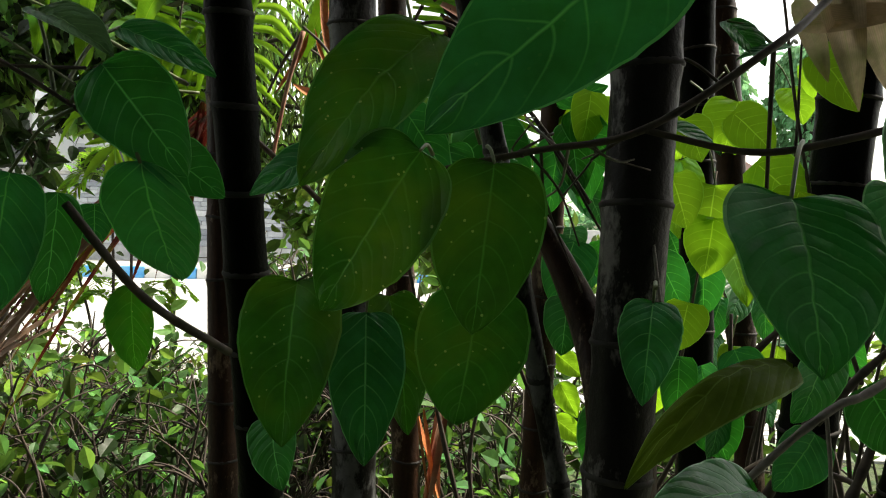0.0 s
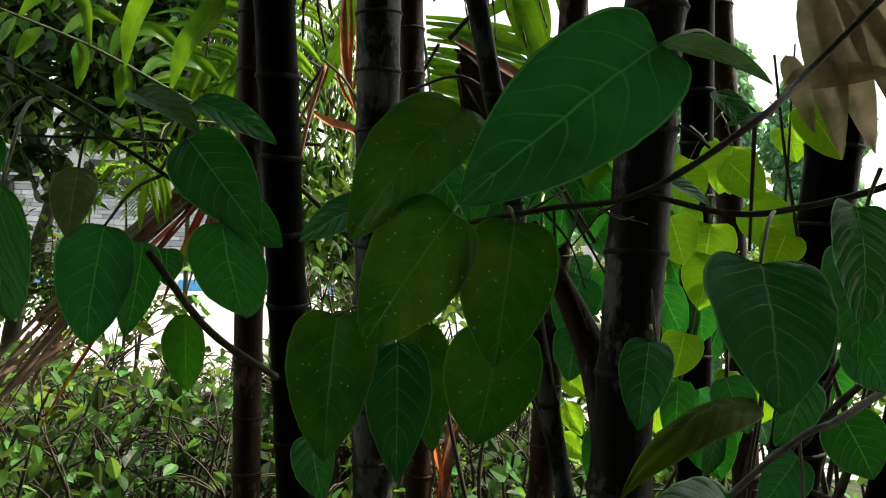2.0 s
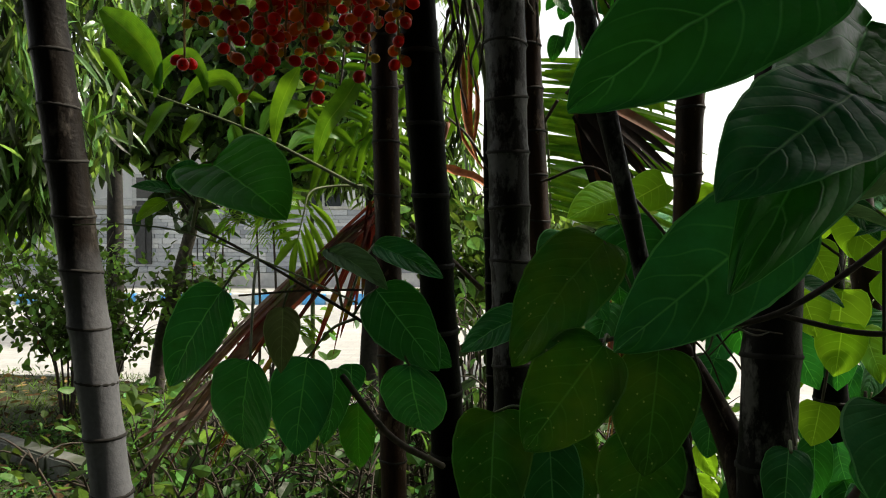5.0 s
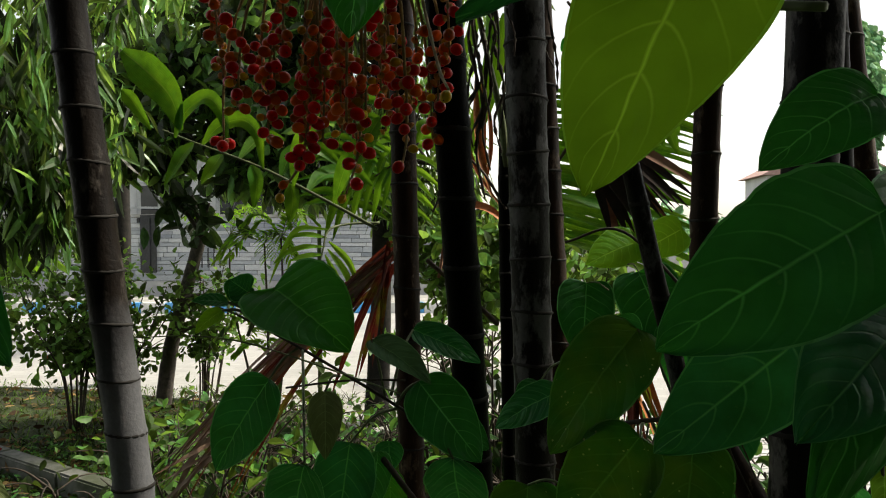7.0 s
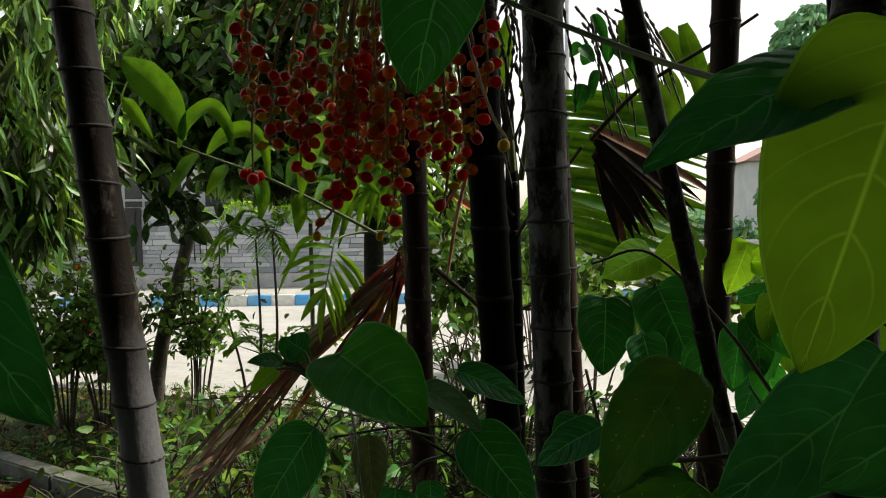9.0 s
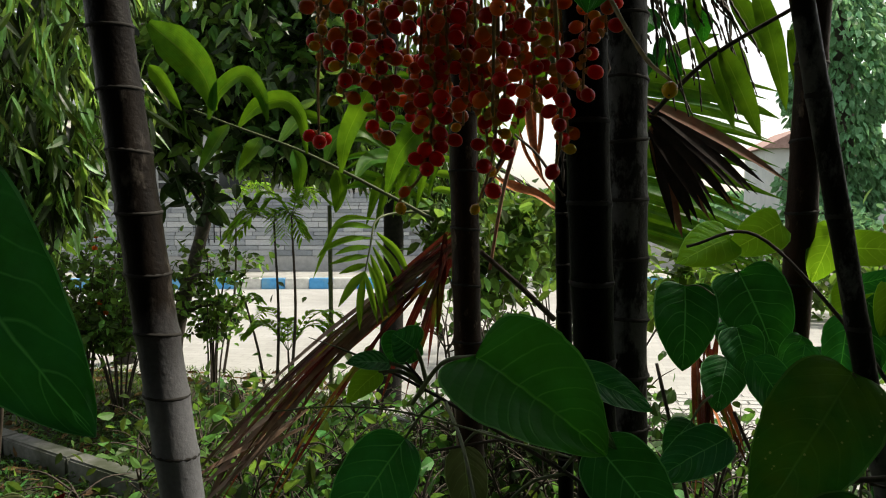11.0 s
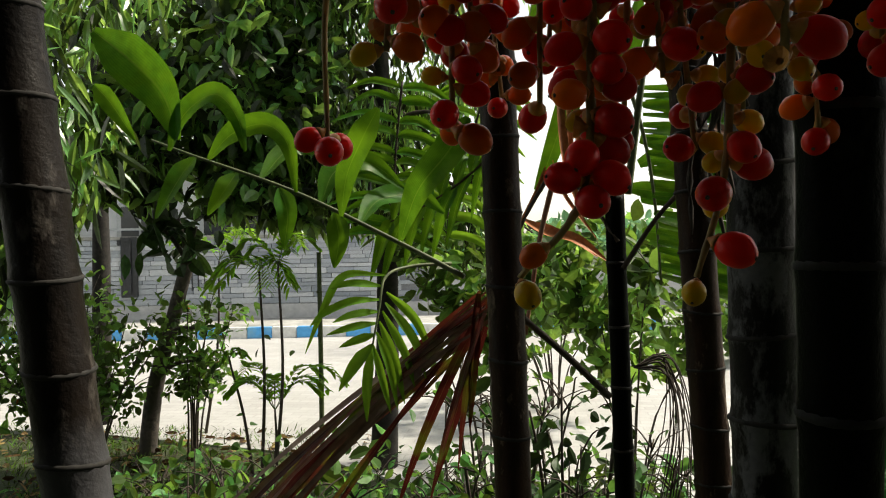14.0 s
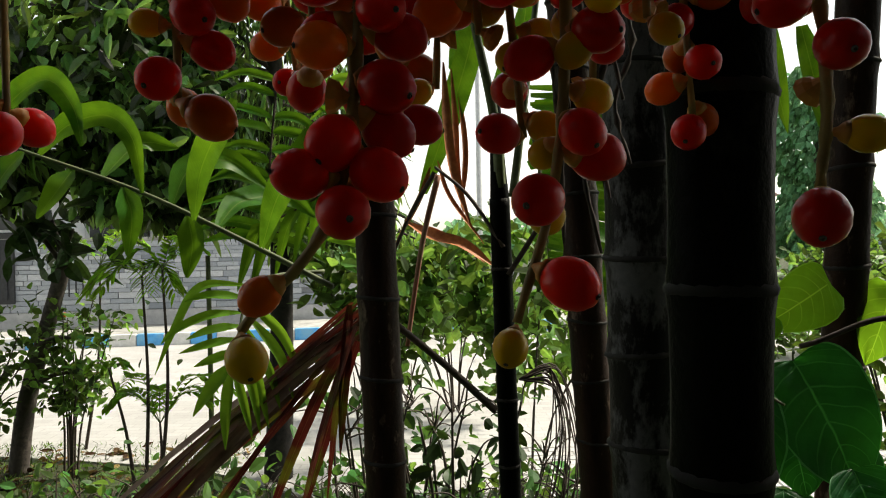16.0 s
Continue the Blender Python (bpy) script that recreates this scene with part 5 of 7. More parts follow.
def frond(plant, pts, count, length, width, material, r=0.004, droop=0.7, spread=0.8, lift=0.2, start=0.12, stalk_mat=None, rnd=None, jag=False, split=True, sides=(-1, 1), label="", across=None):
    """A feather leaf: rachis along pts with leaflets on both sides."""
    rnd = rnd or random.Random(11)
    path = smooth_path(pts, 10)
    fr = part("frond", tube(pts, r, r * 0.35, 6, 8), stalk_mat or TWIG_GREEN, plant, label)
    joined = None if split else bmesh.new()
    for i in range(count):
        f = start + (1 - start) * i / max(count - 1, 1)
        k = min(int(f * (len(path) - 1)), len(path) - 2)
        p = path[k].lerp(path[k + 1], f * (len(path) - 1) - k)
        a = (path[k + 1] - path[k]).normalized()
        side = a.cross(Vector((0, 0, 1)))
        side = Vector(across) if across else side.normalized() if side.length > 0.05 else Vector((1, 0, 0))
        for sg in sides:
            if rnd.random() < 0.05:
                continue
            ln = length * (0.55 + 0.45 * math.sin(math.pi * (0.15 + 0.75 * f))) * rnd.uniform(0.85, 1.12)
            way = side * sg * spread + a * (0.45 + 0.5 * f) + Vector((0, 0, lift)) + Vector((rnd.uniform(-0.12, 0.12), rnd.uniform(-0.12, 0.12), rnd.uniform(-0.12, 0.12)))
            up = Vector((0.1 * sg, -1, 0.3)) if across else (Vector((0, 0, 1)) + side * sg * 0.3).normalized()
            b = joined or bmesh.new()
            leaflet_bm(p, way, ln, width * rnd.uniform(0.8, 1.15), up, droop * rnd.uniform(0.7, 1.3), b, jag=jag)
            if split:
                part("leaflet", b, material, fr)
    if not split:
        part("leaf_fringe", joined, material, fr, kind="stuff")
    return fr


rf = random.Random(3)
P1 = thing("palm_leaf", "broad-leafleted palm frond arching out from the brown cane", "palm leaf", at=(-0.44, 1.40, 1.5))
P1I = Matrix.Translation(-P1.location)


def hang(plant, p, way, length, width, droop, material=None, up=(0.2, -1, 0.4), inv=None, jag=True):
    """One broad leaflet placed on its own."""
    b = leaflet_bm(Vector(p), Vector(way), length, width, Vector(up), droop, bmesh.new(), fold=0.18, steps=8, jag=jag)
    ob = part("leaflet", b, material or PALM, plant)
    if inv:
        ob.matrix_parent_inverse = inv
    return ob


RA = [(-0.492, 1.393, 1.562), (-0.598, 1.418, 1.616), (-0.768, 1.432, 1.699), (-0.948, 1.444, 1.765), (-1.030, 1.461, 1.796)]
part("rachis", tube(RA, 0.0045, 0.0018, 7, 8), TWIG_GREEN, P1).matrix_parent_inverse = P1I
for pts, w in (
    (((-1.130, 1.46, 1.985), (-1.058, 1.45, 1.929), (-1.002, 1.45, 1.870), (-0.970, 1.44, 1.790)), 0.080), (((-0.985, 1.438, 1.773), (-0.963, 1.445, 1.832), (-0.905, 1.437, 1.864), (-0.861, 1.423, 1.823), (-0.843, 1.412, 1.765)), 0.040),
    (((-0.918, 1.439, 1.757), (-0.877, 1.438, 1.797), (-0.816, 1.430, 1.810), (-0.773, 1.415, 1.773), (-0.760, 1.413, 1.698)), 0.038), (((-0.939, 1.435, 1.761), (-0.956, 1.409, 1.722), (-0.985, 1.390, 1.660)), 0.042),
    (((-0.869, 1.436, 1.734), (-0.878, 1.412, 1.705), (-0.905, 1.405, 1.664)), 0.036), (((-0.794, 1.428, 1.706), (-0.774, 1.409, 1.665), (-0.779, 1.405, 1.609)), 0.034),
    (((-0.617, 1.375, 1.819), (-0.639, 1.369, 1.776), (-0.671, 1.390, 1.721), (-0.685, 1.404, 1.658)), 0.042), (((-0.480, 1.368, 1.799), (-0.508, 1.360, 1.750), (-0.559, 1.378, 1.692), (-0.590, 1.399, 1.619)), 0.048),
    (((-0.725, 1.429, 1.680), (-0.710, 1.465, 1.734), (-0.660, 1.496, 1.749), (-0.606, 1.523, 1.707)), 0.042), (((-0.662, 1.428, 1.645), (-0.644, 1.495, 1.687), (-0.588, 1.546, 1.697), (-0.543, 1.553, 1.665)), 0.040),
    (((-1.138, 1.47, 1.896), (-1.107, 1.47, 1.862), (-1.064, 1.47, 1.798)), 0.034), (((-0.704, 1.432, 1.665), (-0.694, 1.421, 1.623), (-0.701, 1.417, 1.577)), 0.036), (((-0.831, 1.442, 1.721), (-0.803, 1.512, 1.780), (-0.755, 1.541, 1.776)), 0.036),
):
    part("leaflet", strap(pts, w, face=(rf.uniform(-0.2, 0.2), -1, rf.uniform(0.1, 0.5)), fold=0.35, blunt=0.14, taper=0.42), PALM, P1).matrix_parent_inverse = P1I

P2 = thing("palm_leaf", "feathery green palm leaf drooping beside the brown cane", "palm leaf", at=(-0.5, 1.5, 1.55))
P2I = Matrix.Translation(-P2.location)
part("rachis", tube([(-0.537, 1.597, 1.576), (-0.604, 1.554, 1.573), (-0.637, 1.503, 1.557), (-0.642, 1.472, 1.507), (-0.650, 1.451, 1.446)], 0.0035, 0.0015, 7, 8), TWIG_GREEN, P2).matrix_parent_inverse = P2I
for pts, w in (
    (((-0.639, 1.513, 1.560), (-0.697, 1.491, 1.559), (-0.723, 1.469, 1.510), (-0.746, 1.457, 1.451)), 0.020), (((-0.641, 1.503, 1.541), (-0.682, 1.481, 1.546), (-0.713, 1.470, 1.540)), 0.022), (((-0.642, 1.492, 1.520), (-0.684, 1.471, 1.517), (-0.720, 1.459, 1.501), (-0.740, 1.458, 1.484)), 0.023),
    (((-0.643, 1.482, 1.501), (-0.678, 1.461, 1.497), (-0.705, 1.449, 1.488)), 0.022), (((-0.644, 1.471, 1.483), (-0.680, 1.450, 1.477), (-0.715, 1.449, 1.468)), 0.022), (((-0.646, 1.461, 1.466), (-0.672, 1.450, 1.458), (-0.694, 1.439, 1.450)), 0.020),
    (((-0.636, 1.503, 1.532), (-0.590, 1.493, 1.490), (-0.562, 1.483, 1.427)), 0.022), (((-0.636, 1.492, 1.515), (-0.594, 1.483, 1.463), (-0.574, 1.473, 1.406)), 0.022), (((-0.639, 1.482, 1.502), (-0.605, 1.472, 1.442), (-0.590, 1.462, 1.396)), 0.020),
    (((-0.642, 1.472, 1.486), (-0.618, 1.461, 1.431), (-0.603, 1.451, 1.372)), 0.022), (((-0.649, 1.451, 1.451), (-0.672, 1.439, 1.420), (-0.693, 1.428, 1.388)), 0.032), (((-0.650, 1.451, 1.447), (-0.655, 1.440, 1.394), (-0.654, 1.429, 1.345)), 0.024),
    (((-0.649, 1.451, 1.451), (-0.633, 1.440, 1.402), (-0.620, 1.430, 1.358)), 0.018), (((-0.645, 1.461, 1.470), (-0.624, 1.451, 1.420), (-0.612, 1.440, 1.364)), 0.020),
):
    pts = [pts[0]] + [Vector(pts[0]) + (Vector(c) - Vector(pts[0])) * 1.15 for c in pts[1:]]
    part("leaflet", strap(pts, w * 0.72, face=(rf.uniform(-0.3, 0.3), -1, rf.uniform(0.3, 0.9)), fold=0.5, blunt=0.06, taper=0.4), PALM_LIT, P2).matrix_parent_inverse = P2I


def ladder(plant, inv, pts, count, left, right, width, material, sag, seed):
    """A frond hung on edge: narrow leaflets stand off a rachis to both sides, one above the other."""
    rng = random.Random(seed)
    path = smooth_path(pts, 10)
    fr = part("frond", tube(pts, 0.0032, 0.0014, 6, 8), TWIG, plant)
    fr.matrix_parent_inverse = inv
    for i in range(count):
        p = path[int((len(path) - 1) * (i + 0.4) / count)]
        for reach in (left, right):
            way = Vector(reach) * rng.uniform(0.8, 1.12)
            bend = p + way * 0.55 + Vector((0, 0, rng.uniform(0.0, 0.012)))
            part("leaflet", strap([p, p + way * 0.2 + Vector((0, 0, 0.006)), bend, p + way + Vector((0, rng.uniform(-0.02, 0.02), -sag * rng.uniform(0.7, 1.3)))], width * rng.uniform(0.8, 1.1), face=(rng.uniform(-0.2, 0.2), -1, rng.uniform(0.3, 0.9)), fold=0.5, blunt=0.08, taper=0.5), material, fr)


ladder(P2, P2I, [(-0.690, 1.97, 1.985), (-0.703, 1.95, 1.831), (-0.708, 1.94, 1.720), (-0.718, 1.93, 1.610)], 12, (-0.135, -0.03, 0.015), (0.125, 0.02, -0.030), 0.026, PALM, 0.02, 12)
ladder(P2, P2I, [(-0.470, 1.77, 1.790), (-0.544, 1.75, 1.726), (-0.620, 1.74, 1.680), (-0.690, 1.73, 1.650)], 7, (-0.045, -0.02, -0.105), (0.030, 0.03, 0.10), 0.026, PALM, 0.03, 14)
ladder(P2, P2I, [(-0.500, 2.05, 1.985), (-0.540, 2.04, 1.86), (-0.585, 2.02, 1.74), (-0.60, 2.0, 1.60)], 11, (-0.13, -0.02, 0.02), (0.13, 0.02, -0.03), 0.026, PALM_LIT, 0.03, 16)

# leaf crown of the thin cane
P3 = thing("palm_leaf", "leaf stalks and dry orange leaflets at the thin cane's top", "palm leaf", at=(-0.235, 1.70, 1.5))
P3I = Matrix.Translation(-P3.location)
for pts, r0, r1, mt in (
    ([(-0.238, 1.715, 1.690), (-0.241, 1.716, 1.76), (-0.246, 1.710, 1.90)], 0.0185, 0.010, CANE_SHADED), ([(-0.236, 1.712, 1.700), (-0.245, 1.70, 1.828), (-0.273, 1.673, 1.963), (-0.311, 1.657, 2.132)], 0.011, 0.006, TWIG_GREEN), ([(-0.216, 1.698, 1.699), (-0.194, 1.711, 1.850), (-0.176, 1.724, 1.973), (-0.151, 1.738, 2.159)], 0.008, 0.005, TWIG_GREEN),
    ([(-0.226, 1.695, 1.560), (-0.167, 1.697, 1.648), (-0.121, 1.668, 1.704), (-0.072, 1.570, 1.767)], 0.005, 0.004, TWIG), ([(-0.234, 1.696, 1.610), (-0.294, 1.728, 1.704), (-0.354, 1.769, 1.761)], 0.004, 0.003, TWIG),
    ([(-0.420, 1.603, 1.486), (-0.336, 1.642, 1.407), (-0.254, 1.690, 1.321)], 0.006, 0.007, TWIG), ([(-0.355, 1.769, 1.751), (-0.399, 1.767, 1.678), (-0.433, 1.766, 1.606)], 0.005, 0.003, TWIG),
):
    part("leaf_stalk", tube(pts, r0, r1, 7, 7), mt, P3).matrix_parent_inverse = P3I
for pts, w in (
    (((-0.336, 1.905, 1.989), (-0.332, 1.898, 1.871), (-0.320, 1.884, 1.765), (-0.285, 1.873, 1.647)), 0.020), (((-0.320, 1.917, 1.978), (-0.314, 1.911, 1.859), (-0.312, 1.896, 1.772), (-0.300, 1.882, 1.673)), 0.014),
    (((-0.422, 2.002, 1.665), (-0.369, 1.969, 1.635), (-0.302, 1.940, 1.615), (-0.236, 1.908, 1.567)), 0.024), (((-0.415, 2.013, 1.657), (-0.362, 1.981, 1.643), (-0.295, 1.951, 1.606), (-0.257, 1.915, 1.576)), 0.014),
    (((-0.306, 1.938, 1.942), (-0.294, 1.922, 1.807), (-0.305, 1.903, 1.687)), 0.013), (((-0.366, 1.897, 1.774), (-0.387, 1.890, 1.715), (-0.439, 1.864, 1.617)), 0.012), (((-0.351, 1.900, 1.787), (-0.328, 1.900, 1.714), (-0.258, 1.897, 1.614)), 0.010),
):
    part("dry_leaflet", strap(pts, w, face=(0.4, -1, 0.3), fold=0.5, blunt=0.1), DRY_ORANGE, P3, "dry orange-brown leaflet").matrix_parent_inverse = P3I
part("leaf_stalk", tube([(-0.348, 1.736, 1.743), (-0.380, 1.727, 1.614), (-0.409, 1.714, 1.434)], 0.006, 0.004, 7, 7), DRY, P3).matrix_parent_inverse = P3I

for pts, w in (
    (((-0.259, 1.944, 2.169), (-0.275, 1.940, 2.048), (-0.314, 1.934, 1.915), (-0.383, 1.923, 1.724)), 0.055), (((-0.366, 2.217, 2.268), (-0.381, 2.214, 2.184), (-0.413, 2.209, 2.114)), 0.04),
    (((-0.139, 2.086, 2.193), (-0.161, 2.082, 2.076), (-0.222, 2.074, 1.961)), 0.05), (((-0.305, 1.978, 2.188), (-0.295, 1.976, 2.080), (-0.318, 1.974, 1.990)), 0.045),
):
    part("leaflet", strap(pts, w, face=(rf.uniform(-0.5, 0.5), -1, 0.2)), PALM, P3).matrix_parent_inverse = P3I

# big sunlit fronds on the right
P4 = thing("palm_leaf", "large sunlit palm fronds with long bright leaflets", "palm leaf", at=(0.0, 2.1, 1.6))
P4I = Matrix.Translation(-P4.location)
part("leaf_stalk", tube([(-0.051, 1.591, 1.784), (0.011, 1.575, 1.851), (0.082, 1.559, 1.911), (0.220, 1.534, 1.989), (0.293, 1.498, 2.033)], 0.006, 0.0035, 7, 8), TWIG, P4).matrix_parent_inverse = P4I
for a, b, w, dr in (
    ((0.082, 1.559, 1.911), (0.162, 1.559, 1.737), 0.05, 0.3), ((0.151, 1.578, 2.037), (0.215, 1.571, 1.798), 0.05, 0.6), ((0.015, 1.558, 2.048), (0.034, 1.555, 1.952), 0.03, 0.3), ((0.115, 1.623, 2.038), (0.185, 1.625, 1.915), 0.05, 0.3),
    ((-0.039, 2.10, 1.935), (0.340, 2.12, 1.845), 0.055, 0.35), ((0.028, 2.164, 1.985), (0.189, 2.195, 2.086), 0.04, 0.6), ((0.194, 1.476, 1.931), (0.231, 1.469, 1.752), 0.04, 0.2),
    ((-0.115, 2.206, 1.952), (0.235, 2.213, 1.863), 0.05, 0.5), ((-0.129, 2.202, 1.865), (0.117, 2.206, 1.771), 0.05, 0.4), ((-0.158, 2.197, 1.742), (0.052, 2.201, 1.691), 0.05, 0.4), ((0.078, 1.813, 1.975), (0.165, 1.807, 1.778), 0.05, 0.4),
    ((0.156, 1.815, 1.978), (0.197, 1.811, 1.851), 0.04, 0.4), ((-0.125, 2.264, 1.808), (0.107, 2.287, 1.870), 0.05, 0.5), ((-0.122, 2.261, 1.718), (0.022, 2.274, 1.714), 0.05, 0.5), ((-0.119, 2.258, 1.628), (0.026, 2.271, 1.615), 0.05, 0.5),
    ((0.150, 1.890, 1.887), (0.213, 1.893, 1.814), 0.06, 0.4), ((0.108, 1.788, 1.962), (0.157, 1.787, 1.793), 0.05, 0.3)):
    d = Vector(b) - Vector(a)
    hang(P4, a, d + Vector((0, 0, 0.3 * dr * d.length)), d.length * 1.05, w, dr, up=(0.1, -1.0, 0.25), inv=P4I, jag=False)
part("rachis", tube([(-0.16, 2.20, 2.02), (-0.12, 2.18, 1.86), (-0.10, 2.16, 1.70), (-0.09, 2.14, 1.50)], 0.006, 0.003, 7, 8), TWIG_GREEN, P4).matrix_parent_inverse = P4I
p4_rnd = random.Random(44)
for k in range(27):
    f = k / 26
    a = Vector((-0.13 + 0.04 * f, 2.19 - 0.05 * f, 1.99 - 0.47 * f)) + Vector((0, p4_rnd.uniform(-0.02, 0.02), p4_rnd.uniform(-0.006, 0.006)))
    d = Vector((0.50 - 0.06 * f + p4_rnd.uniform(-0.05, 0.03), p4_rnd.uniform(-0.04, 0.08), -0.07 - 0.10 * f + p4_rnd.uniform(-0.02, 0.02)))
    hang(P4, a, d + Vector((0, 0, 0.05)), d.length, p4_rnd.uniform(0.022, 0.032), 0.28, up=(0.1, -1.0, p4_rnd.uniform(0.1, 0.7)), inv=P4I, jag=False)
# withered dark frond hanging among them
P5 = thing("dry_palm_leaf", "withered dark brown palm frond hanging among green leaves", "dry palm leaf", at=(-0.008, 1.842, 1.797))
P5I = Matrix.Translation(-P5.location)
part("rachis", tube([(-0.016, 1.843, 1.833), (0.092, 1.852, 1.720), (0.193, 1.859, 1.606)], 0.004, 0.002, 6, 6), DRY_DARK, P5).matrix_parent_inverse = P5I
p5_rnd = random.Random(55)
for k in range(17):
    f = k / 16
    a = Vector((-0.040 + 0.03 * p5_rnd.random(), 1.842, 1.845 - 0.10 * f))
    b = Vector((0.285, 1.86, 1.640)).lerp(Vector((0.050, 1.84, 1.520)), f ** 0.9) + Vector((p5_rnd.uniform(-0.02, 0.02), p5_rnd.uniform(-0.05, 0.05), p5_rnd.uniform(-0.02, 0.02)))
    d = b - a
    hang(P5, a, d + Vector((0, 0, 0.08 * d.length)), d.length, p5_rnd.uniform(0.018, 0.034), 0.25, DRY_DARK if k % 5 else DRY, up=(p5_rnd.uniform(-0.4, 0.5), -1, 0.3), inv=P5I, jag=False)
# fallen dry frond: long brown strips swept down from the brown cane
P6 = thing("dry_palm_leaf", "dry red-brown palm frond hanging down from the brown cane", "dry palm leaf", at=(-0.46, 1.42, 1.49))
P6I = Matrix.Translation(-P6.location)
rd = random.Random(8)
for i in range(27):
    f = i / 26
    p = Vector((-0.467, 1.436, 1.518)) + Vector((rd.uniform(-0.01, 0.01), rd.uniform(-0.03, 0.03), rd.uniform(-0.05, 0.02)))
    e = Vector((-1.071, 1.619, 0.963)).lerp(Vector((-0.767, 1.519, 1.098)), f ** 1.3) + Vector((rd.uniform(-0.07, 0.07), rd.uniform(-0.10, 0.10), rd.uniform(-0.08, 0.07)))
    if i > 21:
        e = (Vector((-0.570, 1.418, 1.192)), Vector((-0.512, 1.412, 1.257)), Vector((-0.553, 1.444, 1.227)), Vector((-0.634, 1.447, 1.181)), Vector((-0.490, 1.410, 1.319)))[i - 22]
    d = e - p
    far = 1.0 + (rd.uniform(0.0, 0.35) if i <= 21 else 0)
    hang(P6, p, d + Vector((0, 0, 0.10 * d.length)), d.length * far, rd.uniform(0.007, 0.014) if i <= 21 else rd.uniform(0.013, 0.019), rd.uniform(0.2, 0.6), DRY_STRIP if i > 19 else rd.choice((DRY_TAN, DRY_TAN, DRY)) if i < 7 else rd.choice((DRY_STRIP, DRY_STRIP, DRY_STRIP, DRY, DRY_STRIP, DRY_TAN)), up=(rd.uniform(-0.6, 0.6), -0.8, rd.uniform(-0.3, 0.8)), inv=P6I, jag=False)
for i in range(9):
    p = Vector((-0.883, 1.579, 1.085)) + Vector((rd.uniform(-0.1, 0.1), rd.uniform(-0.05, 0.05), rd.uniform(-0.05, 0.05)))
    e = Vector((-1.085, 1.584, 0.907)) + Vector((rd.uniform(-0.1, 0.2), rd.uniform(-0.1, 0.1), rd.uniform(-0.08, 0.08)))
    d = e - p
    hang(P6, p, d, d.length, rd.uniform(0.010, 0.018), 0.1, DRY_TAN, up=(0.2, -0.5, 0.8), inv=P6I, jag=False)
# second dry bunch low behind the ringed cane
P7 = thing("dry_palm_leaf", "bunch of dry red-brown strips hanging behind the ringed cane", "dry palm leaf", at=(0.075, 1.620, 1.325))
for i in range(16):
    p = Vector((0.082, 1.620, 1.318)) + Vector((rd.uniform(-0.03, 0.03), rd.uniform(-0.05, 0.05), rd.uniform(-0.10, 0.06)))
    e = Vector((0.031, 1.587, 0.942)).lerp(Vector((0.181, 1.618, 1.058)), rd.random()) + Vector((0, 0, rd.uniform(-0.08, 0.08)))
    hang(P7, p, e - p, (e - p).length * rd.uniform(0.7, 1.1), rd.uniform(0.008, 0.018), 0.1, DRY_STRIP if i % 3 else DRY_ORANGE, up=(rd.uniform(-1, 1), -0.6, 0.2), inv=Matrix.Translation(-P7.location), jag=False)
for i in range(8):
    p = Vector((-0.036, 1.572, 0.930)) + Vector((rd.uniform(-0.03, 0.05), rd.uniform(-0.05, 0.05), 0))
    e = Vector((-0.073, 1.556, 0.700)).lerp(Vector((0.060, 1.554, 0.695)), rd.random())
    hang(P7, p, e - p, (e - p).length * rd.uniform(0.8, 1.1), rd.uniform(0.008, 0.016), 0.1, DRY_ORANGE if i % 2 else DRY, up=(rd.uniform(-1, 1), -0.6, 0.2), inv=Matrix.Translation(-P7.location), jag=False)
# bare hanging fruit stalks, thin and branching
P8 = thing("bare_fruit_stalk", "bare dark branching fruit stalk hanging beside the thin cane", "fruit stalk", at=(-0.203, 1.588, 1.381))
for i in range(15):
    bmx = bmesh.new()
    p = Vector((-0.215, 1.637, 1.385))
    m = p + Vector((0.05 + 0.02 * rd.random(), rd.uniform(-0.03, 0.05), rd.uniform(-0.02, 0.02)))
    e = Vector((-0.206, 1.572, 1.115)).lerp(Vector((-0.125, 1.587, 1.124)), i / 14) + Vector((0, rd.uniform(-0.05, 0.05), rd.uniform(-0.02, 0.08)))
    tube([p, m, m.lerp(e, 0.5) + Vector((0.02, 0, 0.02)), e], 0.0018, 0.0009, 5, 5, bm=bmx)
    part("stalk", bmx, TWIG, P8).matrix_parent_inverse = Matrix.Translation(-P8.location)
P9 = thing("bare_fruit_stalk", "thin beaded dark fruit stalks hanging between the canes", "fruit stalk", at=(-0.206, 1.005, 1.785))
for a, e in (((-0.238, 0.951, 1.853), (-0.230, 0.949, 1.688)), ((-0.219, 0.955, 1.870), (-0.204, 0.952, 1.654)), ((-0.212, 0.955, 1.853), (-0.242, 0.945, 1.619)), ((-0.199, 0.957, 1.844), (-0.187, 0.955, 1.681)), ((-0.224, 0.953, 1.835), (-0.235, 0.949, 1.723)), ((-0.231, 0.953, 1.861), (-0.212, 0.950, 1.611))):
    a, e = Vector(a), Vector(e)
    bmx = bmesh.new()
    tube([a, a.lerp(e, 0.4) + Vector((0.01, 0, 0)), a.lerp(e, 0.7) - Vector((0.008, 0, 0)), e], 0.0026, 0.0018, 5, 6, bm=bmx, wobble=0.9)
    part("stalk", bmx, TWIG, P9).matrix_parent_inverse = Matrix.Translation(-P9.location)
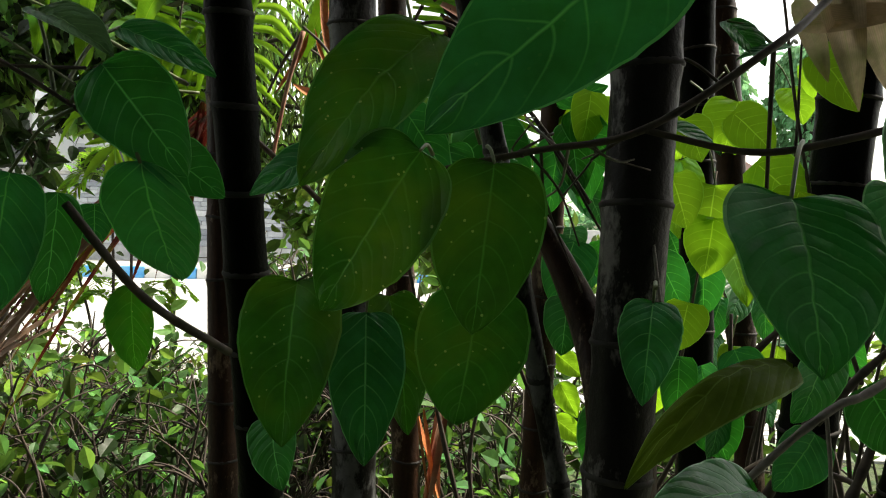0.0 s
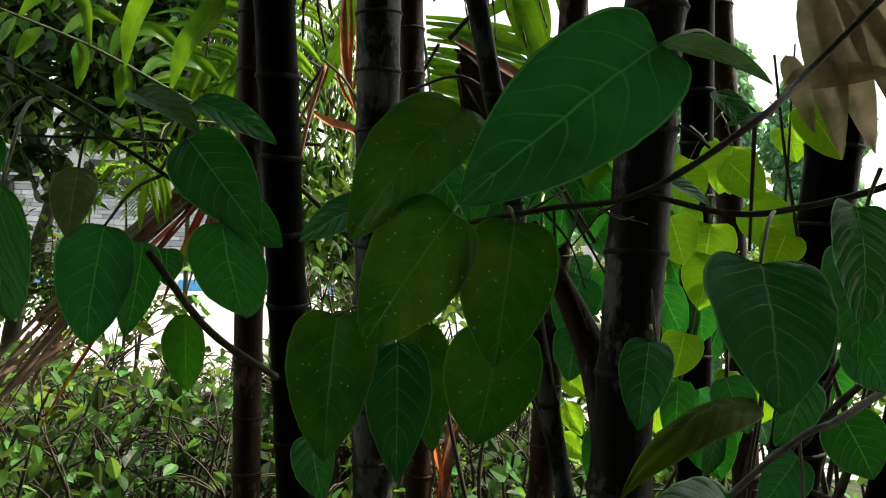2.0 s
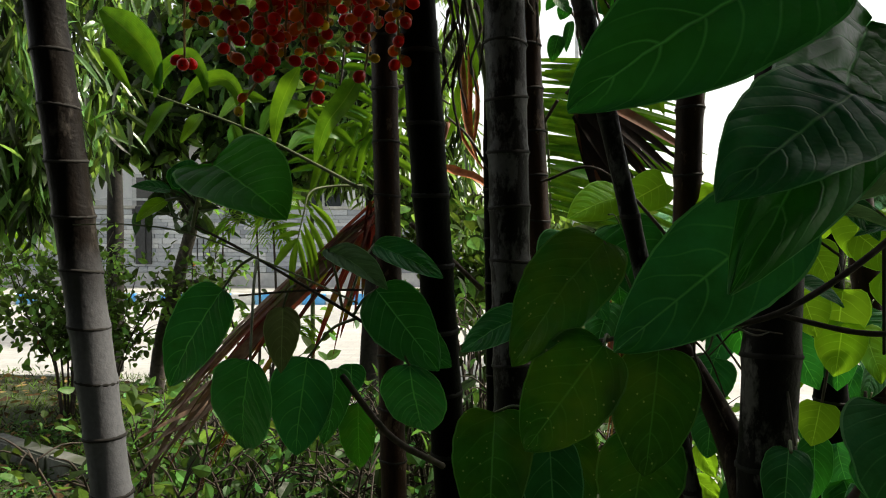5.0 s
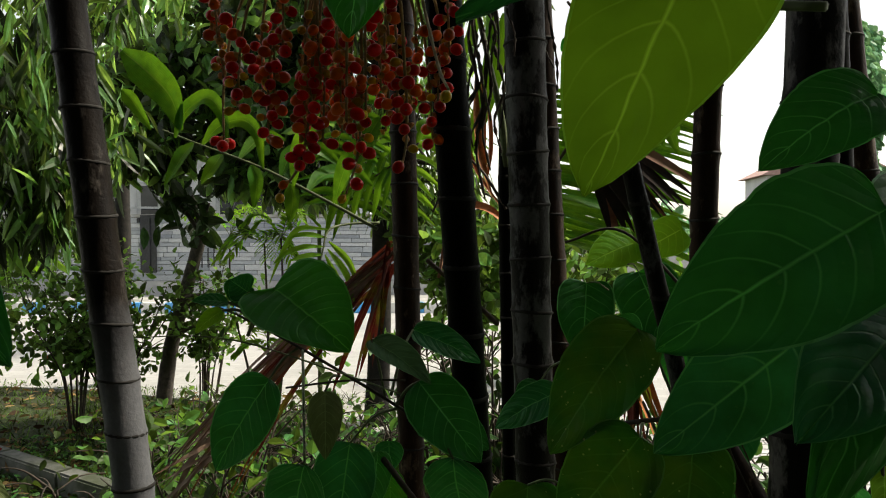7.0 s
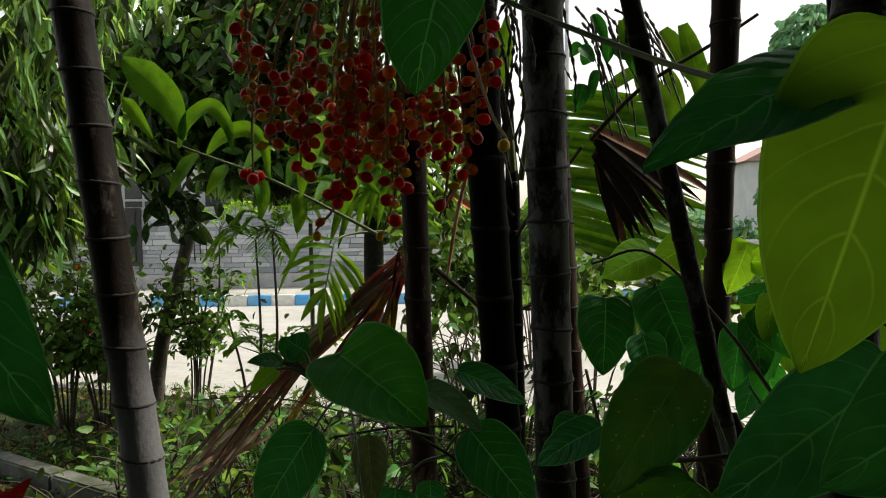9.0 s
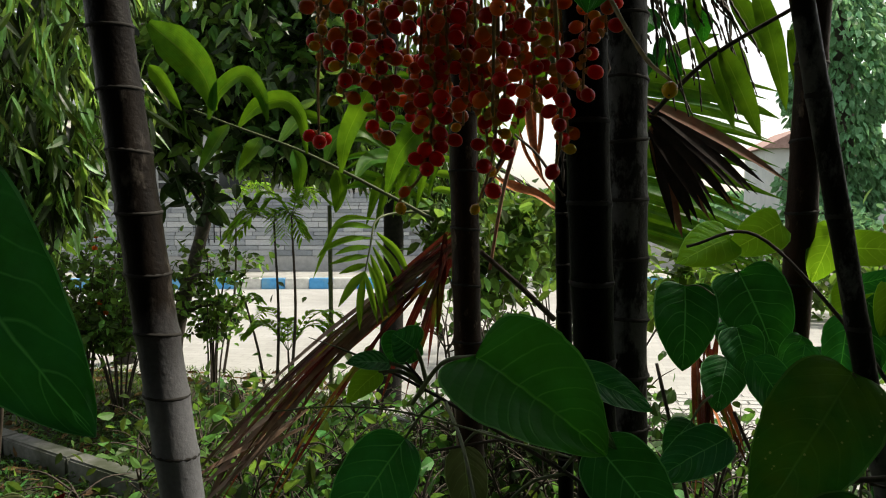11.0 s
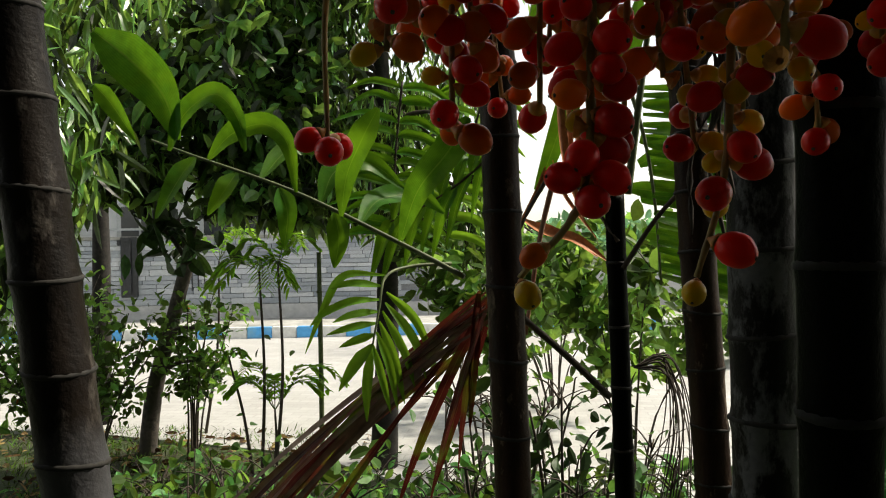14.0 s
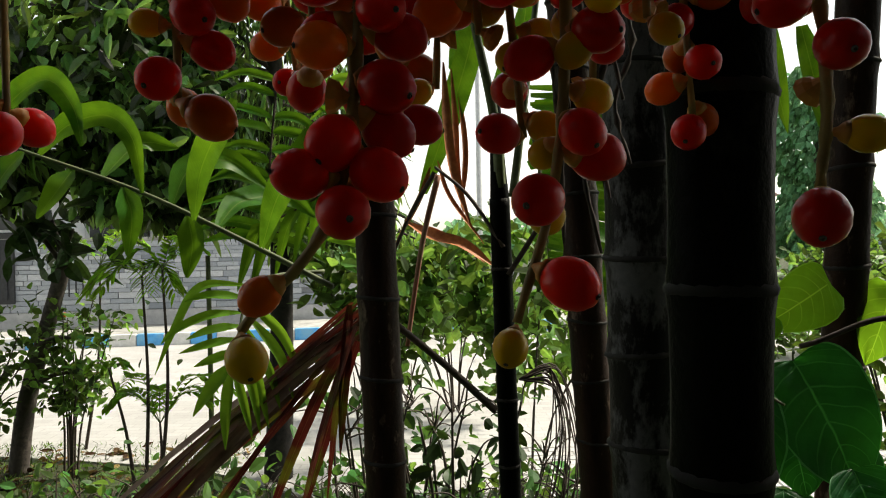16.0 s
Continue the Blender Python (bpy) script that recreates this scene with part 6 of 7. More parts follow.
for i in range(18):
    f = i / 17
    a = Vector((-0.249, 0.951, 1.930)).lerp(Vector((-0.134, 1.072, 1.975)), f) + Vector((rd.uniform(-0.01, 0.01), rd.uniform(-0.05, 0.05), 0))
    e = a + Vector((rd.uniform(-0.03, 0.03), rd.uniform(-0.02, 0.02), -rd.uniform(0.10, 0.26)))
    bmx = bmesh.new()
    tube([a, a.lerp(e, 0.35) + Vector((rd.uniform(-0.012, 0.012), 0, 0)), a.lerp(e, 0.7) + Vector((rd.uniform(-0.012, 0.012), 0, 0)), e], 0.0026, 0.0016, 5, 7, bm=bmx, wobble=1.1)
    part("stalk", bmx, TWIG, P9).matrix_parent_inverse = Matrix.Translation(-P9.location)

P10 = thing("bare_fruit_stalk", "thin beaded dark fruit stalks hanging before the sunlit frond", "fruit stalk", at=(0.0, 1.60, 2.05))
for k in range(22):
    a = Vector((-0.085 + 0.0085 * k, 1.60 + rd.uniform(-0.05, 0.05), 2.06 + rd.uniform(-0.04, 0.04)))
    e = a + Vector((0.05 + rd.uniform(-0.03, 0.09), rd.uniform(-0.02, 0.02), -rd.uniform(0.10, 0.30)))
    bmx = bmesh.new()
    tube([a, a.lerp(e, 0.35) + Vector((rd.uniform(-0.012, 0.012), 0, 0.01)), a.lerp(e, 0.7) + Vector((rd.uniform(-0.012, 0.012), 0, 0)), e], 0.0030, 0.0018, 5, 7, bm=bmx, wobble=1.0)
    part("stalk", bmx, TWIG, P10).matrix_parent_inverse = Matrix.Translation(-P10.location)


# ---- undergrowth ----
def shrub(name, x, y, height, radius, leaves, leaf_len, material, seed, label, stems=9, bare=0.35, flowers=0, twigs=1.0, low=False):
    """A twiggy shrub: branching stems from the foot, leaves in clumps on the upper part."""
    rng = np.random.default_rng(seed)
    r = random.Random(seed)
    s = thing(name, label, "shrub", "shrubs of the bed", at=(x, y, 0))
    tips = []
    for i in range(stems):
        a = i * 2.4 + r.uniform(-0.4, 0.4)
        lean = radius * r.uniform(0.25, 0.95)
        p0 = Vector((0.04 * math.cos(a), 0.04 * math.sin(a), -0.02))
        p1 = Vector((lean * 0.3 * math.cos(a), lean * 0.3 * math.sin(a), height * 0.35))
        p2 = Vector((lean * 0.75 * math.cos(a), lean * 0.75 * math.sin(a), height * r.uniform(0.6, 0.8)))
        p3 = p2 + Vector((lean * 0.3 * math.cos(a + r.uniform(-0.8, 0.8)), lean * 0.3 * math.sin(a), height * r.uniform(0.12, 0.3)))
        bm = bmesh.new()
        tube([p0, p1, p2, p3], 0.009, 0.003, 5, 4, bm=bm, wobble=0.2)
        tips += [p3, p2.lerp(p3, 0.5), p2]
        if low:
            tips += [p1.lerp(p2, 0.5), p1 * 1.3, p1.lerp(p2, 0.25) + Vector((0.15 * radius * math.cos(a * 3), 0.15 * radius * math.sin(a * 3), 0))]
        for k in range(int(4 * twigs)):
            f = r.uniform(0.25, 0.95)
            q = p1.lerp(p2, f) if f < 0.7 else p2.lerp(p3, f)
            w = Vector((r.uniform(-1, 1), r.uniform(-1, 1), r.uniform(-0.1, 0.9))) * radius * 0.45
            tube([q, q + w * 0.5 + Vector((0, 0, 0.02)), q + w], 0.0035, 0.0014, 4, 3, bm=bm)
            tips.append(q + w)
        part("stem", bm, TWIG, s)
    t = np.array([tuple(v) for v in tips])
    pick = rng.integers(0, len(t), leaves)
    p = t[pick] + rng.normal(size=(leaves, 3)) * np.array((0.13, 0.13, 0.10)) * radius * 1.2
    keep = p[:, 2] > height * bare * rng.uniform(0.5, 1.2, leaves)
    p = p[keep]
    n = len(p)
    ways = rng.normal(size=(n, 3)) + np.array((0, 0, -0.1))
    L = leaf_len * rng.uniform(0.6, 1.25, n)
    leaf_cloud("foliage", p, ways, L, L * rng.uniform(0.5, 0.68, n), material, s, seed=seed, droop=0.12, kind="stuff")
    for k in range(flowers):
        q = tips[r.randrange(len(tips))]
        fb = bmesh.new()
        bmesh.ops.create_icosphere(fb, subdivisions=1, radius=0.022)
        for v in fb.verts:
            v.co *= 1 + 0.5 * noise.noise(v.co * 90)
        fo = part("flower_head", fb, BERRY_ORANGE, s)
        fo.location = q + Vector((0, 0, 0.03))
    return s


LBL = "leafy green garden shrub with dark tangled twigs"
sr = random.Random(21)
k = 0
for y in (1.75, 2.15, 2.6, 3.1, 3.55):
    for i in range(6 if y < 3 else 7):
        x = -0.6 * y - 0.08 + i * 0.40 + sr.uniform(-0.12, 0.12)
        hh = min(0.90, 0.86 - 0.25 * (y - 2.2)) * sr.uniform(0.88, 1.05)
        if x > -0.55 and y < 2:
            hh *= 0.8
        shrub("shrub", x, y + sr.uniform(-0.15, 0.15), hh, 0.36, 270 if x < -0.75 else 160, 0.058, SHRUB_LIT if k % 3 == 0 else SHRUB, 100 + k, LBL, stems=9, bare=0.45 if y < 2.4 else 0.6, twigs=3.4)
        k += 1
for x, y, hh in ((0.35, 2.2, 0.75), (0.75, 1.9, 0.8), (0.2, 3.0, 0.7), (0.9, 2.8, 0.75), (1.4, 2.2, 0.8)):
    shrub("shrub", x, y, hh, 0.34, 110, 0.07, SHRUB, 140 + k, LBL, twigs=1.6)
    k += 1
# lawn-side bushes and road-side bushes
shrub("flowering_shrub", -3.75, 5.0, 1.35, 0.62, 1300, 0.075, SHRUB_LIT, 201, "tall leafy shrub with a few orange-red flowers", stems=10, bare=0.2, flowers=6, low=True)
shrub("flowering_shrub", -3.02, 5.62, 1.2, 0.42, 600, 0.075, SHRUB_LIT, 202, "leafy shrub beside the slanting trunk", stems=7, bare=0.3, flowers=2, low=True)
shrub("shrub", -3.55, 5.15, 1.15, 0.55, 1100, 0.07, SHRUB_LIT, 212, "leafy twiggy shrub before the slanting trunk", stems=10, bare=0.2, low=True)
shrub("shrub", -4.6, 4.4, 1.1, 0.6, 420, 0.075, SHRUB_LIT, 203, LBL, stems=7, bare=0.25, low=True)
shrub("shrub", -5.2, 5.6, 1.5, 0.8, 1000, 0.085, SHRUB_LIT, 204, "tall bright green shrub by the lawn", stems=8, bare=0.2, low=True)
shrub("shrub", -0.55, 2.75, 1.16, 0.34, 270, 0.055, SHRUB, 205, "open twiggy shrub with dark oval leaves", stems=11, bare=0.5, twigs=3.0)
shrub("shrub", -0.30, 2.45, 1.22, 0.27, 210, 0.060, SHADE_FOLIAGE, 213, "leggy shrub with bare dark stems, oval leaves coloured as a silhouette", stems=13, bare=0.55, twigs=2.2)
shrub("shrub", -0.15, 2.5, 0.95, 0.30, 170, 0.055, SHRUB, 206, "open twiggy shrub with dark oval leaves", stems=9, bare=0.5, twigs=3.0)
shrub("shrub", -0.75, 5.3, 1.55, 0.55, 850, 0.12, SHRUB_LIT, 207, "bright green road-side shrub with pale leaves", stems=5, bare=0.5, twigs=0.6)
shrub("shrub", 0.15, 5.0, 1.5, 0.6, 850, 0.12, SHRUB_LIT, 208, "bright green road-side shrub with pale leaves", stems=5, bare=0.5, twigs=0.6)
shrub("shrub", -0.3, 7.5, 1.5, 0.8, 700, 0.14, SHRUB_LIT, 209, "bright green road-side shrub with pale leaves", stems=10, bare=0.5)
shrub("shrub", 1.6, 3.4, 1.45, 0.6, 900, 0.07, SHRUB_LIT, 210, "bright green road-side shrub with pale leaves", stems=10, bare=0.4)

# leaf litter and low cover under the shrubs
lr = np.random.default_rng(77)
n = 15000
lp = np.stack([lr.uniform(-4.9, 1.8, n), lr.uniform(1.2, 5.0, n), lr.uniform(0.005, 0.12, n) ** 1.4], axis=1)
soft = np.minimum.reduce([(lp[:, 0] + 4.9) / 1.0, (1.8 - lp[:, 0]) / 1.0, (lp[:, 1] - 1.2) / 0.7, (5.0 - lp[:, 1]) / 0.6]) + 0.25 * np.sin(lp[:, 0] * 5) * np.cos(lp[:, 1] * 4)
lp = lp[lr.uniform(0, 1, n) < np.clip(soft, 0.0, 1)]
n = len(lp)
leaf_cloud("ground_cover", lp, lr.normal(size=(n, 3)) * np.array((1, 1, 0.35)), lr.uniform(0.03, 0.07, n), lr.uniform(0.012, 0.03, n), SHRUB, None, "low green ground cover and leaf litter under shrubs", "stuff", seed=78)

n = 16000
lg = np.random.default_rng(79)
gp = np.stack([lg.uniform(-6.6, -1.9, n), lg.uniform(2.9, 6.5, n), np.full(n, -0.015)], axis=1)
gp = gp[np.sin(gp[:, 0] * 3.1 + 1.3 * np.sin(gp[:, 1] * 2.3)) + lg.uniform(-1.2, 1.2, n) > -0.7]
n = len(gp)
leaf_cloud("grass", gp, lg.normal(size=(n, 3)) * np.array((0.8, 0.8, 0.2)) + np.array((0, 0, 0.9)), lg.uniform(0.03, 0.10, n), lg.uniform(0.005, 0.011, n), GRASS, None, "short uneven green and straw-coloured lawn grass", "stuff", seed=80)
n = 1500
dp = np.stack([lg.uniform(-6.2, -1.7, n), lg.uniform(2.6, 6.3, n), lg.uniform(0.004, 0.03, n)], axis=1)
leaf_cloud("fallen_leaves", dp, lg.normal(size=(n, 3)) * np.array((1, 1, 0.15)), lg.uniform(0.05, 0.11, n), lg.uniform(0.02, 0.045, n), LITTER, None, "dry brown leaves fallen on the lawn", "stuff", seed=82)

# ---- slanting small tree by the lawn ----
tree = thing("small_tree", "small tree with a grey slanting trunk, backlit shade in its sparse crown's colour", "tree", at=(-3.45, 5.75, 0))
TI = Matrix.Translation(-tree.location)
part("trunk", tube([(-3.47, 5.75, -0.05), (-3.38, 5.73, 0.5), (-3.22, 5.7, 1.0), (-3.05, 5.66, 1.5)], 0.070, 0.050, 12, 8, wobble=0.06), BARK, tree).matrix_parent_inverse = TI
for a, b in (((-3.05, 5.66, 1.48), (-3.3, 5.6, 1.8)), ((-3.05, 5.66, 1.48), (-2.95, 5.6, 1.75)), ((-3.05, 5.66, 1.5), (-3.1, 5.5, 1.95)), ((-3.3, 5.7, 0.9), (-2.9, 5.5, 1.0)), ((-3.36, 5.72, 0.6), (-2.95, 5.6, 0.75))):
    part("limb", tube([a, Vector(a).lerp(Vector(b), 0.5) + Vector((0, 0, 0.04)), b], 0.022, 0.010, 7, 4), BARK, tree).matrix_parent_inverse = TI
rt = np.random.default_rng(9)
cp = np.array((-3.09, 5.6, 1.70)) + rt.normal(size=(90, 3)) * np.array((0.15, 0.15, 0.13))
# crown leaves take the dark foliage: backlit shade put into the colour
ob = leaf_cloud("crown", cp, rt.normal(size=(90, 3)) + np.array((0, 0, -0.4)), rt.uniform(0.16, 0.26, 90), rt.uniform(0.07, 0.11, 90), SHADE_FOLIAGE, tree, seed=10, kind="stuff")
ob.matrix_parent_inverse = TI
cp = np.array((-2.85, 5.55, 0.9)) + rt.normal(size=(70, 3)) * np.array((0.22, 0.2, 0.22))
ob = leaf_cloud("side_shoot", cp, rt.normal(size=(70, 3)), rt.uniform(0.06, 0.10, 70), rt.uniform(0.035, 0.05, 70), SHRUB, tree, seed=11, kind="stuff")
ob.matrix_parent_inverse = TI

# ---- saplings with ferny leaves, and a thin pole, along the road ----
def sapling(base, top, seed, label, fronds=6, length=0.32, bend=0.05, leaflet=(0.10, 0.026), sag=0.0):
    base, top = Vector(base), Vector(top)
    s = thing("sapling", label, "sapling", at=base)
    inv = Matrix.Translation(-base)
    r = random.Random(seed)
    part("stem", tube([base - Vector((0, 0, 0.05)), base.lerp(top, 0.5) + Vector((bend, 0, 0)), top], 0.014, 0.007, 7, 6), TWIG, s).matrix_parent_inverse = inv
    for i in range(fronds):
        a = i * 2.3 + r.random()
        w = Vector((math.cos(a), math.sin(a) * 0.7, 0))
        ln = length * r.uniform(0.7, 1.2)
        fr = frond(s, [top, top + w * ln * 0.4 + Vector((0, 0, ln * (0.55 - sag))), top + w * ln * 0.75 + Vector((0, 0, ln * (0.65 - 2.2 * sag))), top + w * ln * 1.05 + Vector((0, 0, ln * (0.42 - 3 * sag)))], 15, leaflet[0], leaflet[1], PALM_LIT, r=0.003, droop=0.5, spread=0.9, lift=0.1, rnd=r, split=False)
        fr.matrix_parent_inverse = inv
    return s


def foot(p):
    return (p[0], p[1], 0.0)


sapling(foot((-2.249, 5.213, 0.029)), (-2.224, 5.222, 0.468), 31, "sapling with ferny yellow-green leaves beside the road", 10, 0.40, 0.02, (0.095, 0.028))
sapling(foot((-2.284, 5.103, 0.067)), (-2.283, 5.127, 1.431), 32, "tall thin dark sapling with drooping feathery leaves", 6, 0.28, 0.03, (0.15, 0.022), 0.25)
sapling(foot((-2.395, 5.249, 0.058)), (-2.565, 5.256, 0.816), 33, "thin sapling with few small leaves", 4, 0.14, 0.02, (0.05, 0.022), 0.15)
sapling(foot((-2.148, 4.951, 1.401)), (-2.091, 4.966, 1.476), 34, "tall thin sapling with yellowing leaves", 5, 0.26)
sapling(foot((-3.270, 6.344, 1.340)), (-3.122, 6.360, 1.475), 35, "feathery palm sapling behind the slanting trunk", 7, 0.45)
sapling(foot((-3.042, 3.188, 0.869)), (-2.961, 3.210, 1.212), 37, "small palm with arching leaves by the lawn", 8, 0.46)
pole = thing("garden_pole", "thin greenish bamboo pole standing by the road", "pole", at=foot((-1.964, 5.448, 0.618)))
part("pole", tube([(0, 0, -0.05), (0.003, 0, 0.8), (0, 0, 1.55)], 0.019, 0.016, 9, 6), TWIG_GREEN, pole)
for z in (0.3, 0.62, 0.95, 1.26):
    part("knot", tube([(0, 0, z), (0, 0, z + 0.012)], 0.022, 0.021, 9, 2), TWIG_GREEN, pole)

# ---- trees with hanging foliage on the left and overhead ----
def drooping_tree(name, foot_at, blobs, seed, label, material, leaf_len, leaf_w, sag, height):
    rng = np.random.default_rng(seed)
    t = thing(name, label, "tree", at=(foot_at[0], foot_at[1], 0))
    inv = Matrix.Translation(-t.location)
    part("trunk", tube([(foot_at[0], foot_at[1], -0.05), (foot_at[0] + 0.05, foot_at[1], height * 0.35), (foot_at[0], foot_at[1] + 0.05, height)], 0.10, 0.05, 12, 6, wobble=0.05), BARK_SHADED, t).matrix_parent_inverse = inv
    for c, size, count in blobs:
        for j in range(3):
            lb = bmesh.new()
            z0 = min(height * 0.9, c[2] + 0.2 + 0.2 * j)
            e = Vector(c) + Vector((rng.uniform(-1, 1) * size[0] * 0.7, rng.uniform(-1, 1) * size[1] * 0.7, rng.uniform(-0.3, 0.6) * size[2]))
            tube([(foot_at[0], foot_at[1], z0), (Vector((foot_at[0], foot_at[1], z0)) + e) / 2 + Vector((0, 0, 0.15)), e], 0.022, 0.005, 6, 4, bm=lb)
            part("limb", lb, TWIG, t).matrix_parent_inverse = inv
    for c, size, count in blobs:
        count = int(count * 0.74)
        p = spray(c, size, count, rng)
        w = rng.normal(size=(count, 3)) * np.array((0.6, 0.6, 0.5)) + np.array((0, 0, -sag))
        L = leaf_len * rng.uniform(0.65, 1.25, count)
        leaf_cloud("crown", p, w, L, leaf_w * rng.uniform(0.75, 1.2, count), material, t, seed=seed + 1, droop=0.15, kind="stuff").matrix_parent_inverse = inv
    return t


drooping_tree("drooping_tree", (-4.3, 3.9), (
    ((-2.598, 2.991, 2.101), (0.50, 0.40, 0.60), 1450), ((-2.581, 3.065, 1.74), (0.30, 0.30, 0.36), 420),
    ((-2.509, 3.264, 2.942), (0.6, 0.5, 0.5), 1015), ((-2.593, 2.964, 2.05), (0.40, 0.35, 0.55), 800)), 51, "tree with dense long drooping glossy leaves", MAST, 0.16, 0.032, 1.2, 4.0)
drooping_tree("broadleaf_tree", (-4.4, 6.6), (
    ((-2.996, 5.192, 2.560), (0.75, 0.6, 0.5), 2175), ((-2.300, 5.109, 2.773), (0.6, 0.6, 0.5), 1740), ((-2.596, 5.217, 3.535), (1.2, 0.8, 0.6), 2175),
    ((-3.158, 4.839, 2.188), (0.35, 0.4, 0.30), 551), ((-2.198, 5.285, 2.146), (0.45, 0.4, 0.32), 508), ((-2.52, 5.2, 2.02), (0.30, 0.3, 0.17), 330), ((-3.30, 5.2, 2.12), (0.36, 0.3, 0.26), 420), ((-2.13, 5.3, 1.92), (0.28, 0.3, 0.17), 300)), 61, "broad-leaved tree with a dense dark crown", CROWN, 0.15, 0.068, 0.5, 4.2)
drooping_tree("willowy_tree", foot((-1.536, 5.535, 0.778))[:2], (
    ((-2.004, 5.558, 2.635), (0.5, 0.5, 0.75), 2465), ((-1.653, 5.495, 2.198), (0.45, 0.4, 0.6), 1740), ((-2.291, 5.582, 2.189), (0.4, 0.4, 0.5), 1740),
    ((-1.349, 5.633, 1.867), (0.35, 0.4, 0.35), 942), ((-1.148, 5.824, 2.765), (0.40, 0.4, 0.55), 1305), ((-1.665, 5.674, 3.553), (1.2, 0.8, 0.6), 2755), ((-0.487, 5.972, 1.511), (0.5, 0.4, 0.28), 551), ((-0.86, 5.5, 2.02), (0.20, 0.25, 0.50), 620)), 71, "tree with narrow dark hanging leaves above the road", MAST, 0.16, 0.028, 1.5, 3.8)
drooping_tree("broadleaf_tree", (-8.5, 8.5), (
    ((-7.2, 9.0, 3.9), (1.8, 1.0, 0.9), 1300), ((-5.0, 9.5, 4.0), (1.8, 1.0, 0.8), 1200), ((-9.5, 8.5, 3.0), (1.3, 1.0, 1.2), 1100), ((-8.6, 8.0, 1.6), (0.9, 0.8, 0.9), 700)), 81, "broad-leaved tree with sunlit yellowish crown by the wall", SHRUB_LIT, 0.17, 0.085, 0.4, 4.0)

# unseen tree added overhead and behind; its crown blocks light from the palm clump
crown = thing("unseen_shade_tree", "unseen tree added to keep light off the palm clump", "tree", at=(1.9, -1.6, 0))
part("trunk", tube([(0, 0, -0.05), (0.05, 0, 1.6), (-0.1, 0.1, 3.6), (-0.4, 0.5, 5.0)], 0.16, 0.08, 12, 6), BARK, crown)
cr = np.random.default_rng(91)
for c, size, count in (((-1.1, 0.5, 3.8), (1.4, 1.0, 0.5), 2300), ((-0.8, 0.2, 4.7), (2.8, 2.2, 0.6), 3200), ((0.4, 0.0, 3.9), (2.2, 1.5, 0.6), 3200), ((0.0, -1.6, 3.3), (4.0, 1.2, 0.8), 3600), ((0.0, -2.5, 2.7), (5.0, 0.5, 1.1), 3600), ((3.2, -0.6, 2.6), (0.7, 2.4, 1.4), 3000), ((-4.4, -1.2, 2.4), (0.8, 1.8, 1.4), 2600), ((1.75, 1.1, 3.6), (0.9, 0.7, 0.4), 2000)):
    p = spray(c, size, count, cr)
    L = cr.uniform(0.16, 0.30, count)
    leaf_cloud("crown", p, cr.normal(size=(count, 3)) + np.array((0, 0, -0.3)), L, L * 0.5, SHADE_FOLIAGE, crown, seed=92, kind="stuff").matrix_parent_inverse = Matrix.Translation((-1.9, 1.6, 0))

# ---- the far side ----
for nm, c0, w, h, seed in (("ivy_column", (9.0, 27.0, 0), 1.75, 8.5, 1), ("ivy_column", (13.6, 28.5, 0), 1.9, 8.0, 2)):
    t = thing(nm, "tall tree trunk wrapped in climbing foliage, haze in its blue-green colour", "ivy-clad tree", at=c0)
    part("trunk", tube([(0, 0, -0.1), (0.1, 0, h * 0.5), (0, 0, h * 0.95)], 0.5, 0.25, 12, 5), BARK, t)
    g = np.random.default_rng(300 + seed)
    n = 5200
    z = g.uniform(0.9, h, n)
    a = g.uniform(0, math.tau, n)
    rr = w * (0.82 + 0.18 * np.sin(z * 2.1 + 3 * np.cos(a))) * g.uniform(0.75, 1.03, n) * np.where(z > h - 1.2, np.sqrt(np.maximum(h + 0.05 - z, 0.02) / 1.25), 1)
    p = np.stack([rr * np.cos(a), rr * np.sin(a), z], axis=1)
    ways = np.stack([np.cos(a) * 0.6, np.sin(a) * 0.6, -np.ones(n)], axis=1) + g.normal(size=(n, 3)) * 0.35
    leaf_cloud("ivy", p, ways, g.uniform(0.22, 0.40, n), g.uniform(0.14, 0.26, n), IVY_HAZED, t, seed=seed, kind="stuff")
hedge_rng = np.random.default_rng(404)
for i, (c, size, count, m) in enumerate((((6.5, 24.0, 0.7), (3.5, 1.0, 0.7), 1200, IVY_HAZED), ((14, 24.0, 0.8), (5.0, 1.2, 0.8), 1500, SHRUB_LIT), ((3.0, 10.5, 0.55), (2.2, 0.7, 0.55), 1500, SHRUB_LIT), ((6.5, 11.0, 0.6), (2.5, 0.8, 0.6), 1500, SHRUB_LIT))):
    h = thing("hedge", "loose bright hedge along the far side of the road", "hedge", at=(c[0], c[1], 0))
    p = spray((0, 0, c[2]), size, count, hedge_rng)
    p[:, 2] = np.abs(p[:, 2])
    L = hedge_rng.uniform(0.10, 0.2, count) * (1 if c[1] < 20 else 1.8)
    leaf_cloud("foliage", p, hedge_rng.normal(size=(count, 3)), L, L * 0.55, m, h, seed=410 + i, kind="stuff")
n = 7000
p = np.stack([hedge_rng.uniform(-70, 110, n), hedge_rng.uniform(95, 125, n), np.zeros(n)], axis=1)
p[:, 2] = hedge_rng.uniform(0, 1, n) * (2.6 + 1.6 * np.sin(p[:, 0] * 0.21) + 1.0 * np.sin(p[:, 0] * 0.53 + 1))
p[:, 2] = np.abs(p[:, 2])
leaf_cloud("far_woods", p, hedge_rng.normal(size=(n, 3)), hedge_rng.uniform(1.0, 2.0, n), hedge_rng.uniform(0.8, 1.5, n), IVY_HAZED, None, "low line of distant green trees with haze in their colour", "stuff", seed=405)

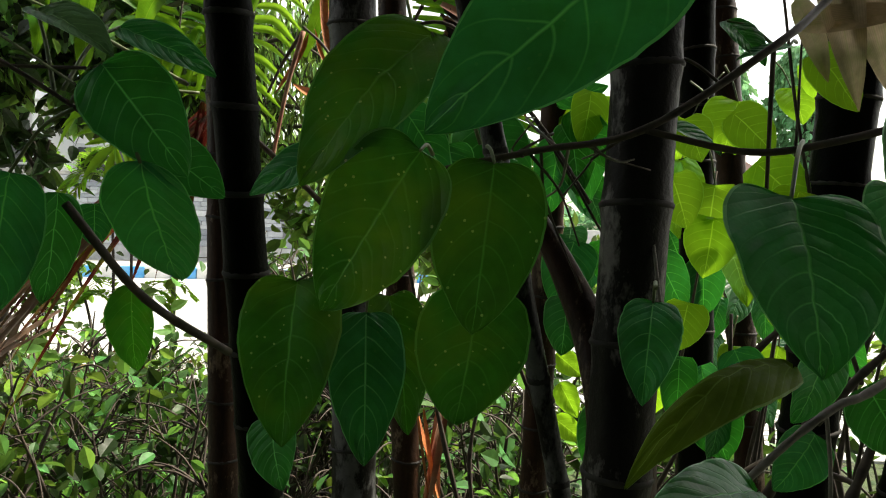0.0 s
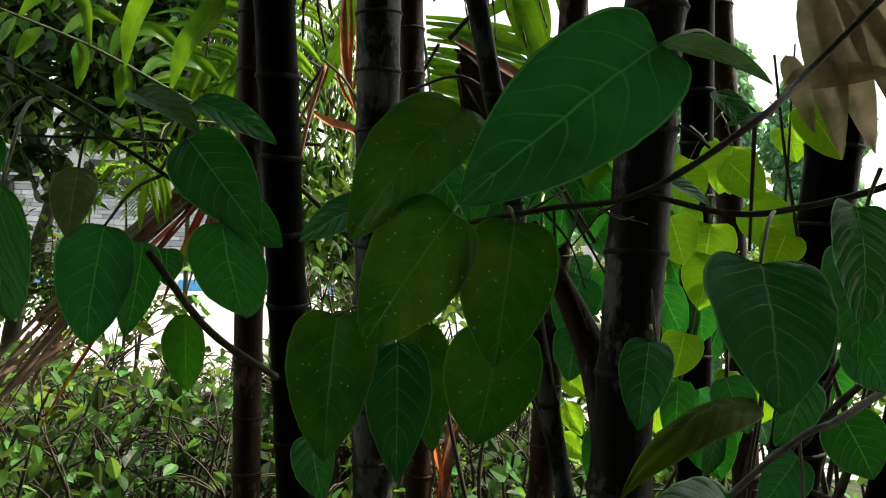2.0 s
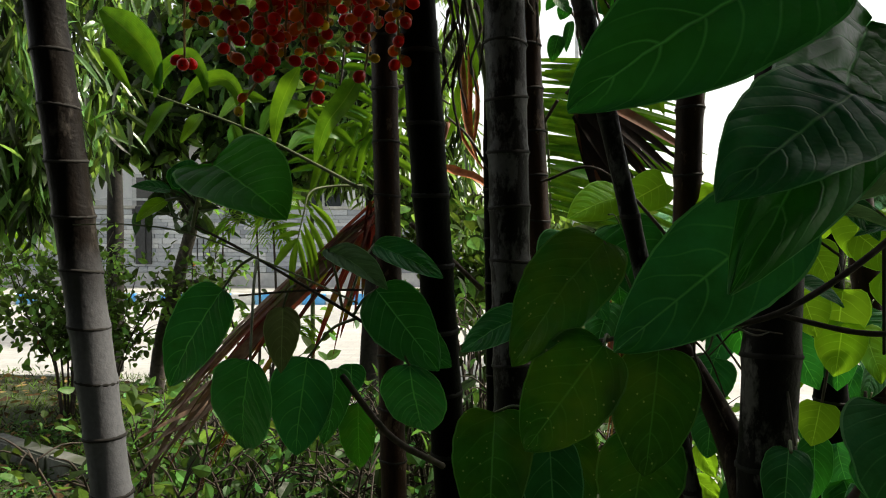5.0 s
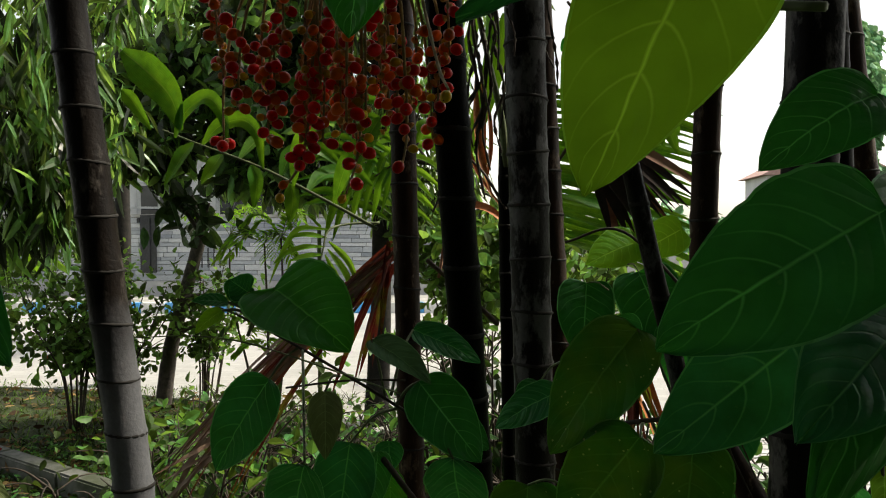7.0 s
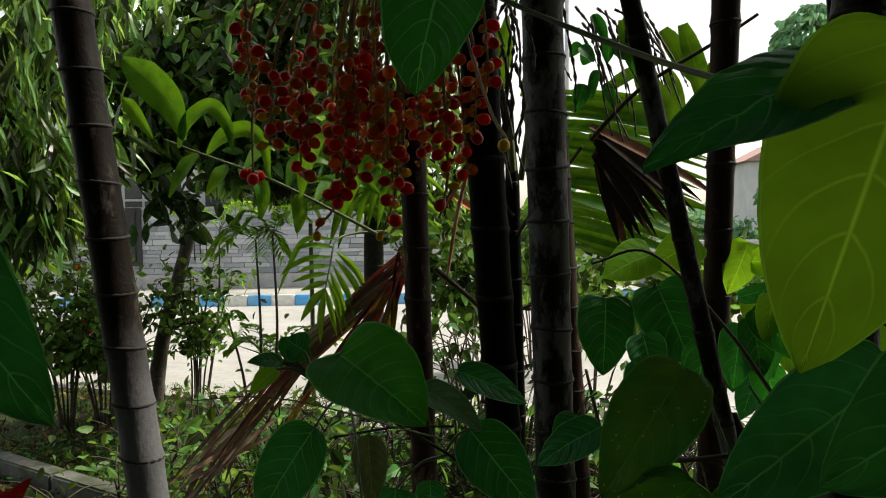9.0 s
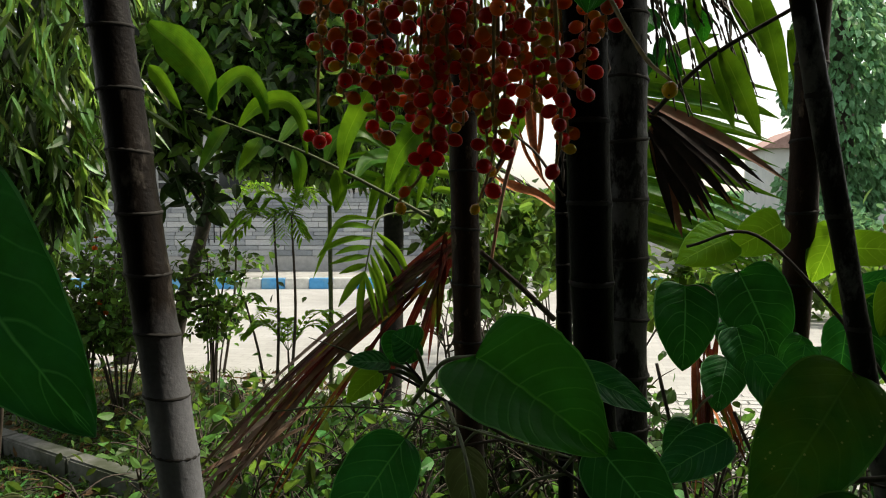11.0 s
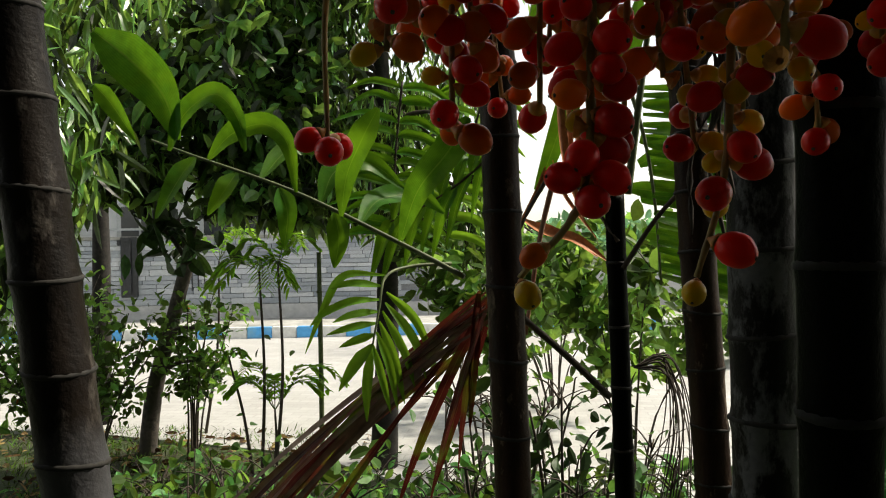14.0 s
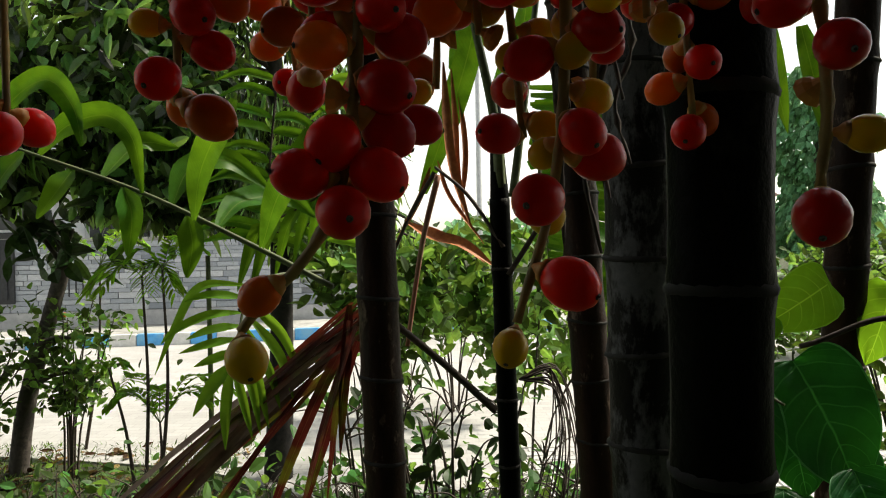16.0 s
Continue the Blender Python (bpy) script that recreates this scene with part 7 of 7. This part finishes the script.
lamp = thing("street_lamp", "slender grey metal street lamp post across the road", "street lamp", at=(0.22, 13.4, 0))
part("post", tube([(0, 0, 0), (0, 0, 3.0), (0, 0, 6.2)], 0.055, 0.035, 10, 5), METAL_GREY, lamp)
part("base_plate", box_bm((-0.14, -0.14, 0), (0.14, 0.14, 0.03), 0.006), METAL_GREY, lamp, smooth=False)
part("arm", tube([(0, 0, 6.15), (0.3, 0, 6.45), (0.9, 0, 6.55)], 0.03, 0.022, 8, 6), METAL_GREY, lamp)
part("lamp_head", box_bm((0.85, -0.09, 6.50), (1.35, 0.09, 6.60), 0.02), METAL_GREY, lamp, smooth=False)


def far_house(x, y, w, d, h, label):
    f = thing("distant_house", label, "house", at=(x, y, 0))
    part("wall", box_bm((-w / 2, -d / 2, 0), (w / 2, d / 2, h), 0.02), PLASTER, f, smooth=False)
    bm = bmesh.new()
    v = [bm.verts.new(q) for q in ((-w / 2 - 0.4, -d / 2 - 0.4, h), (w / 2 + 0.4, -d / 2 - 0.4, h), (w / 2 + 0.4, d / 2 + 0.4, h), (-w / 2 - 0.4, d / 2 + 0.4, h), (0, -d / 2 - 0.4, h + w * 0.32), (0, d / 2 + 0.4, h + w * 0.32))]
    for q in ((0, 1, 4), (1, 2, 5, 4), (2, 3, 5), (3, 0, 4, 5), (3, 2, 1, 0)):
        bm.faces.new([v[i] for i in q])
    part("roof", bm, ROOF_TILE, f, "pinkish tiled gable roof", smooth=False)
    for xx in (-w * 0.28, w * 0.12):
        wi = part("window", box_bm((xx, -d / 2 - 0.05, h * 0.35), (xx + w * 0.18, -d / 2 - 0.004, h * 0.75), 0.01), METAL_GREY, f, smooth=False)
        part("pane", box_bm((xx + 0.06, -d / 2 - 0.07, h * 0.35 + 0.06), (xx + w * 0.18 - 0.06, -d / 2 - 0.054, h * 0.75 - 0.06)), GLASS_DARK, wi, smooth=False)


far_house(13.2, 47.5, 3.6, 5.0, 4.4, "distant pale house with a pinkish gable roof")
far_house(17.6, 49.0, 3.8, 5.0, 4.0, "second distant pale house with a pinkish roof")

car = thing("car", "blue-grey parked car far down the road", "car", at=(45.5, 78.0, 0))
body = bmesh.new()
box_bm((-2.1, -0.85, 0.28), (2.1, 0.85, 0.85), 0.12, body)
part("body", body, CAR_PAINT, car)
cab = bmesh.new()
q = [cab.verts.new(c) for c in ((-1.3, -0.75, 0.86), (1.1, -0.75, 0.86), (1.1, 0.75, 0.86), (-1.3, 0.75, 0.86), (-0.8, -0.62, 1.42), (0.55, -0.62, 1.42), (0.55, 0.62, 1.42), (-0.8, 0.62, 1.42))]
for f in ((3, 2, 1, 0), (4, 5, 6, 7), (0, 1, 5, 4), (1, 2, 6, 5), (2, 3, 7, 6), (3, 0, 4, 7)):
    cab.faces.new([q[i] for i in f])
part("cabin", cab, GLASS_DARK, car, "dark glazed cabin", smooth=False)
part("roof", box_bm((-0.85, -0.64, 1.423), (0.6, 0.64, 1.46), 0.015), CAR_PAINT, car, smooth=False)
for x in (-1.3, 1.3):
    for y in (-0.78, 0.78):
        w = bmesh.new()
        bmesh.ops.create_cone(w, cap_ends=True, segments=20, radius1=0.31, radius2=0.31, depth=0.2, matrix=Matrix.Translation((x, y, 0.31)) @ Matrix.Rotation(math.pi / 2, 4, "X"))
        wh = part("wheel", w, RUBBER, car, smooth=False)
        rim = bmesh.new()
        bmesh.ops.create_cone(rim, cap_ends=True, segments=16, radius1=0.19, radius2=0.17, depth=0.03, matrix=Matrix.Translation((x, y * 1.14, 0.31)) @ Matrix.Rotation(math.pi / 2, 4, "X"))
        part("rim", rim, METAL_GREY, wh, smooth=False)

# ---- slate strips of the wall, and the pavers nearest the planting ----
wall_ob = bpy.data.objects["wall_front"]
stones = []
for w in (0.30, 0.40, 0.52):
    bm = box_bm((0.004, -0.018, 0.004), (w - 0.004, 0.03, 0.086), 0.006)
    me = bpy.data.meshes.new("stone")
    bm.to_mesh(me)
    bm.free()
    me.materials.append(STONE)
    stones.append((w, me))
st = random.Random(17)
krot = math.atan2(kdir.y, kdir.x)
rest = bmesh.new()
count = 0
z, high = 0.455, 0.0
while z < 1.62:
    z += high
    high = min(st.choice((0.06, 0.075, 0.09, 0.12)), 1.722 - z)
    if high < 0.03:
        break
    d = WALL_D0 + st.uniform(0, 0.2)
    while d < WALL_D1 - 0.55:
        w, me = st.choice(stones)
        m = Matrix.Translation(along(d, 1.775 - st.uniform(0, 0.014), z)) @ Matrix.Rotation(krot, 4, "Z") @ Matrix.Diagonal((1, 1, high / 0.09, 1))
        if 2.0 < d < 7.2 and count < 300:
            ob = link("stone", me, STONE, wall_ob)
            ob.matrix_basis = m
            count += 1
        else:
            tmp = bmesh.new()
            tmp.from_mesh(me)
            tmp.transform(m)
            t2 = bpy.data.meshes.new("tmp")
            tmp.to_mesh(t2)
            tmp.free()
            rest.from_mesh(t2)
            bpy.data.meshes.remove(t2)
        d += w
part("stone_rows", rest, STONE, wall_ob, "grey slate strips", smooth=False, kind="stuff")
road_ob = bpy.data.objects["road"]
pm = bpy.data.meshes.new("paver")
bm = box_bm((-0.107, -0.052, -0.03), (0.107, 0.052, 0.012), 0.005)
bm.to_mesh(pm)
bm.free()
pm.materials.append(PAVER)
for j in range(17):
    for i in range(17):
        ob = link("paver", pm, PAVER, road_ob)
        ob.location = (0.25 + i * 0.22 + 0.11 * (j % 2), 4.45 + j * 0.11, 0.0 + st.uniform(-0.002, 0.003))
        ob.rotation_euler = (st.uniform(-0.006, 0.006), st.uniform(-0.006, 0.006), st.uniform(-0.012, 0.012))
